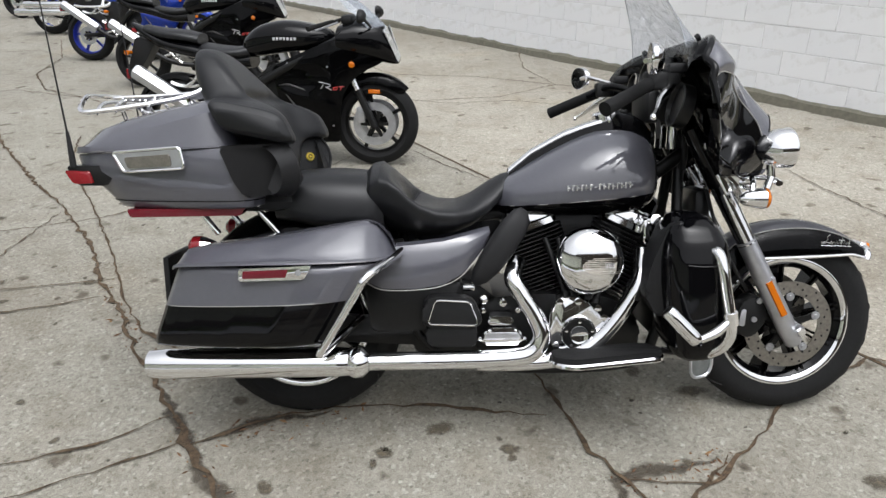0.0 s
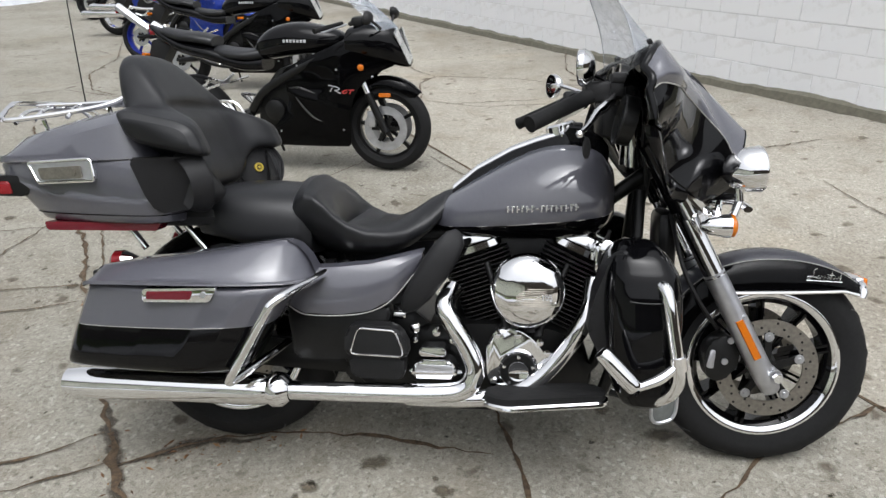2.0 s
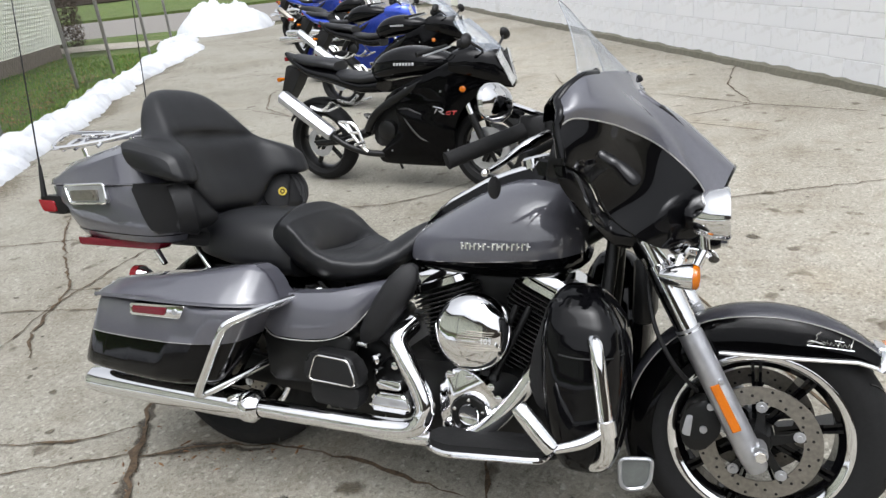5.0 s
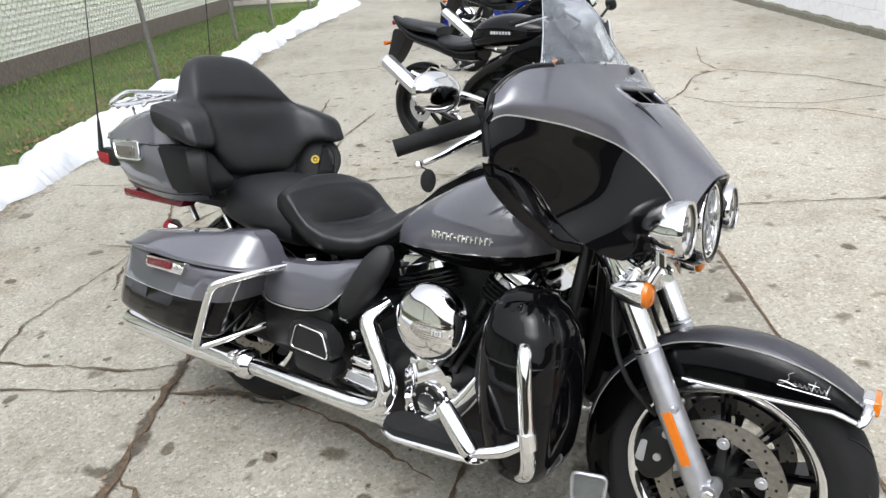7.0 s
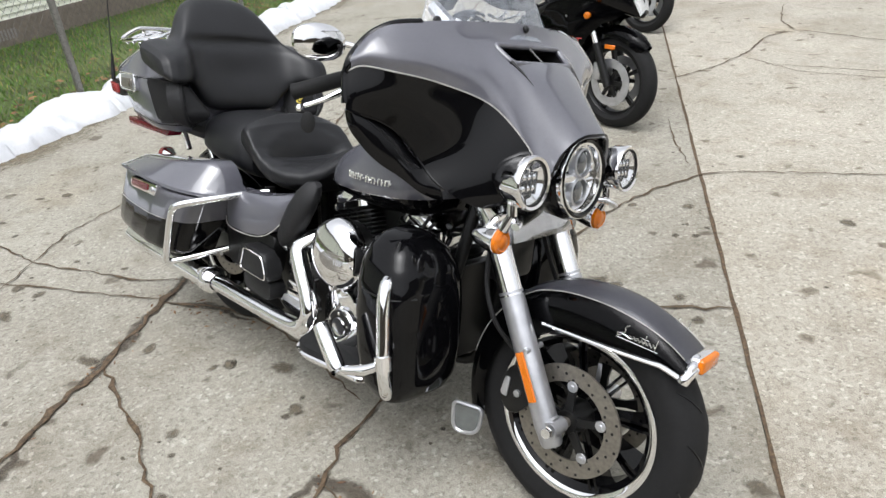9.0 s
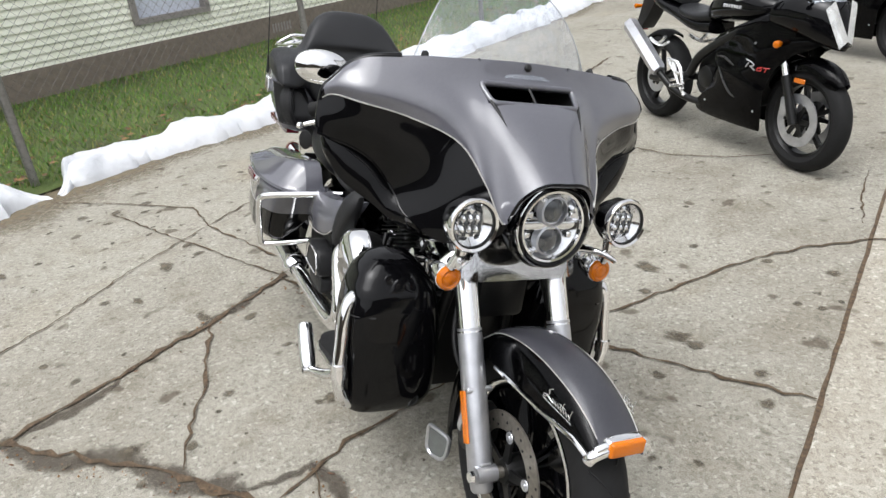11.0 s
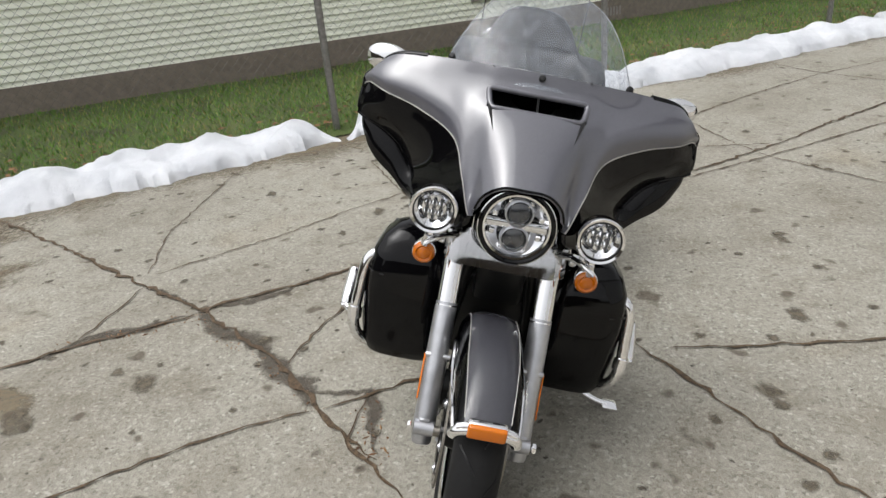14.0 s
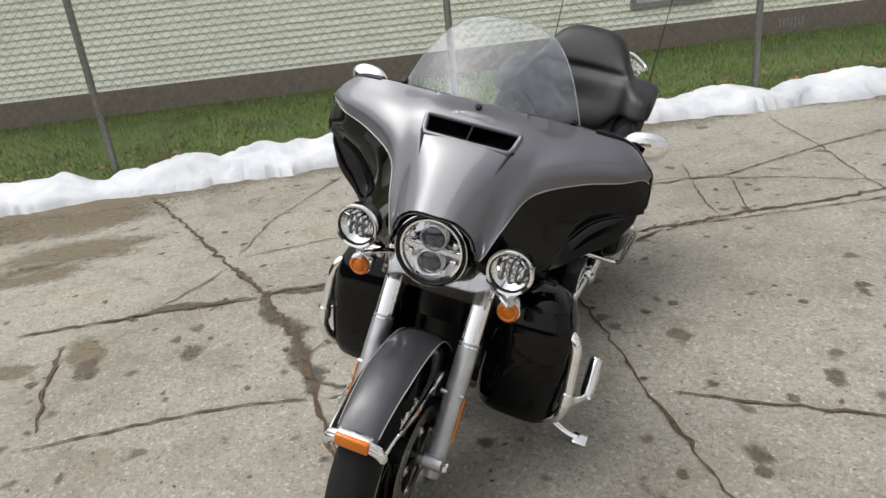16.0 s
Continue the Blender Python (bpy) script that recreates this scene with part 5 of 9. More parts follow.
def fair_patch(bm, va, vb, nu=84, nv=12, u0=-1.0, u1=1.0, hole=None):
    rows = []
    for i in range(nu + 1):
        u = u0 + (u1 - u0) * i / nu
        a, b = va(u), vb(u)
        rows.append([fair_point(u, a + (b - a) * j / nv) for j in range(nv + 1)])
    V = [[bm.verts.new(p) for p in r_] for r_ in rows]
    for i, (a, b) in enumerate(zip(V, V[1:])):
        for j in range(nv):
            if hole and hole(u0 + (u1 - u0) * (i + 0.5) / nu, (j + 0.5) / nv, rows[i][j]):
                continue
            bm.faces.new((a[j], a[j + 1], b[j + 1], b[j]))
    return rows


SC_U, SC_V0, SC_V1 = 0.218, 0.170, 0.270      # the scoop's mouth on the shell
bm = B()
fair_patch(bm, lambda u: SC_V1, paint_edge, 36, 22, -SC_U, SC_U)
fair_patch(bm, lambda u: 0.0, lambda u: SC_V0, 36, 8, -SC_U, SC_U)
fair_patch(bm, lambda u: 0.0, paint_edge, 50, 28, -1.0, -SC_U)
fair_patch(bm, lambda u: 0.0, paint_edge, 50, 28, SC_U, 1.0)
bmesh.ops.remove_doubles(bm, verts=bm.verts, dist=1e-4)
bmesh.ops.solidify(bm, geom=list(bm.faces), thickness=0.006)
fairing = part("fairing_crown", bm, M["grey_paint"], bike, "charcoal upper shell of the batwing fairing", smooth=60)
for s in (-1, 1):
    bm = B()
    lo, hi = (0.0, 1.0) if s > 0 else (-1.0, 0.0)
    fair_patch(bm, paint_edge, lambda u: 1.0, 60, 14, lo, hi)
    bmesh.ops.remove_doubles(bm, verts=bm.verts, dist=1e-4)
    bmesh.ops.solidify(bm, geom=list(bm.faces), thickness=0.006)
    flank = part("fairing_flank", bm, M["black_paint"], bike, "gloss black flank of the batwing fairing")
    bm = B()
    tube(bm, [fair_point(s * u, paint_edge(u)) + Vector((0.001, 0, 0.0)) for u in np.linspace(0.255, 1.0, 50)], 0.0017, 5, 0)
    part("pinstripe", bm, M["pinstripe"], flank)
    # lip under the flank, and the lower wing that flares out below it
    bm = B()
    tube(bm, [fair_point(s * u, 0.995) for u in np.linspace(0.36, 1.0, 36)], 0.003, 6, 0)
    part("fairing_lip", bm, M["black_paint"], flank)
    bm = B()
    inner = spline([(1.182, 0.440, 0.992), (1.200, 0.408, 0.974), (1.217, 0.342, 0.938), (1.236, 0.297, 0.884), (1.298, 0.276, 0.830)], 8)
    outer = spline([(1.165, 0.448, 0.986), (1.181, 0.444, 0.942), (1.214, 0.404, 0.886), (1.240, 0.340, 0.842), (1.265, 0.295, 0.808), (1.296, 0.255, 0.792)], 8)

    def along(line, f):
        q = f * (len(line) - 1)
        k = min(int(q), len(line) - 2)
        return Vector(line[k]).lerp(Vector(line[k + 1]), q - k)

    rings = []
    for f in np.linspace(0, 1, 40):
        a, b = along(inner, f), along(outer, f)
        mid = (a + b) / 2 + Vector((0.010, 0.006, -0.004))
        front = [a + Vector((0.002, 0, 0)), (a + mid) / 2 + Vector((0.004, 0.002, 0)), mid, (mid + b) / 2 + Vector((0.003, 0.002, 0)), b]
        back = [p + Vector((-0.006, -0.003, 0.001)) for p in reversed(front)]
        rings.append([Vector((p.x, s * p.y, p.z)) for p in front + back])
    skin(bm, rings)
    part("wind_wing", bm, M["black_paint"], flank, "gloss black lower wing of the fairing", smooth=60)
# scoop: dark duct with a rim and a divider
bm = B()
mouth = rounded([(-SC_U, SC_V0), (SC_U, SC_V0), (SC_U, SC_V1), (-SC_U, SC_V1)], 0.03, 6)
rim_pts = [fair_point(p[0] * (1 - 0.10 * (p[1] - SC_V0) / (SC_V1 - SC_V0)), p[1]) + Vector((0.001, 0, 0.001)) for p in mouth]
mid_ = sum(rim_pts, Vector()) / len(rim_pts)
back_pts = [mid_ + (p - mid_) * 0.9 + Vector((-0.085, 0, -0.02)) for p in rim_pts]
skin(bm, [rim_pts, [p + Vector((-0.015, 0, -0.006)) for p in rim_pts], back_pts], True, False)
bm.faces.new([bm.verts.new(p) for p in back_pts])
scoop = part("air_scoop", bm, M["engine_black"], bike, "dark air scoop slot below the windscreen")
bm = B()
tube(bm, [p + Vector((-0.003, 0, -0.002)) for p in rim_pts + rim_pts[:1]], 0.0075, 10, 0)
part("scoop_rim", bm, M["grey_paint"], scoop)
bm = B()
tube(bm, [fair_point(0, SC_V0) + Vector((-0.012, 0, 0)), fair_point(0, SC_V1) + Vector((-0.012, 0, 0))], 0.0030, 6, 0)
part("divider", bm, M["engine_black"], scoop)
# black tapers paint the shade of the creases running down from the mouth
for s in (-1, 1):
    bm = B()
    tube(bm, [fair_point(s * 0.200, SC_V1 - 0.01), fair_point(s * 0.188, SC_V1 + 0.03), fair_point(s * 0.172, SC_V1 + 0.075)], [0.0055, 0.004, 0.0006], 6, 0)
    part("scoop_crease", bm, M["plastic"], scoop)

# brow and headlamp bucket
bm = B()
lathe(bm, [(-0.10, 0.075), (-0.06, 0.098), (-0.012, 0.104), (0.0, 0.100), (-0.005, 0.094), (-0.05, 0.090)], Vector((1.485, 0, 0.866)), (1, 0, 0.06), 40)
bucket = part("headlamp_bucket", bm, M["black_paint"], bike, "gloss black headlamp surround")
LA = Vector((1, 0, 0.06)).normalized()
HC = Vector((1.492, 0, 0.866))
bm = B()
lathe(bm, [(-0.03, 0.094), (0.004, 0.0975), (0.008, 0.0965), (0.009, 0.0945), (0.004, 0.094)], HC, LA, 44)
lathe(bm, [(-0.002, 0.0835), (0.006, 0.0825), (0.005, 0.0775), (-0.008, 0.077)], HC, LA, 44)
head_rim = part("headlamp", bm, M["chrome"], bike, "round LED headlamp in double chrome rings")
# black ring paints the dark reflection between the chrome rings
bm = B()
lathe(bm, [(0.002, 0.0950), (0.009, 0.0935), (0.011, 0.0890), (0.007, 0.0835), (0.0, 0.083)], HC, LA, 44)
part("headlamp_bezel", bm, M["black_paint"], head_rim)
bm = B()
lathe(bm, [(-0.035, 0.0), (-0.035, 0.05), (-0.012, 0.08)], HC, LA, 40)
for k in range(8):
    a = 2 * math.pi * (k + 0.5) / 8
    p = HC + Vector((-0.012, math.cos(a) * 0.062, math.sin(a) * 0.062))
    box(bm, tuple(p - Vector((0.006, 0.007, 0.007))), tuple(p + Vector((0.006, 0.007, 0.007))), 0.002, 1)
box(bm, tuple(HC + Vector((-0.02, -0.076, -0.010))), tuple(HC + Vector((-0.004, 0.076, 0.010))), 0.004)
part("reflector", bm, M["chrome"], head_rim)
for dz in (0.034, -0.034):
    bm = B()
    lathe(bm, [(-0.02, 0.036), (0.0, 0.035), (0.002, 0.031), (-0.004, 0.030)], HC + Vector((0, 0, dz)), LA, 28)
    pr = part("projector_ring", bm, M["alloy"], head_rim)
    bm = B()
    lathe(bm, [(-0.012, 0.030), (-0.004, 0.026), (0.0, 0.016), (0.002, 0.0)], HC + Vector((0, 0, dz)), LA, 28)
    part("projector_lens", bm, M["dark_glass"], head_rim)
bm = B()
lathe(bm, [(0.004, 0.079), (0.012, 0.06), (0.017, 0.03), (0.018, 0.0)], HC, LA, 40)
glass = part("glass", bm, M["lamp_glass"], head_rim)
glass.visible_shadow = False

for s in (-1, 1):
    c = Vector((1.492, s * 0.205, 0.872))
    bm = B()
    lathe(bm, [(-0.085, 0.0), (-0.083, 0.015), (-0.065, 0.040), (-0.03, 0.056), (-0.004, 0.058), (0.006, 0.060), (0.012, 0.057), (0.010, 0.051), (0.002, 0.050)], c, LA, 36)
    lamp = part("spot_lamp", bm, M["chrome"], bike, "round chrome auxiliary lamp")
    bm = B()
    lathe(bm, [(-0.012, 0.0), (-0.012, 0.03), (0.004, 0.0505)], c, LA, 30)
    for dy in (-0.017, 0, 0.017):
        for dz in (-0.012, 0.012):
            lathe(bm, [(-0.010, 0.009), (-0.002, 0.0085), (0.002, 0.004), (0.0025, 0)], c + Vector((0, dy, dz)), LA, 12)
    part("reflector", bm, M["chrome"], lamp)
    bm = B()
    for dy in (-0.017, 0, 0.017):
        box(bm, tuple(c + Vector((-0.006, dy - 0.0040, -0.026))), tuple(c + Vector((0.003, dy + 0.0040, 0.024))), 0.002, 1)
    part("led_cell", bm, M["dark_glass"], lamp)
    bm = B()
    lathe(bm, [(0.003, 0.0525), (0.0095, 0.0515), (0.0085, 0.0475), (0.001, 0.047)], c, LA, 36)
    part("lamp_gasket", bm, M["engine_black"], lamp)
    bm = B()
    lathe(bm, [(0.006, 0.051), (0.011, 0.03), (0.013, 0.0)], c, LA, 30)
    g = part("glass", bm, M["lamp_glass"], lamp)
    g.visible_shadow = False
    # turn signal
    t = Vector((1.428, s * 0.212, 0.728))
    bm = B()
    lathe(bm, [(-0.070, 0.0), (-0.068, 0.010), (-0.052, 0.021), (-0.014, 0.0295), (0.004, 0.031), (0.006, 0.028)], t, (1, 0, 0), 28)
    tube(bm, [t + Vector((-0.03, 0, 0.02)), t + Vector((-0.02, -s * 0.02, 0.045)), t + Vector((-0.01, -s * 0.05, 0.055))], 0.009, 8)
    sig = part("turn_signal", bm, M["chrome"], bike, "chrome bullet turn signal with amber lens")
    bm = B()
    lathe(bm, [(0.0, 0.0295), (0.014, 0.0285), (0.019, 0.022), (0.016, 0.017), (0.020, 0.012), (0.021, 0.0)], t, (1, 0, 0), 28)
    part("lens", bm, M["amber_lens"], sig)
    # curved arm from fork to lamps
    bm = B()
    rings = []
    for f in np.linspace(0, 1, 12):
        x = 1.375 + 0.10 * math.sin(f * 1.5)
        y = s * (0.125 + 0.09 * f)
        z = 0.768 + 0.018 * math.sin(f * 3.0)
        rings.append([Vector((x + 0.012 * math.cos(k), y, z + 0.008 * math.sin(k))) for k in np.linspace(0, 2 * math.pi, 10, endpoint=False)])
    skin(bm, rings)
    tube(bm, [(1.455, s * 0.205, 0.79), (1.45, s * 0.205, 0.83)], 0.012, 10, 0)
    tube(bm, [(1.455, s * 0.205, 0.79), (1.44, s * 0.212, 0.755)], 0.012, 10, 0)
    part("lamp_arm", bm, M["chrome"], bike, "chrome auxiliary lamp bracket")
    # long chrome side trim beside the fork
    bm = B()
    slab(bm, rounded([(1.265, 0.895), (1.285, 0.885), (1.375, 0.785), (1.415, 0.765), (1.405, 0.745), (1.36, 0.765), (1.30, 0.83), (1.262, 0.878)], 0.008), s * 0.165, s * 0.180, 0.004)
    part("side_trim", bm, M["chrome"], bike)
bm = B()
rows = []
for i in range(25):
    f = -1 + i / 12
    row = []
    for j in range(11):
        g = j / 10
        low = 0.705 + 0.006 * max(0.0, abs(f) - 0.85) / 0.15
        z = low + (0.796 - low) * g
        x = 1.420 - 0.42 * (z - 0.705) - 0.014 * f ** 8 + 0.004 * math.sin(math.pi * g)
        row.append(bm.verts.new((x, 0.160 * f, z)))
    rows.append(row)
for a, b in zip(rows, rows[1:]):
    for j in range(10):
        bm.faces.new((a[j], a[j + 1], b[j + 1], b[j]))
bmesh.ops.solidify(bm, geom=list(bm.faces), thickness=0.004)
nac = part("fork_nacelle", bm, M["chrome"], bike, "chrome nacelle plate between the forks")
for s in (-1, 1):
    bm = B()
    tube(bm, [foot_ + RAKE * 0.50 for foot_ in (Vector((1.585, s * 0.128, 0.30)),)] + [Vector((1.585, s * 0.128, 0.30)) + RAKE * 0.565], 0.036, 18, 0)
    part("fork_clamp", bm, M["chrome"], nac)
bm = B()
box(bm, (1.27, -0.07, 0.56), (1.325, 0.07, 0.74), 0.02)
part("steering_head", bm, M["engine_black"], bike)

# windscreen
bm = B()
rows = []
for i in range(33):
    a = -1 + 2 * i / 32
    row = []
    top = 1.378 - 0.215 * abs(a) ** 3.2
    for j in range(13):
        f = j / 12
        base_z = 1.195 - 0.035 * a * a
        z = base_z + (top - base_z) * f - 0.035 * (1 - f)
        y = a * (0.266 - 0.018 * f)
        x = 1.290 - 0.120 * a * a - (0.96 - 0.52 * a * a) * (z - 1.165)
        row.append(Vector((x, y, z)))
    rows.append(row)
V = [[bm.verts.new(p) for p in r_] for r_ in rows]
for a, b in zip(V, V[1:]):
    for j in range(12):
        bm.faces.new((a[j], a[j + 1], b[j + 1], b[j]))
bmesh.ops.solidify(bm, geom=list(bm.faces), thickness=0.004)
screen = part("windscreen", bm, M["screen"], bike, "clear acrylic windscreen with a faint smoke tint")
screen.visible_shadow = False
# pale tube along the screen's rim puts the edge highlight into its colour
bm = B()
rim_line = [rows[0][k] for k in range(2, 13)] + [r_[12] for r_ in rows[1:-1]] + [rows[-1][k] for k in range(12, 1, -1)]
tube(bm, rim_line, 0.0013, 6, 0)
part("screen_edge", bm, M["screen_rim"], screen, "screen edge with its highlight put into a pale colour")
for y, x, z in ((-0.234, 1.208, 1.184), (0, 1.280, 1.184), (0.234, 1.208, 1.184)):
    bm = B()
    lathe(bm, [(-0.004, 0.009), (0.005, 0.009), (0.008, 0.006), (0.0085, 0)], Vector((x, y, z)), (0.8, y * 0.9, 0.6), 14)
    part("screen_bolt", bm, M["plastic"], bike)

# inner fairing and dash
bm = B()
rows = []
for i in range(49):
    u = -0.985 + 1.97 * i / 48
    e, low = fair_point(u, 0.0), fair_point(u, 0.88)
    mid = fair_point(u, 0.56)
    k = 1 - abs(u) ** 2.2
    rows.append([e + Vector((-0.004, 0, -0.004)), e + Vector((-0.022, -0.004 * u, -0.003)), e + Vector((-0.040 - 0.02 * k, -0.02 * u, -0.018)), e + Vector((-0.046 - 0.03 * k, -0.04 * u, -0.05)), e.lerp(mid, 0.55) + Vector((-0.03 - 0.075 * k, -0.055 * u, -0.01)), mid + Vector((-0.02 - 0.085 * k, -0.06 * u, 0)), low.lerp(mid, 0.4) + Vector((-0.015 - 0.09 * k, -0.05 * u, 0)), low + Vector((-0.012 - 0.05 * k, -0.03 * u, 0.02))])
V = [[bm.verts.new(p) for p in r_] for r_ in rows]
for a, b in zip(V, V[1:]):
    for j in range(7):
        bm.faces.new((a[j], a[j + 1], b[j + 1], b[j]))
bmesh.ops.solidify(bm, geom=list(bm.faces), thickness=0.003)
dash = part("inner_fairing", bm, M["black_paint"], bike, "gloss black inner fairing with gauges", smooth=60)
bm = B()
edge = [fair_point(-1.0, v) for v in np.linspace(0.90, 0.05, 14)] + [fair_point(u, 0.0) for u in np.linspace(-0.99, -0.62, 12)]
edge_left = [fair_point(u, 0.0) for u in np.linspace(0.62, 0.99, 12)] + [fair_point(1.0, v) for v in np.linspace(0.05, 0.90, 14)]
for run in (edge, edge_left):
    bm = B()
    tube(bm, [p + Vector((-0.006, -0.006 * (1 if p.y > 0 else -1) * min(1, abs(p.y) / 0.3), -0.004)) for p in run], 0.0105, 10, 0)
    part("fairing_rim", bm, M["black_paint"], dash)
for y, r_, z in ((-0.165, 0.040, 1.075), (0.165, 0.040, 1.075), (-0.060, 0.050, 1.10), (0.060, 0.050, 1.10), (-0.29, 0.060, 1.00), (0.29, 0.060, 1.00)):
    bm = B()
    q = Vector((1.165 - abs(y) * 0.10, y, z))
    lathe(bm, [(-0.03, r_), (0.002, r_), (0.005, r_ - 0.003), (-0.006, r_ - 0.007), (-0.008, 0.0)], q, (-1, 0, 0.25), 28)
    g = part("gauge" if abs(y) < 0.2 else "speaker", bm, M["engine_black"], dash)
    bm = B()
    lathe(bm, [(0.002, r_ + 0.001), (0.006, r_ - 0.001), (0.005, r_ - 0.003)], q, (-1, 0, 0.25), 28)
    part("ring", bm, M["steel"] if abs(y) < 0.2 else M["plastic"], dash)
bm = B()
box(bm, (1.12, -0.09, 0.95), (1.20, 0.09, 1.05), 0.02)
part("radio_panel", bm, M["plastic"], dash)

# handlebar, grips, levers, mirrors
bm = B()
tube(bm, [(1.03, -0.30, 1.045), (1.10, -0.235, 1.075), (1.19, -0.16, 1.03), (1.215, -0.08, 0.955), (1.215, 0.08, 0.955), (1.19, 0.16, 1.03), (1.10, 0.235, 1.075), (1.03, 0.30, 1.045)], 0.0127, 12)
bar = part("handlebar", bm, M["black_paint"], bike)
for s in (-1, 1):
    bm = B()
    tube(bm, [(1.212, s * 0.055, 0.87), (1.214, s * 0.055, 0.955)], 0.019, 12, 0)
    box(bm, (1.195, s * 0.055 - 0.022, 0.945), (1.235, s * 0.055 + 0.022, 0.975), 0.006)
    part("riser", bm, M["chrome"], bar, "chrome handlebar riser")
for s in (-1, 1):
    bm = B()
    a, b = Vector((1.058, s * 0.290, 1.056)), Vector((0.912, s * 0.396, 0.991))
    tube(bm, [a, a.lerp(b, 0.06), a.lerp(b, 0.94), b], [0.0205, 0.0185, 0.0190, 0.0200], 16, 0)
    part("grip", bm, M["rubber"], bar, "ribbed black rubber grip")
    bm = B()
    c = a + (a - b).normalized() * 0.028
    box(bm, tuple(c - Vector((0.030, 0.024, 0.024))), tuple(c + Vector((0.032, 0.024, 0.026))), 0.009)
    box(bm, tuple(c + Vector((0.028, -0.02, -0.012))), tuple(c + Vector((0.066, 0.02, 0.03))), 0.008)
    part("switch_housing", bm, M["plastic"], bar)
    bm = B()
    box(bm, tuple(c + Vector((0.030, -0.026, 0.020))), tuple(c + Vector((0.082, 0.026, 0.046))), 0.008)
    part("reservoir", bm, M["pod_black"], bar, "small black fluid reservoir")
    bm = B()
    tube(bm, [c + Vector((0.05, -s * 0.02, -0.01)), c + Vector((0.12, -s * 0.05, -0.03)), Vector((1.23, s * 0.10, 0.94)), Vector((1.25, s * 0.06, 0.82))], 0.006, 8)
    part("control_cable", bm, M["plastic"], bar)
    bm = B()
    tube(bm, [c + Vector((0.045, -s * 0.028, 0.0)), c + Vector((0.09, -s * 0.07, -0.045)), Vector((1.20, s * 0.13, 0.93))], 0.0042, 8)
    part("steel_hose", bm, M["steel"], bar, "braided steel hose")
    bm = B()
    tube(bm, [c + Vector((0.040, s * 0.004, -0.014)), Vector((1.090, s * 0.335, 1.030)), Vector((1.069, s * 0.362, 1.016)), Vector((1.045, s * 0.410, 0.990)), Vector((1.024, s * 0.448, 0.973))], [0.013, 0.014, 0.010, 0.0065, 0.006], 10)
    lathe(bm, [(-0.009, 0.0), (-0.007, 0.006), (0.0, 0.009), (0.007, 0.006), (0.009, 0.0)], Vector((1.019, s * 0.457, 0.969)), (0, 0, 1), 12)
    part("lever", bm, M["chrome"], bar, "chrome hand lever")
    bm = B()
    tube(bm, [(c.x + 0.03, c.y, c.z + 0.02), (1.04, s * 0.335, 1.112), (1.022, s * 0.375, 1.112)], 0.007, 8)
    part("mirror_stem", bm, M["chrome"], bar)
    mc = Vector((1.030, s * 0.417, 1.114))
    bm = B()
    rings = []
    for d, sc in ((-0.010, 0.95), (-0.006, 1.0), (0.004, 0.99), (0.007, 0.94), (0.009, 0.90), (0.015, 0.80), (0.020, 0.62), (0.0235, 0.38), (0.0245, 0.05)):
        rings.append([mc + Vector((d, math.cos(k) * 0.064 * sc + s * 0.004 * math.sin(k), math.copysign(abs(math.sin(k)) ** 0.8, math.sin(k)) * 0.041 * sc)) for k in np.linspace(0, 2 * math.pi, 28, endpoint=False)])
    skin(bm, rings, True, False)
    bm.faces.new([bm.verts.new(p) for p in rings[-1]])
    for v in bm.verts:
        v.co = mc + Matrix.Rotation(radians(12 * s), 3, 'Z') @ (v.co - mc)
    mir = part("mirror", bm, M["chrome"], bar, "oval chrome rear-view mirror")
    bm = B()
    bm.faces.new([bm.verts.new(mc + Vector((-0.0115, math.cos(k) * 0.060, math.sin(k) * 0.037))) for k in np.linspace(0, 2 * math.pi, 28, endpoint=False)])
    bmesh.ops.solidify(bm, geom=list(bm.faces), thickness=0.003)
    for v in bm.verts:
        v.co = mc + Matrix.Rotation(radians(12 * s), 3, 'Z') @ (v.co - mc)
    part("mirror_glass", bm, M["chrome"], mir)
# dark oval tag hanging from the right lever
bm = B()
oc = Vector((1.036, -0.445, 0.938))
tn = Vector((0.80, -0.60, 0.05)).normalized()
tu = Vector((0.02, 0.05, -1)).normalized()
tw = tn.cross(tu).normalized()
skin(bm, [[oc + tw * math.cos(k) * 0.0165 * q + tu * math.sin(k) * 0.024 * q + tn * h for k in np.linspace(0, 2 * math.pi, 24, endpoint=False)] for h, q in ((-0.002, 0.9), (-0.0012, 1.0), (0.0012, 1.0), (0.002, 0.9))])
tube(bm, [oc - tu * 0.022, Vector((1.026, -0.458, 0.966))], 0.0015, 6, 0)
part("oval_tag", bm, M["plastic"], bar, "small black oval tag hanging from the lever")
for k in range(5):
    y = -0.12 + 0.06 * k
    bm = B()
    tube(bm, [(1.12, y - 0.06, 1.06), (1.19, y, 0.98), (1.24, y * 0.5, 0.86), (1.22, y * 0.4, 0.72)], 0.0055 + 0.001 * (k % 2), 6)
    part("cable", bm, M["plastic"], bike)

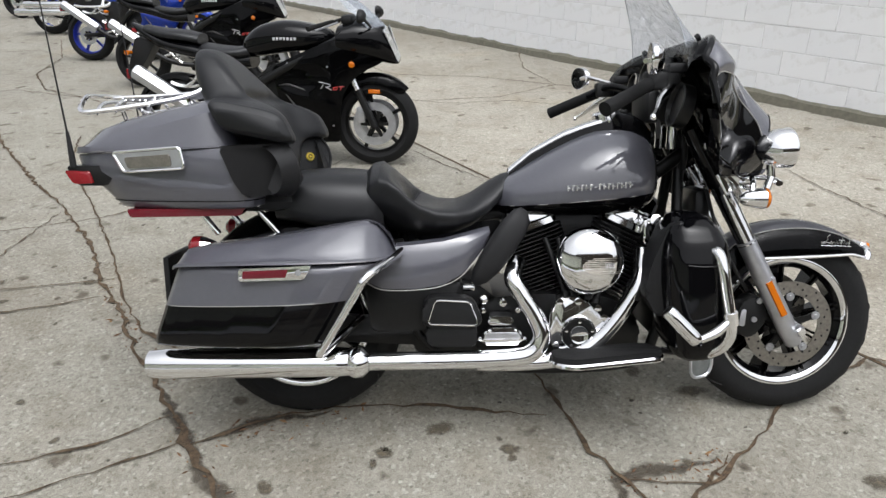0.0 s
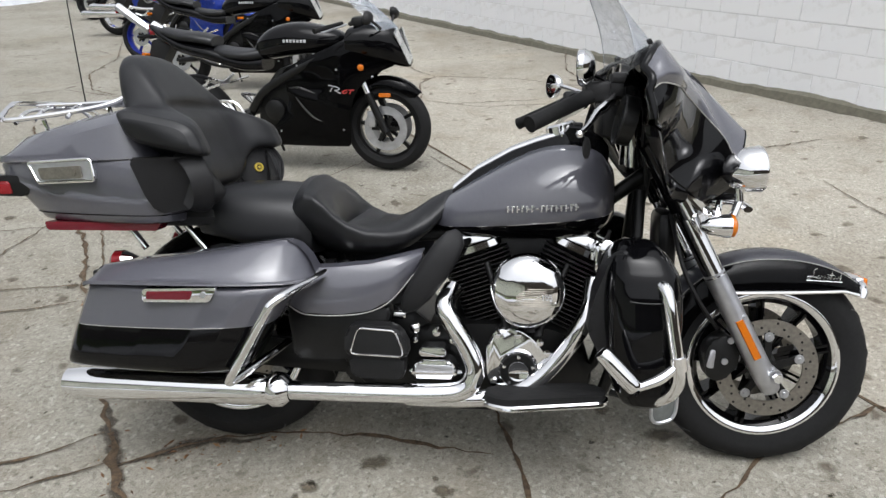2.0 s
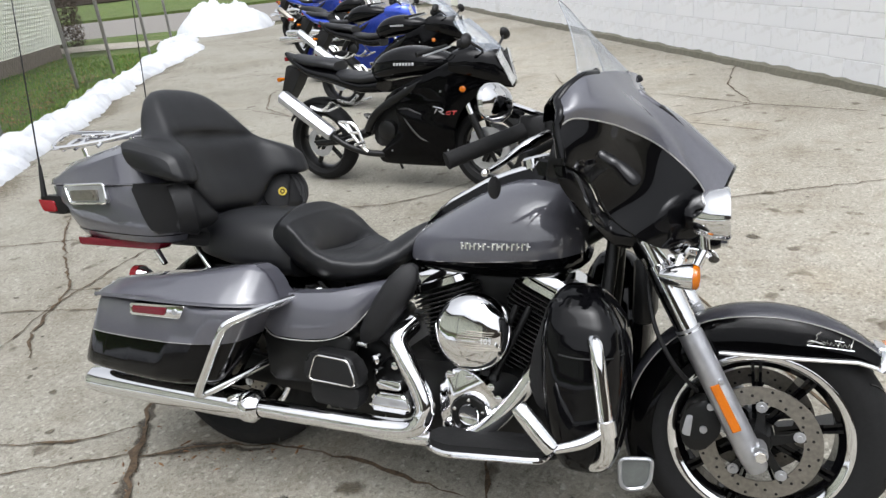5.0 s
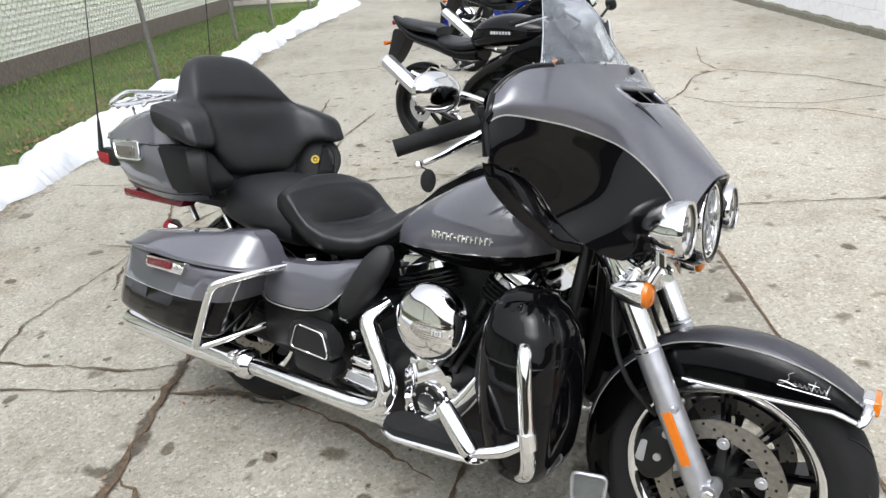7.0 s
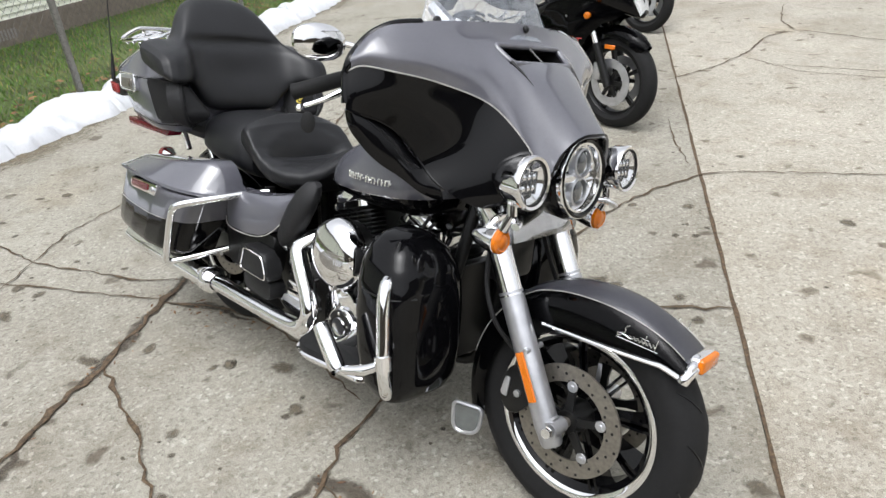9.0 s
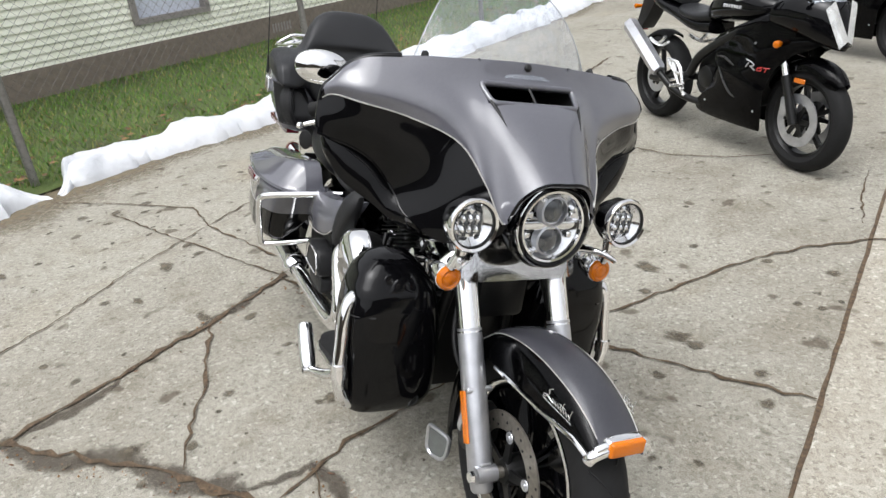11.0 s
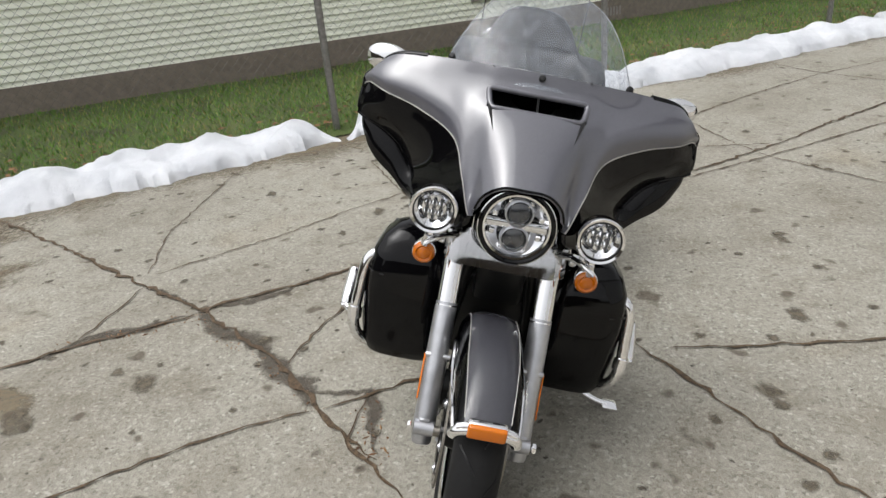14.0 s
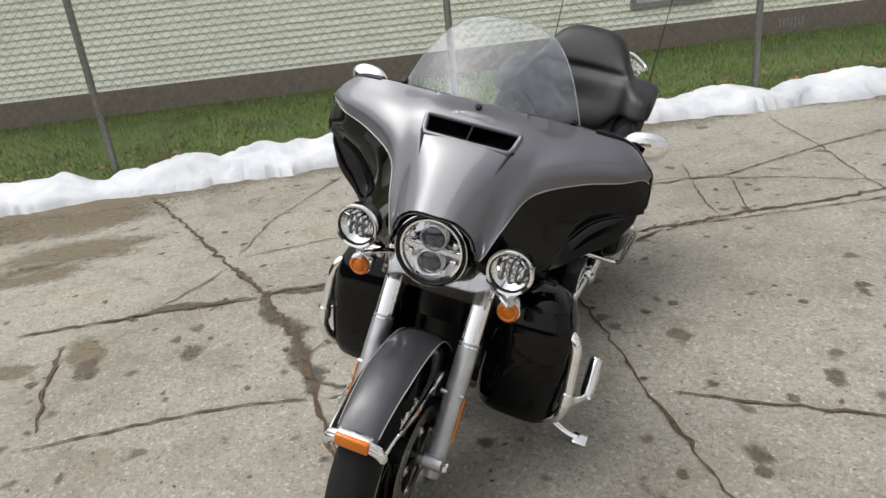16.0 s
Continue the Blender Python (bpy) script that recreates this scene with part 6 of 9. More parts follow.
# ---- tank ----
tank_rows = [(0.640, 0, 0.705, 0.045, 0.052, 0.025), (0.69, 0, 0.708, 0.115, 0.082, 0.045), (0.78, 0, 0.722, 0.165, 0.123, 0.062), (0.88, 0, 0.740, 0.195, 0.157, 0.082), (0.97, 0, 0.754, 0.205, 0.174, 0.095), (1.05, 0, 0.764, 0.198, 0.166, 0.100), (1.11, 0, 0.770, 0.165, 0.138, 0.092), (1.145, 0, 0.775, 0.09, 0.085, 0.07)]
bm = B()
loft(bm, tank_rows, 36, 2.3, 5)
bmesh.ops.bisect_plane(bm, geom=list(bm.verts) + list(bm.edges) + list(bm.faces), plane_co=(0.68, 0, 0.700), plane_no=Vector((-0.095, 0, 1)).normalized())
for f in bm.faces:
    c = f.calc_center_median()
    f.material_index = 1 if c.z < 0.700 + 0.095 * (c.x - 0.68) else 0
tank = part("fuel_tank", bm, [M["grey_paint"], M["black_paint"]], bike, "teardrop charcoal tank with black belly")
A = np.array(tank_rows)


def tank_y(x, z):
    w, zc, up, dn = (np.interp(x, A[:, 0], A[:, j]) for j in (3, 2, 4, 5))
    h = up if z > zc else dn
    return float(w * max(0.0, 1 - (abs(z - zc) / h) ** 2.3) ** (1 / 2.3))


for s in (-1, 1):
    bm = B()
    tube(bm, [(x, s * (tank_y(x, 0.700 + 0.095 * (x - 0.68)) + 0.0005), 0.700 + 0.095 * (x - 0.68)) for x in np.linspace(0.68, 1.13, 40)], 0.0010, 5, 0)
    part("pinstripe", bm, M["pinstripe"], tank)
    # badge of plain upright bars
    bm = B()
    br = random.Random(7)
    k, x = 0, 0.850
    while x < 1.033:
        w = 0.0085
        z = 0.760 + 0.055 * (x - 0.85)
        y = s * (tank_y(x, z) + 0.0025)
        if k != 6:
            box(bm, (x, y - 0.002, z - 0.0092), (x + w * 0.62, y + 0.002, z + 0.0092), 0.0008, 1)
            box(bm, (x, y - 0.002, z + (0.0048 if k % 2 else -0.0022)), (x + w * 1.22, y + 0.002, z + (0.0092 if k % 2 else 0.0022)), 0.0006, 1)
        else:
            box(bm, (x, y - 0.002, z - 0.002), (x + w, y + 0.002, z + 0.002), 0.0006, 1)
        x += 0.0128
        k += 1
    part("tank_badge", bm, M["bright_alloy"], tank, "chrome badge of small bars on the tank")
bm = B()
rings = []
for x, z, w in ((0.69, 0.792, 0.022), (0.76, 0.850, 0.027), (0.86, 0.905, 0.029), (0.93, 0.931, 0.034), (1.0, 0.952, 0.048), (1.05, 0.957, 0.052), (1.10, 0.932, 0.03)):
    w *= 1.0
    z += 0.006
    rings.append([Vector((x, -w, z - 0.02)), Vector((x, -w * 0.85, z + 0.006)), Vector((x, -w * 0.55, z + 0.011)), Vector((x, w * 0.55, z + 0.011)), Vector((x, w * 0.85, z + 0.006)), Vector((x, w, z - 0.02))])
skin(bm, rings, closed=False)
cons = part("tank_console", bm, M["chrome"], bike, "long chrome tank console")
# black surround that the chrome strip sits in
bm = B()
skin(bm, [[Vector((p.x, math.copysign(abs(p.y) + e, p.y), p.z + dz)) for p, e, dz in zip(r, (0.016, 0.013, 0.004, 0.004, 0.013, 0.016), (-0.022, -0.008, -0.010, -0.010, -0.008, -0.022))] for r in rings], closed=False)
part("console_surround", bm, M["black_paint"], cons, "gloss black surround")
bm = B()
lathe(bm, [(-0.01, 0.045), (0.014, 0.043), (0.02, 0.036), (0.02, 0.0)], Vector((1.0, 0, 0.966)), (-0.25, 0, 1), 28)
part("fuel_cap", bm, M["chrome"], cons)
bm = B()
rings = []
for x, z, w in ((1.002, 0.962, 0.050), (1.018, 0.982, 0.060), (1.060, 0.978, 0.066), (1.105, 0.950, 0.066), (1.128, 0.925, 0.058)):
    rings.append([Vector((x, -w, z - 0.05)), Vector((x, -w, z - 0.008)), Vector((x, -w + 0.010, z)), Vector((x, w - 0.010, z)), Vector((x, w, z - 0.008)), Vector((x, w, z - 0.05))])
skin(bm, rings)
panel = part("switch_panel", bm, M["black_paint"], cons, "gloss black switch panel")
bm = B()
tube(bm, [r_[k] + Vector((-0.002, 0, 0.001)) for r_ in rings[:1] for k in (0, 1, 2, 3, 4, 5)], 0.006, 8, 0)
part("panel_trim", bm, M["chrome"], panel, "chrome edge of the panel")
for k in range(4):
    bm = B()
    y = -0.042 + 0.028 * k
    box(bm, (1.030, y - 0.010, 0.976), (1.056, y + 0.010, 0.988), 0.004)
    part("switch", bm, M["plastic"], panel)

# ---- seat ----
bm = B()
loft(bm, [(-0.03, 0, 0.71, 0.15, 0.080, 0.05), (0.03, 0, 0.705, 0.182, 0.104, 0.05), (0.12, 0, 0.695, 0.192, 0.118, 0.06), (0.20, 0, 0.69, 0.190, 0.120, 0.06), (0.265, 0, 0.685, 0.180, 0.115, 0.07), (0.30, 0, 0.68, 0.155, 0.09, 0.07)], 32, 3.0, 5)
seat = part("passenger_seat", bm, M["leather"], bike, "black vinyl passenger seat")
bm = B()
rings = []
prof = [  # x, top at the middle, top at the side, half width, bottom
    (0.235, 0.800, 0.755, 0.150, 0.66), (0.262, 0.832, 0.790, 0.178, 0.64), (0.290, 0.836, 0.806, 0.188, 0.63), (0.320, 0.806, 0.802, 0.195, 0.615), (0.350, 0.742, 0.782, 0.198, 0.608),
    (0.375, 0.708, 0.758, 0.199, 0.604), (0.41, 0.697, 0.731, 0.198, 0.602), (0.46, 0.696, 0.709, 0.192, 0.603), (0.52, 0.708, 0.701, 0.175, 0.612), (0.57, 0.733, 0.702, 0.150, 0.632), (0.625, 0.770, 0.724, 0.115, 0.675),
    (0.67, 0.793, 0.762, 0.080, 0.72), (0.70, 0.800, 0.785, 0.040, 0.76)]
P = np.array(prof)
xs = np.linspace(0, len(P) - 1, 170)
for q in xs:
    row = [np.interp(q, range(len(P)), P[:, j]) for j in range(5)]
    x, tm, ts, w, bo = row
    ring = []
    for k in range(72):
        a = 2 * math.pi * k / 72
        c, sn = math.cos(a), math.sin(a)
        yy = math.copysign(abs(c) ** 0.75, c) * w
        if sn >= 0:
            edge = ts - 0.035
            g = abs(yy) / w
            crown = tm * (1 - g ** 2) + ts * g ** 2
            d = x - (0.372 + 1.1 * yy * yy)              # behind or before the fold of the lumbar pad
            fade = max(0.0, min(1.0, (0.165 - abs(yy)) / 0.06))
            fold = 0.030 * math.exp(-(d / 0.008) ** 2) - 0.018 * math.exp(-((d + 0.030) / 0.018) ** 2)
            zz = edge + (crown - edge) * sn ** 0.42 - fold * fade * min(1.0, sn / 0.35)
        else:
            zz = (ts - 0.035) + (bo - (ts - 0.035)) * abs(sn) ** 0.7
            yy *= 1 - 0.25 * abs(sn)
        ring.append(Vector((x, yy, zz)))
    rings.append(ring)
skin(bm, rings)
bmesh.ops.smooth_vert(bm, verts=bm.verts, factor=0.5, use_axis_x=False, use_axis_y=True, use_axis_z=True)
bmesh.ops.smooth_vert(bm, verts=bm.verts, factor=0.5, use_axis_x=False, use_axis_y=True, use_axis_z=True)
rider = part("rider_seat", bm, M["leather"], bike, "deep black vinyl rider seat", smooth=60)
# ---- luggage trunk ----


def plan_ring(z, x0, x1, w, n=72, p=6.5, sweep=0.0):
    """A rounded plan outline at a height: tail x0, front x1, half width w."""
    out = []
    for k in range(n):
        a = 2 * math.pi * k / n
        c, s_ = math.cos(a), math.sin(a)
        x = (x0 + x1) / 2 + math.copysign(abs(c) ** (2 / p), c) * (x1 - x0) / 2
        y = math.copysign(abs(s_) ** (2 / p), s_) * w
        f = max(0.0, (x1 - x) / (x1 - x0))
        y *= 1 - 0.27 * f ** 2.0
        out.append(Vector((x, y, z + sweep * (x - x1))))
    return out


bm = B()
skin(bm, [plan_ring(0.720, -0.475, -0.05, 0.305), plan_ring(0.726, -0.492, -0.045, 0.322), plan_ring(0.738, -0.500, -0.045, 0.330), plan_ring(0.79, -0.548, -0.04, 0.343), plan_ring(0.845, -0.592, -0.04, 0.352, sweep=0.03), plan_ring(0.893, -0.602, -0.04, 0.354, sweep=0.034), plan_ring(0.898, -0.600, -0.04, 0.351, sweep=0.034)])
trunk = part("trunk_body", bm, M["grey_paint"], bike, "charcoal rear luggage trunk")
bm = B()
lid_rings = [plan_ring(0.903, -0.604, -0.10, 0.356, sweep=0.034), plan_ring(0.917, -0.603, -0.10, 0.353, sweep=0.034), plan_ring(0.932, -0.588, -0.12, 0.340, sweep=0.03), plan_ring(0.955, -0.545, -0.13, 0.300), plan_ring(0.972, -0.47, -0.14, 0.24), plan_ring(0.979, -0.35, -0.15, 0.12)]
for r_ in lid_rings[2:]:
    for p in r_:
        p.z += 0.068 * (p.x + 0.48) / 0.34
skin(bm, lid_rings)
lid = part("trunk_lid", bm, M["grey_paint"], bike, "charcoal trunk lid")
bm = B()
ring = plan_ring(0.9005, -0.6045, -0.10, 0.3565, sweep=0.034)
tube(bm, ring + [ring[0]], 0.0022, 5, 0)
part("lid_seam", bm, M["grey_paint"], lid)
bm = B()
ring = plan_ring(0.745, -0.509, -0.045, 0.3325)
tube(bm, ring + [ring[0]], 0.0016, 5, 0)
part("pinstripe", bm, M["black_paint"], trunk)
for s in (-1, 1):
    bm = B()
    slab(bm, rounded([(-0.448, 0.886), (-0.246, 0.899), (-0.236, 0.842), (-0.418, 0.832)], 0.012), s * 0.325, s * 0.3665, 0.004)
    for v in bm.verts:
        v.co.y -= s * 0.354 * 0.27 * max(0.0, (-0.04 - v.co.x) / 0.562) ** 2.0
    latch = part("trunk_latch", bm, M["alloy"], trunk, "chrome-edged trunk latch plate", smooth=12)
    bm = B()
    edge_ = rounded([(-0.448, 0.886), (-0.246, 0.899), (-0.236, 0.842), (-0.418, 0.832)], 0.012)
    tube(bm, [(x, s * (0.3660 - 0.354 * 0.27 * max(0.0, (-0.04 - x) / 0.562) ** 2.0), z) for x, z in edge_ + edge_[:1]], 0.0045, 8, 0)
    part("latch_edge", bm, M["chrome"], latch)
    bm = B()
    slab(bm, rounded([(-0.412, 0.872), (-0.275, 0.881), (-0.272, 0.848), (-0.402, 0.841)], 0.006), s * 0.3640, s * 0.3730, 0.002)
    lathe(bm, [(0, 0.010), (0.003, 0.010), (0.0035, 0)], Vector((-0.298, s * 0.3722, 0.864)), (0, s, 0), 16)
    for v in bm.verts:
        v.co.y -= s * 0.354 * 0.27 * max(0.0, (-0.04 - v.co.x) / 0.562) ** 2.0
    part("latch_handle", bm, M["steel"], latch, smooth=12)
    # tail lamp at the rear corner
    bm = B()
    slab(bm, rounded([(-0.598, 0.848), (-0.475, 0.848), (-0.465, 0.815), (-0.49, 0.790), (-0.568, 0.792)], 0.008), s * 0.225, s * 0.284, 0.004)
    tl = part("tail_lamp_housing", bm, M["engine_black"], trunk)
    bm = B()
    slab(bm, rounded([(-0.602, 0.836), (-0.530, 0.832), (-0.520, 0.798), (-0.580, 0.797)], 0.006), s * 0.19, s * 0.289, 0.004)
    part("tail_lamp", bm, M["red_lens"], tl, "red wrap-around tail lamp")
    bm = B()
    slab(bm, rounded([(-0.432, 0.722), (-0.09, 0.722), (-0.105, 0.700), (-0.425, 0.698)], 0.005), s * 0.235, s * 0.292, 0.003)
    part("lower_reflector", bm, M["dark_red_lens"], trunk, "long dark red reflector strip")
    # speaker pod
    bm = B()
    slab(bm, rounded([(-0.140, 0.902), (0.012, 0.906), (0.036, 0.890), (0.072, 0.800), (0.050, 0.768), (-0.075, 0.752), (-0.105, 0.80)], 0.016, 4), s * 0.262, s * 0.312, 0.010, 3)
    for v in bm.verts:
        if abs(v.co.y) > 0.287:
            v.co.y -= s * (1.5 * max(0.0, v.co.x + 0.005) + 0.12 * (0.90 - v.co.z))
    pod = part("speaker_pod", bm, M["pod_black"], trunk, "textured black speaker pod")
    bm = B()
    q = Vector((0.006, s * 0.236, 0.838))
    face = (0.60, -s * 0.76, 0.20)
    lathe(bm, [(-0.045, 0.070), (-0.012, 0.088), (0.002, 0.092), (0.010, 0.087), (0.010, 0.082), (0.005, 0.080), (0.004, 0.070), (0.009, 0.067), (0.010, 0.045), (0.012, 0.018), (0.011, 0.0)], q, face, 44)
    sp = part("speaker", bm, M["pod_black"], pod, "round black rear speaker")
    bm = B()
    lathe(bm, [(0.012, 0.016), (0.019, 0.014), (0.019, 0.010), (0.015, 0.008)], q, face, 20)
    lathe(bm, [(0.012, 0.005), (0.019, 0.004), (0.020, 0)], q, face, 12)
    part("speaker_cone", bm, M["brass"], sp, "small yellow speaker centre")
    # antenna
    bm = B()
    lathe(bm, [(0, 0.010), (0.05, 0.008), (0.10, 0.005)], Vector((-0.575, s * 0.285, 0.845)), (-0.08, 0, 1), 10)
    tube(bm, [(-0.582, s * 0.285, 0.93), (-0.615, s * 0.285, 1.25), (-0.65, s * 0.285, 1.62)], [0.0032, 0.0022, 0.0014], 6)
    part("antenna", bm, M["plastic"], trunk, "thin black whip antenna")
    # chrome struts to the frame
    for x0, x1 in ((-0.29, -0.215), (-0.11, -0.03)):
        bm = B()
        tube(bm, [(x0 - 0.01, s * 0.11, 0.735), (x1, s * 0.115, 0.625)], 0.010, 10, 0)
        part("strut", bm, M["chrome"], bike)

# luggage rack
rack_bm = []
for s in (-1, 1):
    rack_bm.append(("side_rail", [(-0.165, s * 0.15, 1.105), (-0.215, s * 0.165, 1.062), (-0.28, s * 0.185, 1.036), (-0.42, s * 0.210, 1.012), (-0.520, s * 0.222, 1.000), (-0.550, s * 0.217, 1.001), (-0.562, s * 0.200, 1.014), (-0.568, s * 0.15, 1.042), (-0.569, s * 0.11, 1.047), (-0.569, 0, 1.048)], 0.0070))
    rack_bm.append(("foot_post", [(-0.26, s * 0.175, 1.04), (-0.25, s * 0.165, 0.985)], 0.006))
    rack_bm.append(("foot_post", [(-0.44, s * 0.200, 1.00), (-0.43, s * 0.185, 0.945)], 0.006))
for y in (-0.155, -0.110, -0.065, -0.02, 0.02, 0.065, 0.110, 0.155):
    rack_bm.append(("slat", [(-0.150, y * 0.9, 1.078), (-0.22, y, 1.056), (-0.32, y, 1.046), (-0.46, y * 1.08, 1.040), (-0.475, y * 1.08, 1.036)], 0.0048))
for x in (-0.36, -0.46, -0.515):
    h_ = 1.022 + 0.10 * (x + 0.36)
    rack_bm.append(("cross_bar", [(x, -0.215, h_ - 0.016), (x, -0.15, h_ + 0.018), (x, 0, h_ + 0.022), (x, 0.15, h_ + 0.018), (x, 0.215, h_ - 0.016)], 0.006))
rack = None
for nm_, pts_, r_ in rack_bm:
    bm = B()
    tube(bm, pts_, r_, 8)
    if rack is None:
        rack = part("luggage_rack", bm, M["chrome"], bike, "chrome tubular luggage rack on the trunk lid")
    else:
        part(nm_, bm, M["chrome"], rack)

# backrest: one padded cushion, tall in the middle, its ends swept forward as arms
bm = B()
rings = []
BY = [0, 0.06, 0.10, 0.135, 0.165, 0.188, 0.203, 0.215, 0.235, 0.26, 0.29, 0.315, 0.330]
BT = [1.187, 1.185, 1.176, 1.156, 1.120, 1.076, 1.046, 1.030, 1.020, 1.014, 1.008, 1.002, 0.985]
BB = [0.80, 0.80, 0.80, 0.81, 0.84, 0.87, 0.89, 0.902, 0.910, 0.914, 0.918, 0.922, 0.935]
BF = [0.0, 0.0, 0.002, 0.005, 0.012, 0.022, 0.034, 0.048, 0.064, 0.074, 0.078, 0.076, 0.072]    # how far the face sweeps forward
BK = [0.074, 0.074, 0.074, 0.074, 0.075, 0.078, 0.084, 0.090, 0.098, 0.104, 0.106, 0.104, 0.085]    # half depth
for y in [-0.330 + 0.660 * (0.5 - 0.5 * math.cos(math.pi * i / 96)) if i not in (0, 96) else (-0.330 if i == 0 else 0.330) for i in range(97)]:
    a = abs(y)
    zt, zb, fw, hk = (float(np.interp(a, BY, q)) for q in (BT, BB, BF, BK))
    arm = min(1.0, max(0.0, (a - 0.185) / 0.08))
    ring = []
    for k in range(128):
        t = 2 * math.pi * k / 128
        c, s_ = math.cos(t), math.sin(t)
        e = 0.72 - 0.24 * arm
        z = (zt + zb) / 2 + math.copysign(abs(s_) ** e, s_) * (zt - zb) / 2
        lean = -0.050 - 0.50 * (z - 0.82)
        depth = hk * (1 - 0.20 * max(0.0, (z - 1.0) / 0.2) * (1 - arm))
        x = lean + fw + math.copysign(abs(c) ** e, c) * depth
        if c > 0:
            m_ = (1 - arm)
            x -= m_ * (0.030 * math.exp(-((z - 1.036) / 0.014) ** 2) * (0.55 + 0.45 * math.exp(-(a / 0.09) ** 2)) + 0.016 * math.exp(-((z - 0.93) / 0.05) ** 2) * math.exp(-(a / 0.12) ** 2))
        z -= arm * 0.20 * (x + 0.02)
        ring.append(Vector((x, y, z)))
    rings.append(ring)
skin(bm, rings)
bmesh.ops.smooth_vert(bm, verts=bm.verts, factor=0.5, use_axis_x=True, use_axis_y=False, use_axis_z=True)


def narrow(ob, k):
    """Draws a part and its pieces in towards the middle, but for the speaker pods."""
    for o in [ob] + [c for c in ob.children_recursive]:
        if o.name.split(".")[0] not in ("speaker_pod", "speaker", "speaker_cone"):
            for v in o.data.vertices:
                v.co.y *= k


narrow(trunk, 0.87)
narrow(lid, 0.87)
back = part("backrest", bm, M["leather"], bike, "padded black vinyl backrest with wrap-round arms", smooth=70)
bm = B()
box(bm, (-0.16, -0.19, 0.70), (0.04, 0.19, 0.76), 0.03)
part("seat_base", bm, M["plastic"], bike)

# ---- saddlebags ----
for s in (-1, 1):
    # a box that leans forward at both ends: share of the length, outer face
    body = [(0.0, 0.340), (0.012, 0.362), (0.035, 0.376), (0.10, 0.388), (0.2, 0.399), (0.4, 0.414), (0.65, 0.424), (0.80, 0.418), (0.90, 0.404), (0.96, 0.388), (0.988, 0.370), (1.0, 0.345)]
    P = np.array(body)
    bm = B()
    rings = []
    for u in sorted(set(np.linspace(0, 1, 30)) | set(P[:, 0])):
        yo = np.interp(u, P[:, 0], P[:, 1]) - 0.032
        ring = []
        for y, z in [(0.215, 0.335), (0.215, 0.574)] + [(yo - d, 0.574 - h) for d, h in ((0.02, 0), (0.008, 0.003), (0.002, 0.010), (0, 0.022), (-0.001, 0.06), (-0.0015, 0.10), (-0.001, 0.14), (0.001, 0.185), (0.004, 0.212), (0.010, 0.227), (0.020, 0.236), (0.034, 0.239))]:
            h = (z - 0.335) / 0.239
            xr, xf = -0.366 + 0.096 * h, 0.155 + 0.145 * h
            ring.append(Vector((xr + (xf - xr) * u, s * y, z)))
        rings.append(ring)
    skin(bm, rings)
    bmesh.ops.bisect_plane(bm, geom=list(bm.verts) + list(bm.edges) + list(bm.faces), plane_co=(-0.3, 0, 0.458), plane_no=Vector((-0.026, 0, 1)).normalized())
    for f in bm.faces:
        c = f.calc_center_median()
        f.material_index = 1 if c.z < 0.458 + 0.026 * (c.x + 0.3) else 0
    bag = part("saddlebag", bm, [M["grey_paint"], M["black_paint"]], bike, "hard saddlebag, charcoal above and black below")
    bm = B()
    lidrows = [(-0.280, 0.560, 0.572, 0.336), (-0.272, 0.566, 0.594, 0.348), (-0.255, 0.572, 0.604, 0.358), (-0.20, 0.576, 0.615, 0.372), (-0.08, 0.580, 0.631, 0.387), (0.05, 0.582, 0.649, 0.394), (0.14, 0.582, 0.663, 0.389), (0.21, 0.581, 0.674, 0.376), (0.262, 0.580, 0.680, 0.358), (0.295, 0.579, 0.668, 0.338), (0.325, 0.578, 0.635, 0.31), (0.345, 0.577, 0.590, 0.28)]
    P = np.array(lidrows)
    rings = []
    for q in np.linspace(0, len(P) - 1, 40):
        x, z0, z1, yo = (np.interp(q, range(len(P)), P[:, j]) for j in range(4))
        h = z1 - z0
        yi = 0.21
        rings.append([Vector((x, s * y, z)) for y, z in ((yi, z0), (yi, z1), (yi + 0.06, z1 + 0.003), (yo - 0.085, z1 + 0.001), (yo - 0.070, z1 - 0.003), (yo - 0.062, z1 - 0.008), (yo - 0.014, z0 + h * 0.30), (yo - 0.006, z0 + h * 0.20), (yo + 0.003, z0 + 0.010), (yo + 0.004, z0 + 0.004), (yo + 0.002, z0))])
    skin(bm, rings)
    baglid = part("saddlebag_lid", bm, M["grey_paint"], bike, "sloped charcoal saddlebag lid", smooth=30)
    bm = B()
    tube(bm, [(x, s * (np.interp(x, P[:, 0], P[:, 3]) + 0.004), np.interp(x, P[:, 0], P[:, 1]) + 0.002) for x in np.linspace(-0.262, 0.325, 40)], 0.0022, 5, 0)
    part("lid_seam", bm, M["grey_paint"], baglid)
    bm = B()
    Q = np.array(body)
    tube(bm, [(-0.314 + 0.545 * u, s * (np.interp(u, Q[:, 0], Q[:, 1]) - 0.0302), 0.458 + 0.026 * (-0.014 + 0.545 * u)) for u in np.linspace(0.02, 0.97, 40)], 0.0011, 5, 0)
    part("pinstripe", bm, M["pinstripe"], bag)
    bm = B()
    slab(bm, rounded([(-0.078, 0.573), (0.122, 0.580), (0.100, 0.541), (-0.080, 0.538)], 0.006), s * 0.358, s * 0.4015, 0.003)
    lt = part("bag_latch", bm, M["chrome"], bag, "chrome latch plate with a red reflector")
    bm = B()
    slab(bm, rounded([(-0.066, 0.567), (0.058, 0.571), (0.050, 0.548), (-0.068, 0.546)], 0.004), s * 0.388, s * 0.404, 0.002)
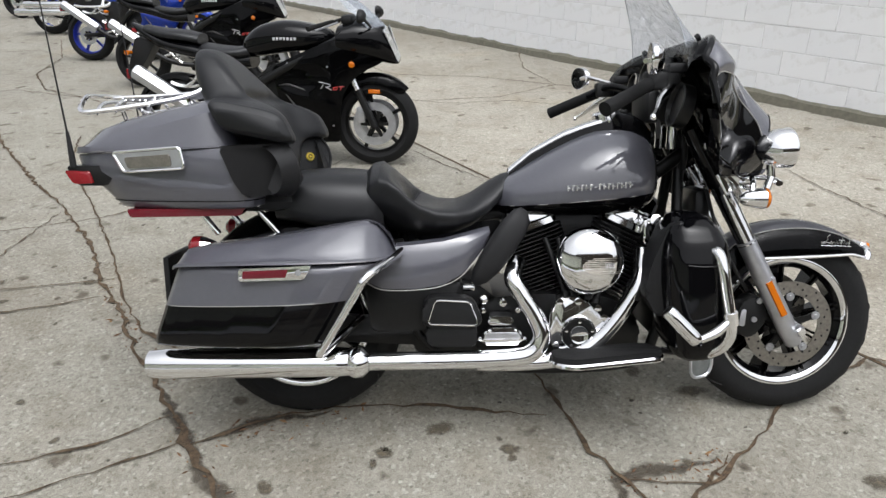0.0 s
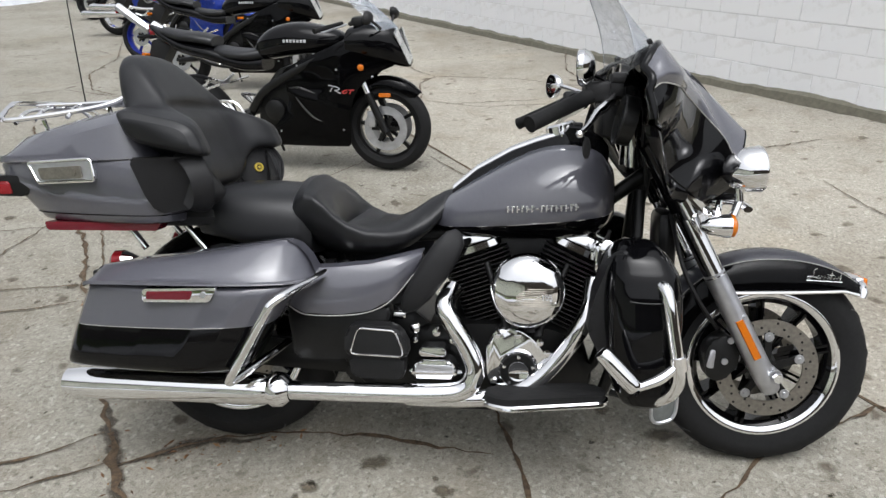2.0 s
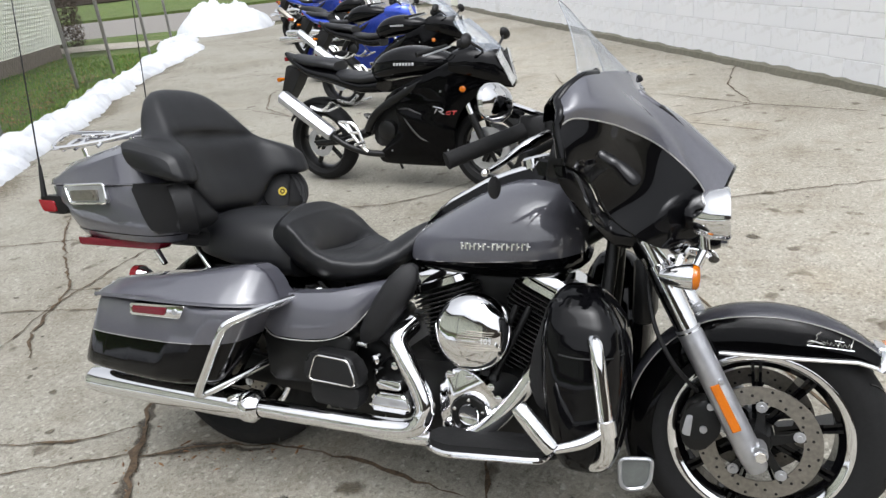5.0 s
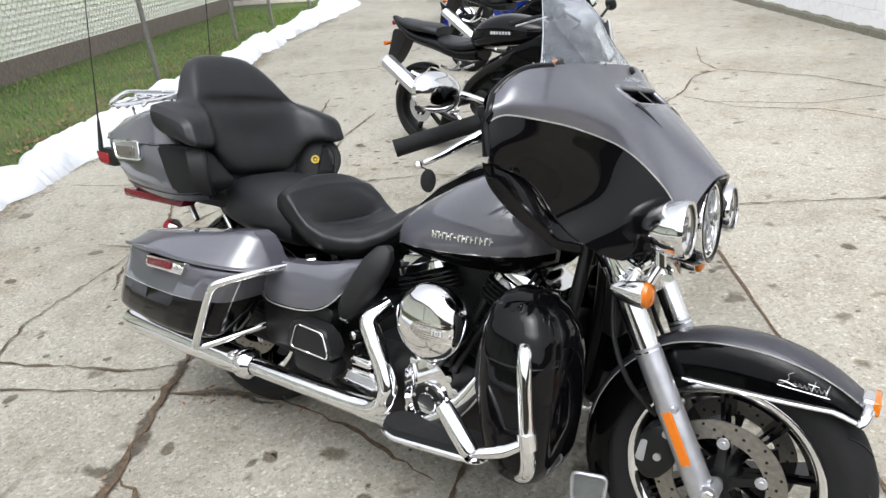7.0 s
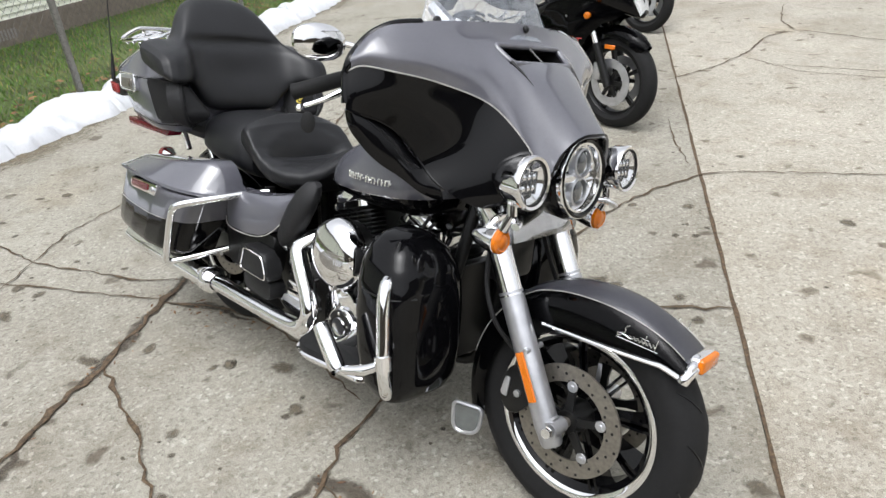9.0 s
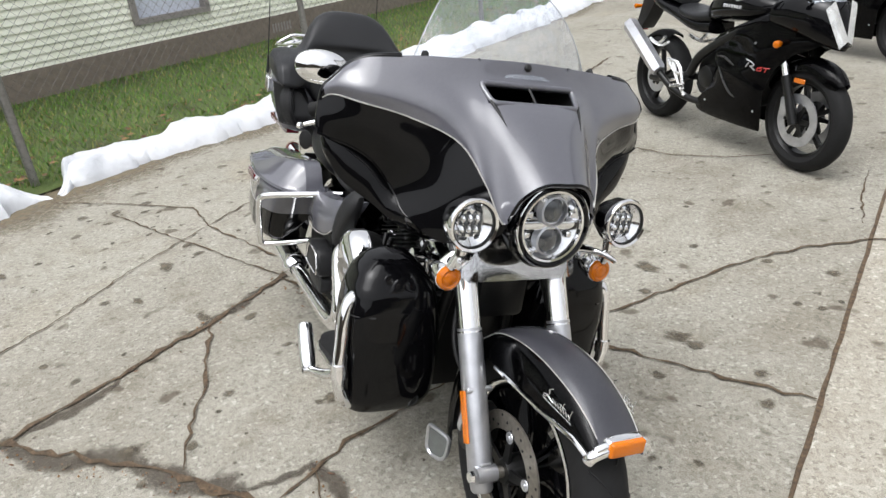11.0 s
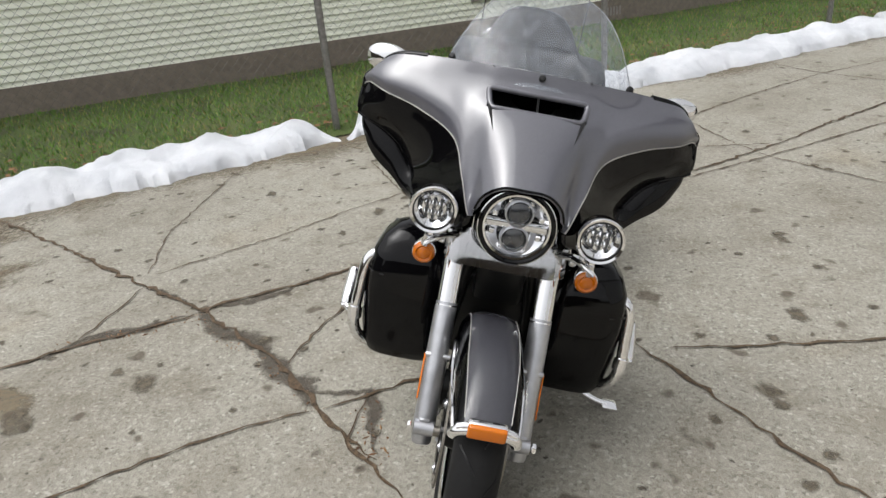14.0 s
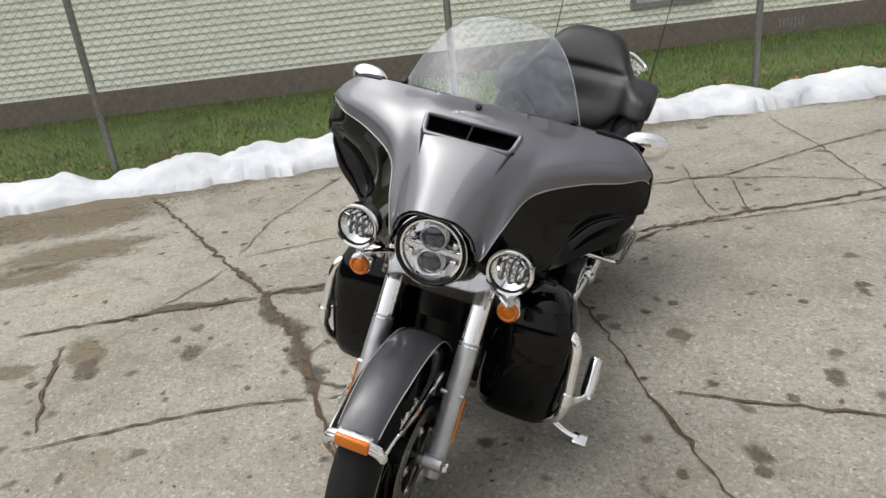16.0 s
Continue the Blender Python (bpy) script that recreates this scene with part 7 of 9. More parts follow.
    part("reflector", bm, M["dark_red_lens"], lt, "dark red reflector")
    bm = B()
    lathe(bm, [(0, 0.008), (0.004, 0.008), (0.0045, 0)], Vector((0.085, s * 0.4005, 0.561)), (0, s, 0), 14)
    part("lock", bm, M["alloy"], lt)
    # chrome guard in front of the bag
    bm = B()
    tube(bm, [(0.40, s * 0.150, 0.600), (0.372, s * 0.190, 0.592), (0.335, s * 0.300, 0.578), (0.295, s * 0.385, 0.562), (0.268, s * 0.413, 0.545), (0.245, s * 0.415, 0.510), (0.190, s * 0.400, 0.420), (0.138, s * 0.383, 0.335), (0.128, s * 0.370, 0.316), (0.136, s * 0.345, 0.316), (0.180, s * 0.260, 0.340), (0.225, s * 0.165, 0.366)], 0.0115, 12)
    part("bag_guard", bm, M["chrome"], bike, "chrome tubular saddlebag guard")
    # rear lamp on the fender below the trunk
    bm = B()
    lathe(bm, [(-0.05, 0.012), (-0.02, 0.026), (0.0, 0.030)], Vector((-0.25, s * 0.185, 0.60)), (-1, 0, 0), 20)
    rl = part("rear_signal", bm, M["chrome"], bike)
    bm = B()
    lathe(bm, [(-0.005, 0.031), (0.02, 0.030), (0.032, 0.018), (0.034, 0)], Vector((-0.25, s * 0.185, 0.60)), (-1, 0, 0), 20)
    part("lens", bm, M["red_lens"], rl, "red rear lamp")
    # exhaust
    ey = s * 0.258
    bm = B()
    lathe(bm, [(0.0, 0.030), (0.001, 0.040), (0.05, 0.0455), (0.56, 0.0455), (0.615, 0.040), (0.63, 0.032)], Vector((-0.405, ey, 0.255)), (1, 0, 0.0), 32)
    muf = part("muffler", bm, M["chrome"], bike, "long chrome muffler")
    bm = B()
    lathe(bm, [(0.002, 0.0), (0.03, 0.012), (0.03, 0.028), (0.0015, 0.031)], Vector((-0.405, ey, 0.255)), (1, 0, 0.0), 28)
    part("muffler_bore", bm, M["engine_black"], muf)
    bm = B()
    lathe(bm, [(0.600, 0.042), (0.615, 0.050), (0.64, 0.048), (0.66, 0.030)], Vector((-0.405, ey, 0.255)), (1, 0, 0.0), 28)
    part("muffler_clamp", bm, M["chrome"], muf)

# head pipes on the right
bm = B()
tube(bm, [(0.245, -0.258, 0.255), (0.45, -0.255, 0.255), (0.67, -0.25, 0.258), (0.745, -0.248, 0.275), (0.772, -0.246, 0.325), (0.752, -0.242, 0.385), (0.710, -0.238, 0.455), (0.686, -0.226, 0.500), (0.705, -0.17, 0.535)], 0.0275, 18)
part("rear_head_pipe", bm, M["chrome"], bike, "chrome exhaust pipe sweeping up to the rear cylinder")
bm = B()
tube(bm, [(0.58, -0.225, 0.235), (0.72, -0.225, 0.235), (0.86, -0.22, 0.25), (0.95, -0.215, 0.305), (1.02, -0.21, 0.39), (1.075, -0.20, 0.49), (1.09, -0.15, 0.56)], 0.026, 16)
part("front_head_pipe", bm, M["chrome"], bike, "chrome exhaust pipe from the front cylinder")
bm = B()
tube(bm, [(0.25, 0.258, 0.255), (0.45, 0.25, 0.255), (0.60, 0.2, 0.24)], 0.0275, 14)
part("crossover_pipe", bm, M["chrome"], bike)

# rear fender
bm = B()
fender_shell(bm, RX, RZ, lambda f: 0.372, lambda f: 0.115, 20, 190, lambda f: 0.10, lambda g: 0, 34, 12)
bmesh.ops.solidify(bm, geom=list(bm.faces), thickness=0.004)
part("rear_fender", bm, M["black_paint"], bike, "gloss black rear fender")
bm = B()
box(bm, (-0.405, -0.10, 0.40), (-0.385, 0.10, 0.55), 0.006)
part("plate_bracket", bm, M["plastic"], bike)

# ---- engine ----
bm = B()
slab(bm, rounded([(0.60, 0.22), (0.74, 0.20), (1.05, 0.20), (1.10, 0.26), (1.08, 0.36), (0.99, 0.42), (0.80, 0.43), (0.60, 0.42), (0.55, 0.33)], 0.04), -0.15, 0.17, 0.02)
part("crankcase", bm, M["engine_black"], bike, "black engine crankcase")
bm = B()
slab(bm, rounded([(0.38, 0.23), (0.62, 0.23), (0.66, 0.40), (0.56, 0.48), (0.40, 0.45)], 0.03), -0.13, 0.16, 0.02)
part("gearbox", bm, M["engine_black"], bike)
bm = B()
slab(bm, rounded([(0.815, 0.265), (0.88, 0.255), (0.965, 0.285), (0.975, 0.335), (0.945, 0.39), (0.90, 0.43), (0.835, 0.44), (0.80, 0.40), (0.80, 0.31)], 0.03), -0.21, -0.14, 0.012, 3)
for dx, dz in ((0.83, 0.42), (0.885, 0.42), (0.945, 0.40), (0.965, 0.37), (0.82, 0.28)):
    lathe(bm, [(0, 0.010), (0.008, 0.010), (0.009, 0)], Vector((dx, -0.209, dz)), (0, -1, 0), 12)
cam_cover = part("cam_cover", bm, M["chrome"], bike, "chrome cam cover")
bm = B()
lathe(bm, [(0, 0.052), (0.012, 0.052), (0.018, 0.047), (0.018, 0.030)], Vector((0.888, -0.209, 0.320)), (0, -1, 0), 36)
part("timer_ring", bm, M["engine_black"], cam_cover)
bm = B()
lathe(bm, [(0, 0.052), (0.010, 0.054), (0.013, 0.052), (0.012, 0.049)], Vector((0.888, -0.211, 0.320)), (0, -1, 0), 36)
lathe(bm, [(0.010, 0.0), (0.016, 0.030), (0.021, 0.027), (0.019, 0.022), (0.020, 0.0)], Vector((0.888, -0.209, 0.320)), (0, -1, 0), 30)
for k in range(5):
    a = 2 * math.pi * k / 5 + 0.3
    lathe(bm, [(0.016, 0.0055), (0.021, 0.005), (0.0215, 0)], Vector((0.888 + 0.041 * math.cos(a), -0.209, 0.320 + 0.041 * math.sin(a))), (0, -1, 0), 8)
part("timer_cover", bm, M["chrome"], cam_cover)

for base, top, nm in (((0.83, 0, 0.41), (0.755, 0, 0.62), "rear"), ((0.955, 0, 0.41), (1.055, 0, 0.62), "front")):
    b0, t0 = Vector(base), Vector(top)
    ax = (t0 - b0).normalized()
    cyl_len = (t0 - b0).length
    bm = B()
    tube(bm, [b0, b0 + ax * cyl_len], 0.062, 20, 0)
    cyl = part("cylinder", bm, M["engine_black"], bike, "black finned engine cylinder")
    side = Vector((0, 1, 0))
    fwd = side.cross(ax).normalized()
    nf = 17
    for k in range(nf):
        f = 0.06 + 0.90 * k / (nf - 1)
        q = b0 + ax * cyl_len * f
        w = 0.088 if f < 0.72 else 0.098
        bm = B()
        out = rounded([(-w, -0.105), (w, -0.105), (w, 0.105), (-w, 0.105)], 0.035, 3)
        rings = [[q + fwd * p[0] + side * p[1] + ax * h for p in out] for h in (-0.0016, 0.0016)]
        skin(bm, rings)
        part("fin", bm, M["fin_black"], cyl)
    bm = B()
    rings = []
    for h, sc in ((-0.004, 0.90), (0.006, 1.03), (0.024, 1.02), (0.028, 0.96), (0.046, 0.95), (0.058, 0.90), (0.066, 0.72), (0.069, 0.5)):
        q = t0 + ax * h
        rings.append([q + fwd * p[0] * 0.105 * sc / 0.1 + side * p[1] * sc for p in rounded([(-0.082, -0.105), (0.082, -0.105), (0.082, 0.105), (-0.082, 0.105)], 0.035, 3)])
    skin(bm, rings)
    rock = part("rocker_cover", bm, M["chrome"], bike, "chrome rocker cover")
    for k in (-0.05, 0.05):
        bm = B()
        q = t0 + ax * 0.058 + fwd * k * 0.9 + side * -0.06
        lathe(bm, [(0, 0.009), (0.012, 0.009), (0.014, 0)], q, tuple(ax), 6)
        part("rocker_bolt", bm, M["alloy"], rock)
# black backing block added for intake and throttle body, darkening the gaps between cylinders
bm = B()
slab(bm, rounded([(0.70, 0.42), (1.08, 0.42), (1.10, 0.60), (1.12, 0.672), (0.70, 0.655)], 0.02), -0.05, 0.06, 0.01)
part("intake_body", bm, M["engine_black"], bike)
# pushrod tubes
for b0, t0 in (((0.855, -0.185, 0.43), (0.795, -0.125, 0.60)), ((0.875, -0.185, 0.43), (0.835, -0.125, 0.60)), ((0.92, -0.185, 0.42), (0.985, -0.125, 0.60)), ((0.94, -0.185, 0.41), (1.02, -0.125, 0.60))):
    bm = B()
    tube(bm, [b0, Vector(b0).lerp(Vector(t0), 0.18), t0], [0.0125, 0.009, 0.009], 10, 0)
    lathe(bm, [(0, 0.017), (0.012, 0.016), (0.02, 0.011)], b0, (0, 0.2, 1), 12)
    part("pushrod_tube", bm, M["engine_black"], bike)

# air cleaner
AC = Vector((0.908, -0.225, 0.553))
bm = B()
lathe(bm, [(-0.03, 0.085), (0.0, 0.094), (0.012, 0.094)], AC, (0, -1, 0), 40)
part("air_cleaner_base", bm, M["engine_black"], bike)
bm = B()
lathe(bm, [(0.010, 0.099), (0.030, 0.0995), (0.050, 0.094), (0.064, 0.079), (0.072, 0.054), (0.075, 0.0)], AC, (0, -1, 0), 56)
ac = part("air_cleaner", bm, M["chrome"], bike, "round chrome air cleaner cover with ribbed band")
bm = B()
for k in range(9):
    z = AC.z - 0.0255 + 0.0056 * k - 0.004
    dx = 0.030 * (abs(k - 4) / 4) ** 2
    tube(bm, [(AC.x - 0.030 + dx, AC.y - 0.0755, z), (AC.x + 0.030, AC.y - 0.0745, z), (AC.x + 0.060, AC.y - 0.069, z), (AC.x + 0.084, AC.y - 0.058, z)], 0.0016, 6, 2)
part("cover_rib", bm, M["steel"], ac)
txt = bpy.data.curves.new("engine_size_mark", 'FONT')
txt.body = "103"
txt.size = 0.020
txt.extrude = 0.001
txt.align_x, txt.align_y = 'CENTER', 'CENTER'
mark = new("engine_size_mark", txt)
mark.data.materials.append(M["white_mark"])
mark.parent = ac
mark.matrix_local = pose(AC.x + 0.050, AC.y - 0.0765, AC.z - 0.006, 90, 0, 14)

# gearbox cover, small chrome bits
bm = B()
slab(bm, rounded([(0.595, 0.290), (0.715, 0.290), (0.722, 0.318), (0.70, 0.345), (0.615, 0.345), (0.592, 0.318)], 0.012), -0.225, -0.16, 0.010, 3)
slab(bm, rounded([(0.612, 0.352), (0.69, 0.352), (0.688, 0.378), (0.616, 0.378)], 0.008), -0.22, -0.16, 0.006, 3)
for dx, dz in ((0.59, 0.30), (0.725, 0.30), (0.60, 0.392), (0.705, 0.392)):
    lathe(bm, [(0, 0.008), (0.03, 0.008), (0.032, 0)], Vector((dx, -0.17, dz)), (0, -1, 0), 10)
part("gearbox_cover", bm, M["chrome"], bike, "stepped chrome gearbox side cover")
bm = B()
slab(bm, rounded([(0.60, 0.308), (0.712, 0.308), (0.705, 0.330), (0.61, 0.330)], 0.008), -0.2275, -0.224, 0.001)
part("cover_inset", bm, M["alloy"], bike)
bm = B()
box(bm, (0.535, -0.20, 0.452), (0.575, -0.17, 0.472), 0.006)
part("linkage", bm, M["chrome"], bike)
bm = B()
lathe(bm, [(0, 0.013), (0.02, 0.013), (0.024, 0.006), (0.025, 0)], Vector((0.60, -0.18, 0.425)), (0, -1, 0), 14)
part("banjo_fitting", bm, M["chrome"], bike)
bm = B()
lathe(bm, [(0, 0.011), (0.02, 0.011), (0.022, 0)], Vector((0.66, -0.18, 0.415)), (0, -1, 0), 14)
part("banjo_fitting", bm, M["chrome"], bike)

# folded passenger footboards
for s in (-1, 1):
    bm = B()
    slab(bm, rounded([(0.415, 0.365), (0.585, 0.360), (0.595, 0.385), (0.565, 0.448), (0.45, 0.455), (0.42, 0.44)], 0.02), s * 0.22, s * 0.275, 0.012, 3)
    slab(bm, rounded([(0.43, 0.30), (0.575, 0.295), (0.58, 0.355), (0.425, 0.36)], 0.015), s * 0.20, s * 0.258, 0.008)
    fb = part("passenger_footboard", bm, M["plastic"], bike, "black passenger footboard folded upright")
    oo = rounded([(0.432, 0.373), (0.574, 0.368), (0.578, 0.385), (0.557, 0.440), (0.455, 0.446)], 0.015)
    bm = B()
    tube(bm, [(p[0], s * 0.277, p[1]) for p in oo] + [(oo[0][0], s * 0.277, oo[0][1])], 0.0026, 6, 0)
    part("board_trim", bm, M["chrome"], fb, "thin chrome outline")
    # side cover
    bm = B()
    rings = []
    for x, zt, zb, y in ((0.25, 0.575, 0.485, 0.225), (0.30, 0.60, 0.468, 0.245), (0.40, 0.608, 0.468, 0.25), (0.48, 0.615, 0.478, 0.24), (0.54, 0.628, 0.51, 0.23), (0.60, 0.640, 0.58, 0.205), (0.62, 0.642, 0.62, 0.19)):
        h = zt - zb
        rings.append([Vector((x, s * q, z)) for q, z in ((y - 0.06, zt), (y - 0.02, zt - 0.004), (y - 0.004, zt - 0.22 * h), (y, zb + 0.35 * h), (y - 0.006, zb + 0.04 * h), (y - 0.05, zb))])
    skin(bm, rings)
    sc_ = part("side_cover", bm, M["grey_paint"], bike, "charcoal side cover below the seat")
    bm = B()
    tube(bm, [(x, s * (y + 0.000), zb + 0.003) for x, zb, y in ((0.25, 0.485, 0.222), (0.30, 0.468, 0.242), (0.40, 0.468, 0.247), (0.48, 0.478, 0.237), (0.54, 0.51, 0.227), (0.60, 0.58, 0.202))], 0.0018, 5)
    part("pinstripe", bm, M["pinstripe"], sc_)
    bm = B()
    slab(bm, rounded([(0.24, 0.485), (0.54, 0.49), (0.50, 0.34), (0.26, 0.33)], 0.02), s * 0.16, s * 0.215, 0.01)
    part("lower_cover", bm, M["engine_black"], bike)
    # heat deflector beside the frame
    bm = B()
    rings = []
    for cx, cz, hw_, yo in ((0.722, 0.700, 0.012, 0.205), (0.714, 0.684, 0.030, 0.225), (0.690, 0.648, 0.040, 0.240), (0.655, 0.595, 0.042, 0.246), (0.618, 0.540, 0.038, 0.244), (0.588, 0.500, 0.028, 0.236), (0.572, 0.480, 0.012, 0.222)):
        ax_ = Vector((0.80, 0, -0.60))
        rings.append([Vector((cx, 0, cz)) + ax_ * math.copysign(abs(math.cos(k)) ** 0.7, math.cos(k)) * hw_ + Vector((0, s * (0.205 + (yo - 0.205) * max(0.0, math.sin(k)) ** 0.6 - 0.02 * max(0.0, -math.sin(k))), 0)) for k in np.linspace(0, 2 * math.pi, 24, endpoint=False)])
    skin(bm, rings)
    part("heat_deflector", bm, M["pod_black"], bike, "black mid-frame deflector panel")
    # rider footboard
    bm = B()
    slab(bm, rounded([(0.80, -s * 0 + 0.225), (1.06, 0.225), (1.115, 0.265), (1.115, 0.325), (1.06, 0.325), (0.86, 0.330), (0.80, 0.305)], 0.03) if s > 0 else rounded([(0.80, -0.225), (1.06, -0.225), (1.115, -0.265), (1.115, -0.325), (1.06, -0.325), (0.86, -0.330), (0.80, -0.305)], 0.03), 0.255, 0.277, 0.005, plane="xy")
    for v in bm.verts:
        v.co.z += 0.09 * max(0, v.co.x - 0.86)
    board = part("footboard", bm, M["rubber"], bike, "black rubber rider footboard")
    oo = rounded([(0.80, s * 0.225), (1.06, s * 0.225), (1.115, s * 0.265), (1.115, s * 0.325), (1.06, s * 0.327), (0.86, s * 0.332), (0.80, s * 0.305)], 0.03)
    bm = B()
    tube(bm, [(p[0], p[1], 0.253 + 0.09 * max(0, p[0] - 0.86)) for p in oo] + [(*oo[0], 0.253)], 0.0085, 8, 0)
    part("board_edge", bm, M["chrome"], board, "chrome footboard edge")
    # lower leg fairing with a rounded top
    bm = B()
    LR = [(0.272, 1.14, 1.225, 0.17, 0.335), (0.284, 1.125, 1.25, 0.145, 0.355), (0.32, 1.11, 1.268, 0.125, 0.372), (0.40, 1.10, 1.285, 0.12, 0.382), (0.50, 1.10, 1.298, 0.125, 0.384), (0.57, 1.105, 1.302, 0.135, 0.380), (0.62, 1.115, 1.295, 0.15, 0.370), (0.66, 1.13, 1.275, 0.175, 0.350), (0.688, 1.15, 1.25, 0.205, 0.318), (0.699, 1.17, 1.225, 0.235, 0.285)]
    P = np.array(LR)
    rings = []
    for q in np.linspace(0, len(P) - 1, 34):
        z, x0, x1, y0, y1 = (np.interp(q, range(len(P)), P[:, j]) for j in range(5))
        ring = []
        for k in range(32):
            a = 2 * math.pi * k / 32
            c, s_ = math.cos(a), math.sin(a)
            ring.append(Vector(((x0 + x1) / 2 + math.copysign(abs(c) ** 0.6, c) * (x1 - x0) / 2 - 0.35 * (z - 0.5) * 0.3, s * ((y0 + y1) / 2 + math.copysign(abs(s_) ** 0.6, s_) * (y1 - y0) / 2), z)))
        rings.append(ring)
    skin(bm, rings)
    lower = part("leg_fairing", bm, M["black_paint"], bike, "gloss black lower leg fairing", smooth=50)
    bm = B()
    tube(bm, [(1.155, s * 0.378, 0.563), (1.20, s * 0.382, 0.560), (1.26, s * 0.372, 0.562), (1.292, s * 0.325, 0.566)], 0.002, 5, 4)
    part("fairing_seam", bm, M["engine_black"], lower)
    bm = B()
    slab(bm, rounded([(1.118, 0.672), (1.155, 0.684), (1.158, 0.56), (1.150, 0.43), (1.10, 0.39), (1.062, 0.46), (1.078, 0.55)], 0.02), s * 0.235, s * 0.345, 0.012, 3)
    for v in bm.verts:
        v.co.y -= s * 0.55 * max(0.0, 1.165 - v.co.x)
    part("glove_panel", bm, M["pod_black"], lower, "matt black panel beside the engine")
    # crash bar
    bm = B()
    tube(bm, [(1.20, s * 0.31, 0.602), (1.232, s * 0.366, 0.598), (1.244, s * 0.386, 0.565), (1.257, s * 0.393, 0.49), (1.269, s * 0.398, 0.42), (1.274, s * 0.392, 0.365), (1.255, s * 0.365, 0.318), (1.205, s * 0.31, 0.282), (1.15, s * 0.20, 0.255)], 0.0165, 16)
    cb = part("crash_bar", bm, M["chrome"], bike, "chrome engine guard bar")
    # highway peg with clamp
    bm = B()
    tube(bm, [(1.272, s * 0.398, 0.415), (1.225, s * 0.420, 0.385), (1.165, s * 0.443, 0.368)], [0.011, 0.014, 0.010], 10)
    tube(bm, [(1.2675, s * 0.398, 0.435), (1.2735, s * 0.397, 0.400)], 0.0215, 14, 0)
    lathe(bm, [(-0.016, 0.009), (0.016, 0.009)], Vector((1.165, s * 0.443, 0.365)), (0, 1, 0), 10)
    part("peg_clamp", bm, M["chrome"], cb)
    bm = B()
    a, b = Vector((1.165, s * 0.445, 0.368)), Vector((1.082, s * 0.440, 0.455))
    tube(bm, [a, a.lerp(b, 0.06), a.lerp(b, 0.5), a.lerp(b, 0.94), b], [0.016, 0.0205, 0.0215, 0.0205, 0.015], 16, 2)
    peg = part("highway_peg", bm, M["chrome"], bike, "chrome highway peg folded up")


# frame, radiator-side clutter, belt side
bm = B()
for s in (-1, 1):
    tube(bm, [(1.22, s * 0.05, 0.80), (1.20, s * 0.10, 0.55), (1.15, s * 0.12, 0.30), (1.05, s * 0.12, 0.19), (0.60, s * 0.12, 0.19), (0.40, s * 0.12, 0.30), (0.34, s * 0.11, 0.60)], 0.017, 10)
tube(bm, [(1.25, 0, 0.85), (1.0, 0, 0.70), (0.60, 0, 0.66), (0.30, 0, 0.62)], 0.022, 10)
part("frame", bm, M["engine_black"], bike, "black tubular steel frame")
bm = B()
box(bm, (1.135, -0.13, 0.28), (1.175, 0.13, 0.56), 0.01)
part("oil_cooler", bm, M["engine_black"], bike)
bm = B()
slab(bm, rounded([(-0.02, 0.30), (0.05, 0.28), (0.42, 0.26), (0.46, 0.34), (0.05, 0.37)], 0.02), -0.125, -0.10, 0.008)
slab(bm, rounded([(-0.02, 0.30), (0.05, 0.28), (0.42, 0.26), (0.46, 0.34), (0.05, 0.37)], 0.02), 0.10, 0.125, 0.008)
part("swing_arm", bm, M["engine_black"], bike)
bm = B()
slab(bm, rounded([(0.57, 0.21), (0.99, 0.20), (1.06, 0.28), (0.99, 0.38), (0.66, 0.39), (0.57, 0.31)], 0.05), 0.17, 0.23, 0.02, 3)
part("primary_cover", bm, M["chrome"], bike, "chrome primary cover")
bm = B()
for k in range(4):
    y = -0.14 + 0.02 * k
    tube(bm, [(1.13, y, 0.70 - 0.02 * k), (1.10, y - 0.02, 0.62), (1.13, y - 0.03, 0.52 + 0.02 * k), (1.06, y - 0.02, 0.44)], 0.005, 6)
part("wiring_loom", bm, M["plastic"], bike)
bm = B()
box(bm, (1.09, -0.15, 0.58), (1.15, -0.10, 0.66), 0.01)
lathe(bm, [(0, 0.02), (0.03, 0.018), (0.034, 0)], Vector((1.12, -0.15, 0.655)), (0, -1, 0.2), 14)
part("coil_cover", bm, M["chrome"], bike)
# side stand on the left
bm = B()
tube(bm, [(1.02, 0.16, 0.215), (1.04, 0.28, 0.175), (1.07, 0.40, 0.135), (1.075, 0.45, 0.128)], [0.014, 0.013, 0.012, 0.011], 10)
box(bm, (1.05, 0.435, 0.118), (1.105, 0.485, 0.134), 0.005)
part("side_stand", bm, M["chrome"], bike, "chrome side stand, swung out")

# the parts that turn with the fork
for o in bike.children:
    if o.name.split(".")[0] in ("front_wheel", "fork_slider", "fork_tube", "fork_cover", "side_reflector", "fender_bolt", "caliper", "front_axle", "front_fender", "fairing_crown", "fairing_flank", "air_scoop",
                                "headlamp_bucket", "headlamp", "spot_lamp", "turn_signal", "lamp_arm", "side_trim", "fork_nacelle", "mud_flap", "windscreen", "screen_trim", "screen_bolt", "inner_fairing", "handlebar"):
        o.matrix_local = TURNED


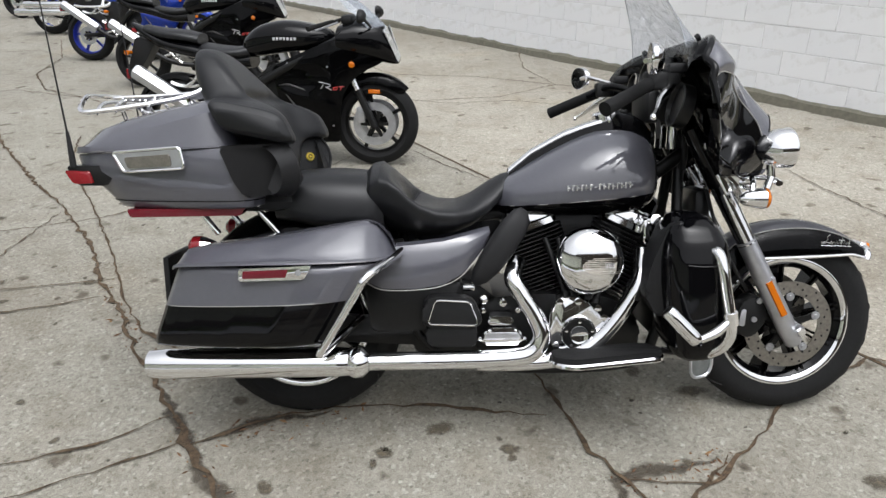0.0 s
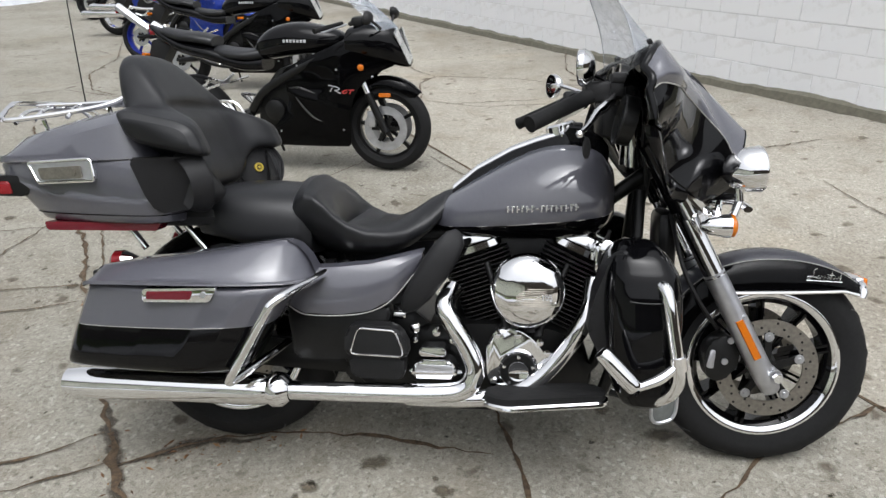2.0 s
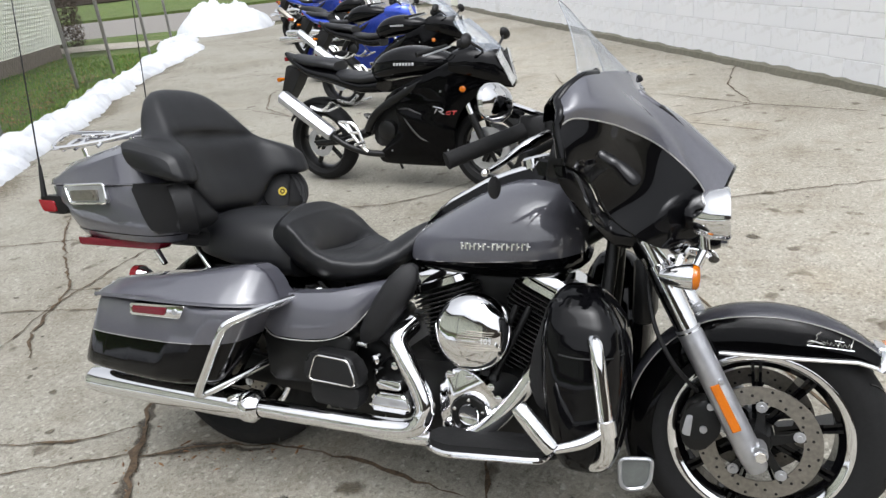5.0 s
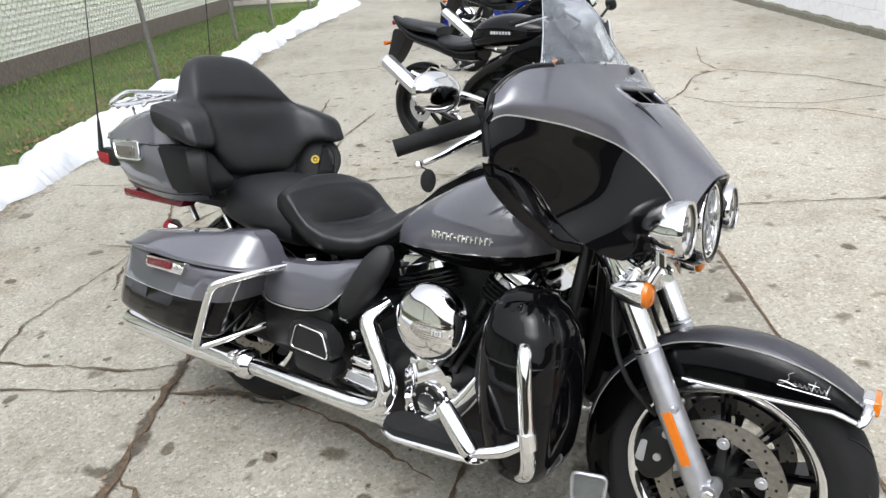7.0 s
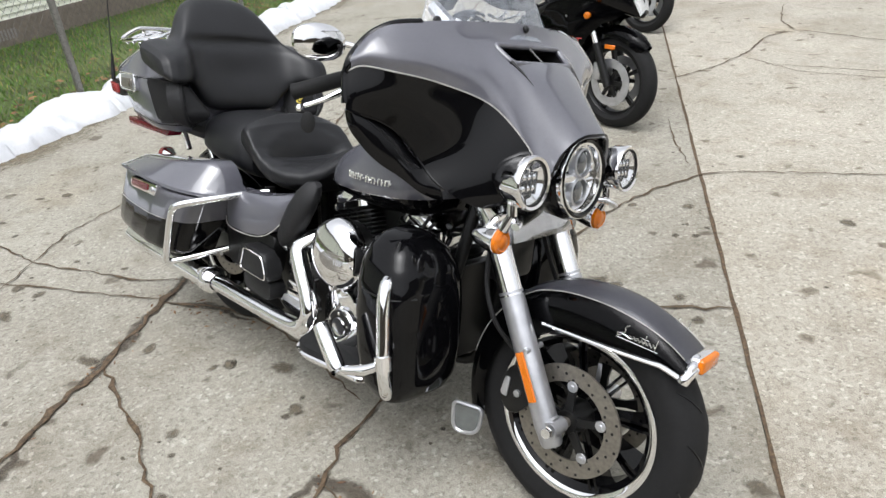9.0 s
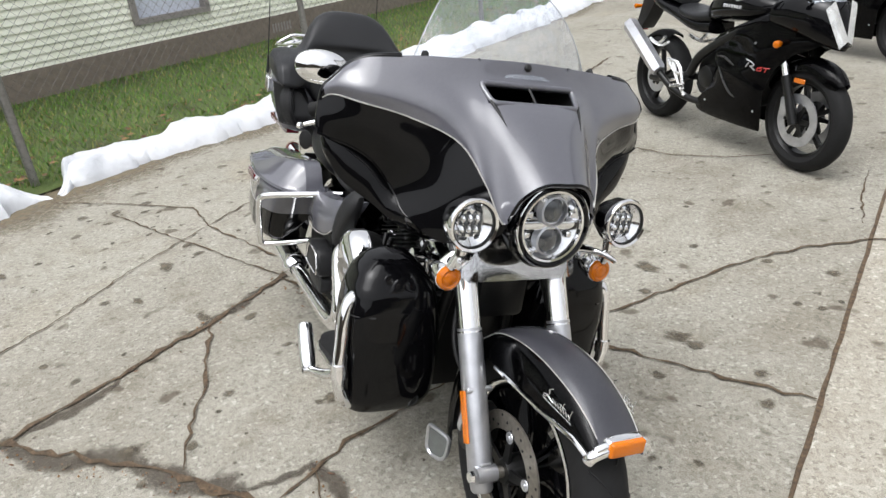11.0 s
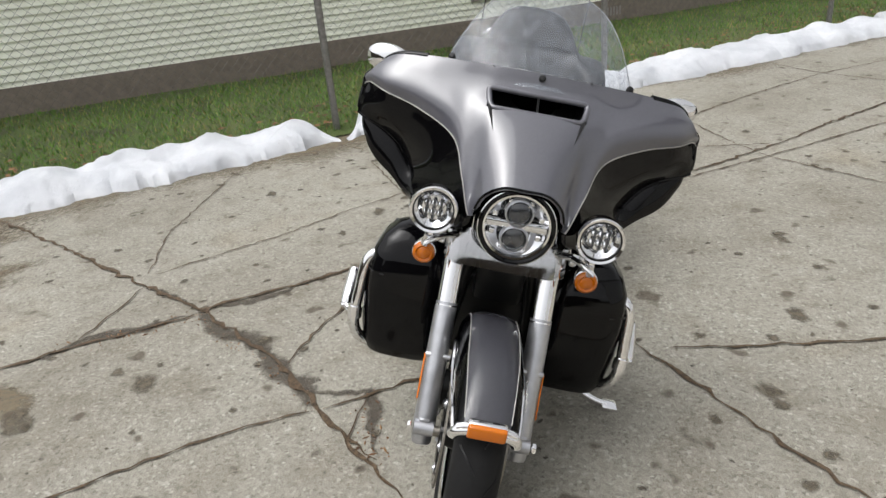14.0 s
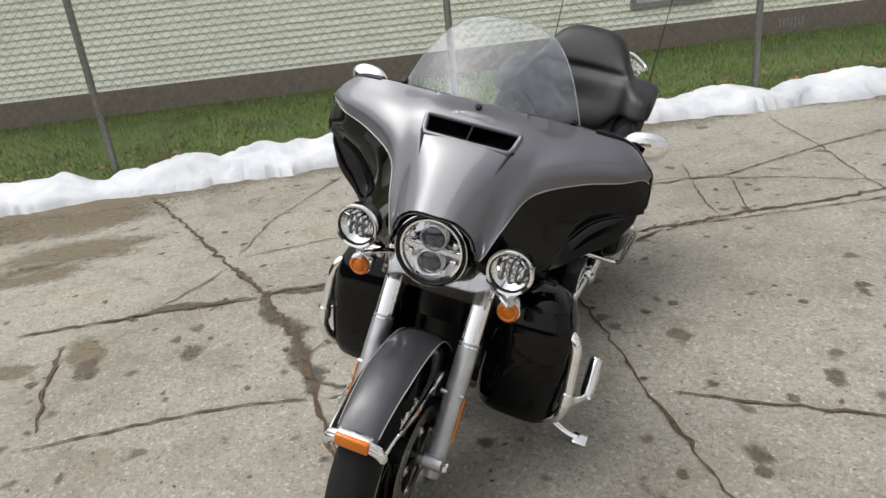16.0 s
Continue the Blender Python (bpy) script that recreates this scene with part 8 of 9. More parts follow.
# ---- motorcycles parked in a row behind ----
def sport_bike(label, place, body, rim_mat, tail_mat, lower_fairing=True, can="alloy", mark=True):
    """A small sport motorcycle: x ahead from the rear axle, wheels on z = 0."""
    root = thing("sport_motorcycle", label, "motorcycle", place, group="parked motorcycles")
    for nm, x, w, sides in (("front_wheel", 1.42, 0.118, (-1, 1)), ("rear_wheel", 0.0, 0.15, (-1,))):
        c = Vector((x, 0, 0.30))
        bm = B()
        hw = w / 2
        lathe(bm, [(-hw * 0.7, 0.222), (-hw * 0.72, 0.212), (-hw * 0.4, 0.195), (hw * 0.4, 0.195), (hw * 0.72, 0.212), (hw * 0.7, 0.222)], c, (0, 1, 0), 48)
        whl = part(nm, bm, rim_mat, root)
        bm = B()
        prof = [(math.cos(a) * hw, 0.216 + 0.084 * math.sin(a) ** 0.65) for a in np.linspace(0.15, math.pi - 0.15, 11)]
        lathe(bm, [(hw * 0.7, 0.214)] + prof + [(-hw * 0.7, 0.214)], c, (0, 1, 0), 52)
        part("tyre", bm, M["rubber"], whl)
        for k in range(5):
            a = 2 * math.pi * k / 5 + 0.5
            bm = B()
            d, t = Vector((math.cos(a), 0, math.sin(a))), Vector((-math.sin(a), 0, math.cos(a)))
            rings = []
            for f, wd in ((0.03, 0.030), (0.10, 0.020), (0.205, 0.026)):
                q = c + d * f
                rings.append([q + t * wd * 0.5 + Vector((0, 0.014, 0)), q - t * wd * 0.5 + Vector((0, 0.014, 0)), q - t * wd * 0.5 - Vector((0, 0.014, 0)), q + t * wd * 0.5 - Vector((0, 0.014, 0))])
            skin(bm, rings)
            part("spoke", bm, rim_mat, whl)
        bm = B()
        lathe(bm, [(-0.07, 0.0), (-0.07, 0.03), (0.07, 0.03), (0.07, 0.0)], c, (0, 1, 0), 20)
        part("hub", bm, M["engine_black"], whl)
        for s in sides:
            bm = B()
            y = s * 0.066
            r0, r1 = (0.095, 0.150) if x > 1 else (0.06, 0.11)
            lathe(bm, [(y - 0.002, r0), (y - 0.002, r1), (y + 0.002, r1), (y + 0.002, r0), (y - 0.002, r0)], c, (0, 1, 0), 40)
            dsc = part("brake_disc", bm, M["alloy"], whl)
            bm = B()
            star = []
            for k in range(6):
                a = 2 * math.pi * k / 6
                star += [(c.x + r * math.cos(a + d), c.z + r * math.sin(a + d)) for r, d in ((0.035, -0.45), (r0 * 1.04, -0.11), (r0 * 1.04, 0.11), (0.035, 0.45))]
            slab(bm, star, c.y + y - 0.005, c.y + y + 0.005)
            part("disc_carrier", bm, M["engine_black"], whl)
    up = Vector((-0.40, 0, 0.92)).normalized()
    for s in (-1, 1):
        y = s * 0.098
        f0 = Vector((1.42, y, 0.30))
        bm = B()
        tube(bm, [f0 + up * -0.02, f0 + up * 0.26], 0.026, 12, 0)
        part("fork_leg", bm, M["engine_black"], root)
        bm = B()
        tube(bm, [f0 + up * 0.24, f0 + up * 0.40], 0.021, 12, 0)
        part("fork_tube", bm, M["chrome"], root)
        bm = B()
        box(bm, (1.30, s * 0.060, 0.31), (1.36, s * 0.098, 0.42), 0.012)
        part("caliper", bm, M["alloy"], root)
        bm = B()
        box(bm, (1.395, s * 0.106, 0.515), (1.475, s * 0.114, 0.542), 0.003, 1)
        part("side_reflector", bm, M["amber_lens"], root)
    # fender
    bm = B()
    fender_shell(bm, 1.42, 0.30, lambda f: 0.335 + 0.01 * math.sin(3.1 * f), lambda f: 0.072 - 0.03 * max(0, 0.15 - f) / 0.15, 45, 150, lambda f: 0.07, lambda g: 0, 24, 10)
    bmesh.ops.solidify(bm, geom=list(bm.faces), thickness=0.003)
    part("front_fender", bm, body, root)
    # side fairings: bulged panels, rows of height, rear edge, front edge, bulge
    if lower_fairing:
        FS = [(0.175, 0.60, 1.165, 0.115), (0.19, 0.575, 1.18, 0.13), (0.24, 0.56, 1.19, 0.15), (0.32, 0.66, 1.195, 0.168), (0.40, 0.75, 1.20, 0.180), (0.50, 0.78, 1.225, 0.190), (0.58, 0.77, 1.27, 0.194), (0.66, 0.745, 1.36, 0.194), (0.70, 0.77, 1.46, 0.190), (0.74, 0.85, 1.515, 0.186), (0.80, 0.99, 1.50, 0.180), (0.85, 1.12, 1.46, 0.172), (0.895, 1.25, 1.38, 0.16)]
    else:
        FS = [(0.55, 1.06, 1.20, 0.17), (0.60, 1.01, 1.25, 0.185), (0.66, 0.99, 1.36, 0.194), (0.70, 0.98, 1.46, 0.190), (0.74, 0.98, 1.515, 0.186), (0.80, 0.99, 1.50, 0.180), (0.85, 1.12, 1.46, 0.172), (0.895, 1.25, 1.38, 0.16)]
    FA = np.array(FS)

    def side_y(x, z):
        x0, x1, w = (float(np.interp(z, FA[:, 0], FA[:, k])) for k in (1, 2, 3))
        f = min(1.0, max(0.0, (x - x0) / (x1 - x0)))
        y = w * (1 - 0.16 * abs(2 * f - 1) ** 3) * (1 - 0.75 * max(0.0, x - 1.15) / 0.45)
        y -= 0.022 * math.exp(-(((x - 0.95) / 0.17) ** 2 + ((z - 0.63) / 0.085) ** 2) ** 2)      # scalloped panel
        return y + 0.010 * math.exp(-((z - 0.50 + 0.3 * (x - 0.95)) / 0.02) ** 2)                # crease

    for s in (-1, 1):
        bm = B()
        rows = []
        for z in np.linspace(FA[0, 0], FA[-1, 0], 44):
            x0, x1 = (float(np.interp(z, FA[:, 0], FA[:, k])) for k in (1, 2))
            rows.append([bm.verts.new((x, s * side_y(x, z), z)) for x in np.linspace(x0, x1, 32)])
        for a, b in zip(rows, rows[1:]):
            for k in range(31):
                bm.faces.new((a[k], a[k + 1], b[k + 1], b[k]) if s < 0 else (a[k + 1], a[k], b[k], b[k + 1]))
        bmesh.ops.solidify(bm, geom=list(bm.faces), thickness=0.008)
        side = part("fairing_side", bm, body, root, smooth=50)
        if lower_fairing:
            # tapers in lighter black paint the glint on the vents' facets
            for line in ([(0.79, 0.575), (0.86, 0.580), (0.93, 0.560), (0.98, 0.545)], [(0.84, 0.52), (0.90, 0.44), (0.96, 0.38), (1.01, 0.36)]):
                bm = B()
                tube(bm, [(x, s * (side_y(x, z) + 0.002), z) for x, z in line], [0.002, 0.008, 0.006, 0.001], 6, 4)
                part("vent_blade", bm, M["fin_black"], side)
            for x, z in ((0.86, 0.72), (1.14, 0.70), (1.15, 0.30), (0.70, 0.28)):
                bm = B()
                lathe(bm, [(0, 0.007), (0.003, 0.006), (0.004, 0)], Vector((x, s * (side_y(x, z) + 0.001), z)), (0, s, 0), 8)
                part("fairing_screw", bm, M["alloy"], side)
        if mark:
            # slanted strokes of the side emblem
            def on(x, z):
                return (x, s * (side_y(x, z) + 0.003), z)

            bm = B()
            tube(bm, [on(1.075, 0.600), on(1.14, 0.588), on(1.152, 0.575), on(1.125, 0.567)], 0.0032, 5, 3)
            tube(bm, [on(1.105, 0.585), on(1.088, 0.557)], 0.0032, 5, 0)
            tube(bm, [on(1.120, 0.570), on(1.158, 0.547)], 0.0032, 5, 0)
            part("side_mark", bm, M["white_mark"], side)
            bm = B()
            tube(bm, [on(1.198, 0.567), on(1.172, 0.561), on(1.168, 0.549), on(1.190, 0.547), on(1.196, 0.557)], 0.0032, 5, 0)
            tube(bm, [on(1.206, 0.567), on(1.238, 0.566)], 0.0032, 5, 0)
            tube(bm, [on(1.222, 0.567), on(1.212, 0.543)], 0.0032, 5, 0)
            part("side_mark", bm, M["red_mark"], side)
        # turn signal, mirror
        bm = B()
        lathe(bm, [(-0.03, 0.012), (0.0, 0.022), (0.02, 0.020), (0.03, 0.0)], Vector((1.30, s * 0.175, 0.715)), (0.4, s, 0), 14)
        part("turn_signal", bm, M["amber_lens"], root)
        bm = B()
        tube(bm, [(1.43, s * 0.12, 0.95), (1.42, s * 0.20, 0.985), (1.41, s * 0.26, 1.01)], 0.009, 8)
        rings = []
        for d, k in ((-0.012, 0.92), (0.0, 1.0), (0.022, 0.8), (0.04, 0.2)):
            rings.append([Vector((1.40 + d, s * 0.30 + math.cos(a) * 0.052 * k, 1.025 + math.sin(a) * 0.042 * k - 0.012 * math.cos(a) * s)) for a in np.linspace(0, 2 * math.pi, 20, endpoint=False)])
        skin(bm, rings)
        part("mirror", bm, M["plastic"], root)
        # bar, grip
        bm = B()
        tube(bm, [(1.18, s * 0.13, 0.985), (1.12, s * 0.26, 0.965), (1.07, s * 0.345, 0.950)], [0.011, 0.015, 0.017], 10, 2)
        part("grip", bm, M["rubber"], root)
        bm = B()
        tube(bm, [(1.22, s * 0.16, 0.98), (1.17, s * 0.27, 0.958), (1.115, s * 0.345, 0.94)], 0.006, 6)
        part("lever", bm, M["alloy"], root)
        # peg bracket
        bm = B()
        for run in ([(0.27, 0.475), (0.36, 0.40), (0.44, 0.31), (0.50, 0.265)], [(0.27, 0.475), (0.38, 0.47), (0.44, 0.40), (0.47, 0.30)], [(0.36, 0.40), (0.44, 0.40)], [(0.33, 0.47), (0.40, 0.36)], [(0.30, 0.33), (0.40, 0.36)]):
            tube(bm, [(x, s * 0.165, z) for x, z in run], 0.0125, 6, 2)
        tube(bm, [(0.03, s * 0.165, 0.585), (0.14, s * 0.17, 0.56), (0.22, s * 0.17, 0.62)], 0.012, 6, 2)
        tube(bm, [(0.14, s * 0.17, 0.56), (0.20, s * 0.17, 0.56), (0.32, s * 0.21, 0.60)], 0.010, 6, 2)
        tube(bm, [(0.47, s * 0.16, 0.33), (0.46, s * 0.26, 0.335)], 0.012, 8, 0)
        part("peg_bracket", bm, M["bright_alloy"], root)
        bm = B()
        lathe(bm, [(0, 0.0), (0, 0.012), (0.05, 0.018), (0.06, 0.0)], Vector((-0.285, s * 0.06, 0.775)), (-0.2, s, 0), 12)
        part("rear_signal", bm, M["amber_lens"], root)
        bm = B()
        tube(bm, [(1.20, s * 0.11, 0.86), (0.95, s * 0.145, 0.74), (0.62, s * 0.15, 0.56), (0.50, s * 0.14, 0.42)], 0.030, 10)
        part("frame_beam", bm, M["engine_black"], root)
    # nose with lamp
    bm = B()
    rings = []
    for x, w, zt, zb in ((1.20, 0.175, 0.955, 0.78), (1.32, 0.165, 0.99, 0.75), (1.42, 0.140, 0.985, 0.73), (1.50, 0.105, 0.955, 0.71), (1.55, 0.070, 0.89, 0.70), (1.585, 0.035, 0.78, 0.70), (1.595, 0.012, 0.735, 0.708)):
        rings.append(oval((x, 0, (zt + zb) / 2), w, (zt - zb) / 2, (zt - zb) / 2, 24, 2.4))
    skin(bm, rings)
    part("nose_cowl", bm, body, root)
    for s in (-1, 1):
        bm = B()
        rings = []
        for f in np.linspace(0, 1, 7):
            x = 1.598 - 0.075 * f
            z = 0.745 + 0.195 * f
            y = s * (0.010 + 0.060 * f)
            rings.append([Vector((x, y - s * 0.016, z + 0.012)), Vector((x + 0.006, y + s * 0.014, z - 0.006)), Vector((x - 0.004, y + s * 0.032, z - 0.030)), Vector((x - 0.03, y, z - 0.02))])
        skin(bm, rings)
        part("headlamp", bm, M["bright_alloy"], root)
    bm = B()
    rows = []
    for i in range(13):
        a = -1 + i / 6
        row = []
        for j in range(9):
            f = j / 8
            row.append(Vector((1.515 - 0.09 * a * a - 0.20 * f - 0.03 * f * f, a * (0.120 + 0.02 * f) * (1 - 0.55 * f ** 3), 0.945 + 0.20 * f - 0.02 * a * a * (1 - f * 0.3))))
        rows.append(row)
    V = [[bm.verts.new(p) for p in r_] for r_ in rows]
    for a, b in zip(V, V[1:]):
        for j in range(8):
            bm.faces.new((a[j], a[j + 1], b[j + 1], b[j]))
    bmesh.ops.solidify(bm, geom=list(bm.faces), thickness=0.003)
    scr = part("windscreen", bm, M["pale_screen"], root)
    scr.visible_shadow = False
    bm = B()
    box(bm, (1.22, -0.09, 0.96), (1.30, 0.09, 1.02), 0.02)
    part("instruments", bm, M["plastic"], root)
    # tank, seat, tail
    bm = B()
    loft(bm, [(0.52, 0, 0.79, 0.06, 0.05, 0.05), (0.56, 0, 0.81, 0.10, 0.085, 0.07), (0.66, 0, 0.84, 0.138, 0.118, 0.09), (0.82, 0, 0.865, 0.155, 0.122, 0.09), (0.98, 0, 0.87, 0.145, 0.098, 0.08), (1.10, 0, 0.87, 0.10, 0.065, 0.06), (1.16, 0, 0.87, 0.05, 0.03, 0.03)], 28, 2.5, 4)
    tk = part("fuel_tank", bm, tail_mat, root)
    if mark:
        for s in (-1, 1):
            bm = B()
            for k in range(7):
                box(bm, (0.77 + 0.024 * k, s * 0.149, 0.865), (0.786 + 0.024 * k, s * 0.158, 0.884), 0.002, 1)
            part("tank_mark", bm, M["white_mark"], tk)
    bm = B()
    loft(bm, [(0.24, 0, 0.80, 0.10, 0.035, 0.03), (0.32, 0, 0.785, 0.135, 0.035, 0.035), (0.46, 0, 0.775, 0.14, 0.035, 0.04), (0.58, 0, 0.785, 0.10, 0.045, 0.04), (0.63, 0, 0.80, 0.06, 0.04, 0.03)], 24, 2.6, 4)
    part("seat", bm, M["leather"], root)
    bm = B()
    loft(bm, [(-0.17, 0, 0.925, 0.07, 0.03, 0.02), (-0.05, 0, 0.895, 0.10, 0.04, 0.03), (0.10, 0, 0.88, 0.115, 0.04, 0.03), (0.22, 0, 0.855, 0.09, 0.04, 0.03)], 24, 2.6, 4)
    part("pillion_seat", bm, M["leather"], root)
    bm = B()
    loft(bm, [(-0.27, 0, 0.955, 0.03, 0.015, 0.012), (-0.18, 0, 0.905, 0.075, 0.03, 0.035), (-0.02, 0, 0.83, 0.115, 0.04, 0.05), (0.20, 0, 0.78, 0.13, 0.05, 0.05), (0.42, 0, 0.72, 0.125, 0.05, 0.05), (0.58, 0, 0.72, 0.10, 0.05, 0.05)], 24, 2.6, 4)
    part("tail_cowl", bm, body, root)
    bm = B()
    box(bm, (-0.265, -0.05, 0.905), (-0.225, 0.05, 0.935), 0.008)
    part("tail_lamp", bm, M["red_lens"], root)
    bm = B()
    slab(bm, rounded([(-0.24, 0.88), (-0.10, 0.84), (-0.20, 0.70), (-0.29, 0.60), (-0.34, 0.62)], 0.02), -0.06, 0.06, 0.01)
    part("plate_hanger", bm, M["plastic"], root)
    bm = B()
    box(bm, (-0.355, -0.045, 0.59), (-0.33, 0.045, 0.66), 0.006)
    part("rear_reflector", bm, M["red_lens"], root)
    # engine, exhaust, swing arm, stand
    bm = B()
    slab(bm, rounded([(0.52, 0.30), (1.04, 0.28), (1.06, 0.56), (0.92, 0.72), (0.70, 0.70), (0.54, 0.50)], 0.05), -0.10, 0.10, 0.02)
    part("engine", bm, M["engine_black"], root)
    bm = B()
    lathe(bm, [(0, 0.075), (0.04, 0.07), (0.05, 0.05), (0.052, 0)], Vector((0.66, -0.10, 0.42)), (0, -1, 0), 28)
    part("clutch_cover", bm, M["engine_black"], root)
    a, b = Vector((0.22, -0.195, 0.385)), Vector((-0.20, -0.205, 0.67))
    bm = B()
    tube(bm, [a, a.lerp(b, 0.04), a.lerp(b, 0.97), b], [0.044, 0.053, 0.055, 0.046], 6, 0)
    can_ob = part("muffler", bm, M[can], root, "brushed silver muffler")
    bm = B()
    tube(bm, [(0.20, -0.19, 0.385), (0.34, -0.17, 0.30), (0.52, -0.14, 0.25), (0.80, -0.06, 0.24)], 0.024, 10)
    part("link_pipe", bm, M["engine_black"], root)
    for s in (-1, 1):
        bm = B()
        tube(bm, [(0.0, s * 0.105, 0.30), (0.26, s * 0.115, 0.33), (0.48, s * 0.11, 0.40)], [0.024, 0.028, 0.034], 8, 2)
        part("swing_arm", bm, M["engine_black"], root)
    bm = B()
    fender_shell(bm, 0, 0.30, lambda f: 0.335, lambda f: 0.06, 70, 150, lambda f: 0.04, lambda g: 0, 14, 8)
    bmesh.ops.solidify(bm, geom=list(bm.faces), thickness=0.003)
    part("rear_hugger", bm, M["plastic"], root)
    bm = B()
    tube(bm, [(0.55, 0.12, 0.28), (0.52, 0.20, 0.15), (0.51, 0.265, 0.045)], 0.011, 8)
    part("side_stand", bm, M["engine_black"], root)
    return root


def cruiser(label, place, body, wheel_mat=None):
    """A low cruiser with a long chrome muffler."""
    root = thing("cruiser_motorcycle", label, "motorcycle", place, group="parked motorcycles")
    for nm, x, w in (("front_wheel", 1.60, 0.10), ("rear_wheel", 0.0, 0.15)):
        c = Vector((x, 0, 0.32))
        bm = B()
        hw = w / 2
        lathe(bm, [(-hw * 0.7, 0.225), (-hw * 0.6, 0.205), (hw * 0.6, 0.205), (hw * 0.7, 0.225), (-hw * 0.7, 0.225)], c, (0, 1, 0), 40)
        whl = part(nm, bm, M["chrome"], root)
        bm = B()
        prof = [(math.cos(a) * hw, 0.22 + 0.10 * math.sin(a) ** 0.65) for a in np.linspace(0.15, math.pi - 0.15, 11)]
        lathe(bm, [(hw * 0.7, 0.218)] + prof + [(-hw * 0.7, 0.218)], c, (0, 1, 0), 44)
        part("tyre", bm, M["rubber"], whl)
        for k in range(20):
            a = 2 * math.pi * k / 20
            bm = B()
            tube(bm, [c + Vector((0.04 * math.cos(a + 0.5), 0.03 * (-1) ** k, 0.04 * math.sin(a + 0.5))), c + Vector((0.208 * math.cos(a), 0, 0.208 * math.sin(a)))], 0.003, 4, 0)
            part("spoke", bm, M["chrome"], whl)
        bm = B()
        lathe(bm, [(-0.06, 0.0), (-0.06, 0.045), (0.06, 0.045), (0.06, 0.0)], c, (0, 1, 0), 18)
        part("hub", bm, M["alloy"], whl)
        bm = B()
        fender_shell(bm, x, 0.32, lambda f: 0.365, lambda f: 0.5 * w + 0.025, 30 if x > 1 else 40, 170 if x > 1 else 190, lambda f: 0.07, lambda g: 0, 24, 10)
        bmesh.ops.solidify(bm, geom=list(bm.faces), thickness=0.003)
        part("fender", bm, body, root)
    up = Vector((-0.5, 0, 0.87)).normalized()
    for s in (-1, 1):
        bm = B()
        f0 = Vector((1.60, s * 0.10, 0.32))
        tube(bm, [f0, f0 + up * 0.72], 0.024, 12, 0)
        part("fork_leg", bm, M["chrome"], root)
        bm = B()
        tube(bm, [(1.24, s * 0.10, 0.98), (1.14, s * 0.28, 1.06), (1.0, s * 0.38, 1.03)], 0.014, 10)
        part("grip", bm, M["rubber"], root)
        bm = B()
        tube(bm, [(1.14, s * 0.27, 1.07), (1.17, s * 0.31, 1.2)], 0.006, 6, 0)
        lathe(bm, [(-0.01, 0.0), (-0.01, 0.05), (0.01, 0.045), (0.02, 0.0)], Vector((1.17, s * 0.32, 1.22)), (1, 0, 0), 18)
        part("mirror", bm, M["chrome"], root)
        bm = B()
        lathe(bm, [(-0.04, 0.0), (-0.03, 0.02), (0.0, 0.028), (0.012, 0.02), (0.014, 0)], Vector((-0.22, s * 0.16, 0.62)), (-1, 0, 0), 14)
        part("rear_signal", bm, M["amber_lens"], root)
    bm = B()
    lathe(bm, [(-0.10, 0.0), (-0.09, 0.05), (-0.02, 0.085), (0.0, 0.088), (0.01, 0.07), (0.015, 0)], Vector((1.42, 0, 0.80)), (1, 0, 0), 28)
    part("headlamp", bm, M["chrome"], root)
    bm = B()
    loft(bm, [(0.60, 0, 0.72, 0.05, 0.03, 0.03), (0.70, 0, 0.74, 0.12, 0.08, 0.05), (0.88, 0, 0.78, 0.15, 0.12, 0.08), (1.05, 0, 0.80, 0.13, 0.11, 0.07), (1.14, 0, 0.81, 0.06, 0.05, 0.04)], 26, 2.4, 4)
    part("fuel_tank", bm, body, root)
    bm = B()
    loft(bm, [(-0.10, 0, 0.78, 0.08, 0.05, 0.04), (0.10, 0, 0.76, 0.12, 0.06, 0.05), (0.26, 0, 0.71, 0.15, 0.08, 0.05), (0.42, 0, 0.66, 0.16, 0.05, 0.05), (0.60, 0, 0.69, 0.10, 0.05, 0.05)], 24, 2.6, 4)
    part("seat", bm, M["leather"], root)
    bm = B()
    slab(bm, rounded([(0.42, 0.20), (1.0, 0.20), (1.06, 0.40), (0.92, 0.68), (0.62, 0.68), (0.45, 0.45)], 0.06), -0.12, 0.12, 0.03)
    part("engine", bm, M["engine_black"], root)
    for q in ((0.66, 0.62), (0.92, 0.62)):
        bm = B()
        lathe(bm, [(-0.15, 0.07), (-0.13, 0.095), (0.13, 0.095), (0.15, 0.07)], Vector((q[0], 0, q[1] - 0.07)), (0, 1, 0), 18)
        part("cylinder", bm, M["alloy"], root)
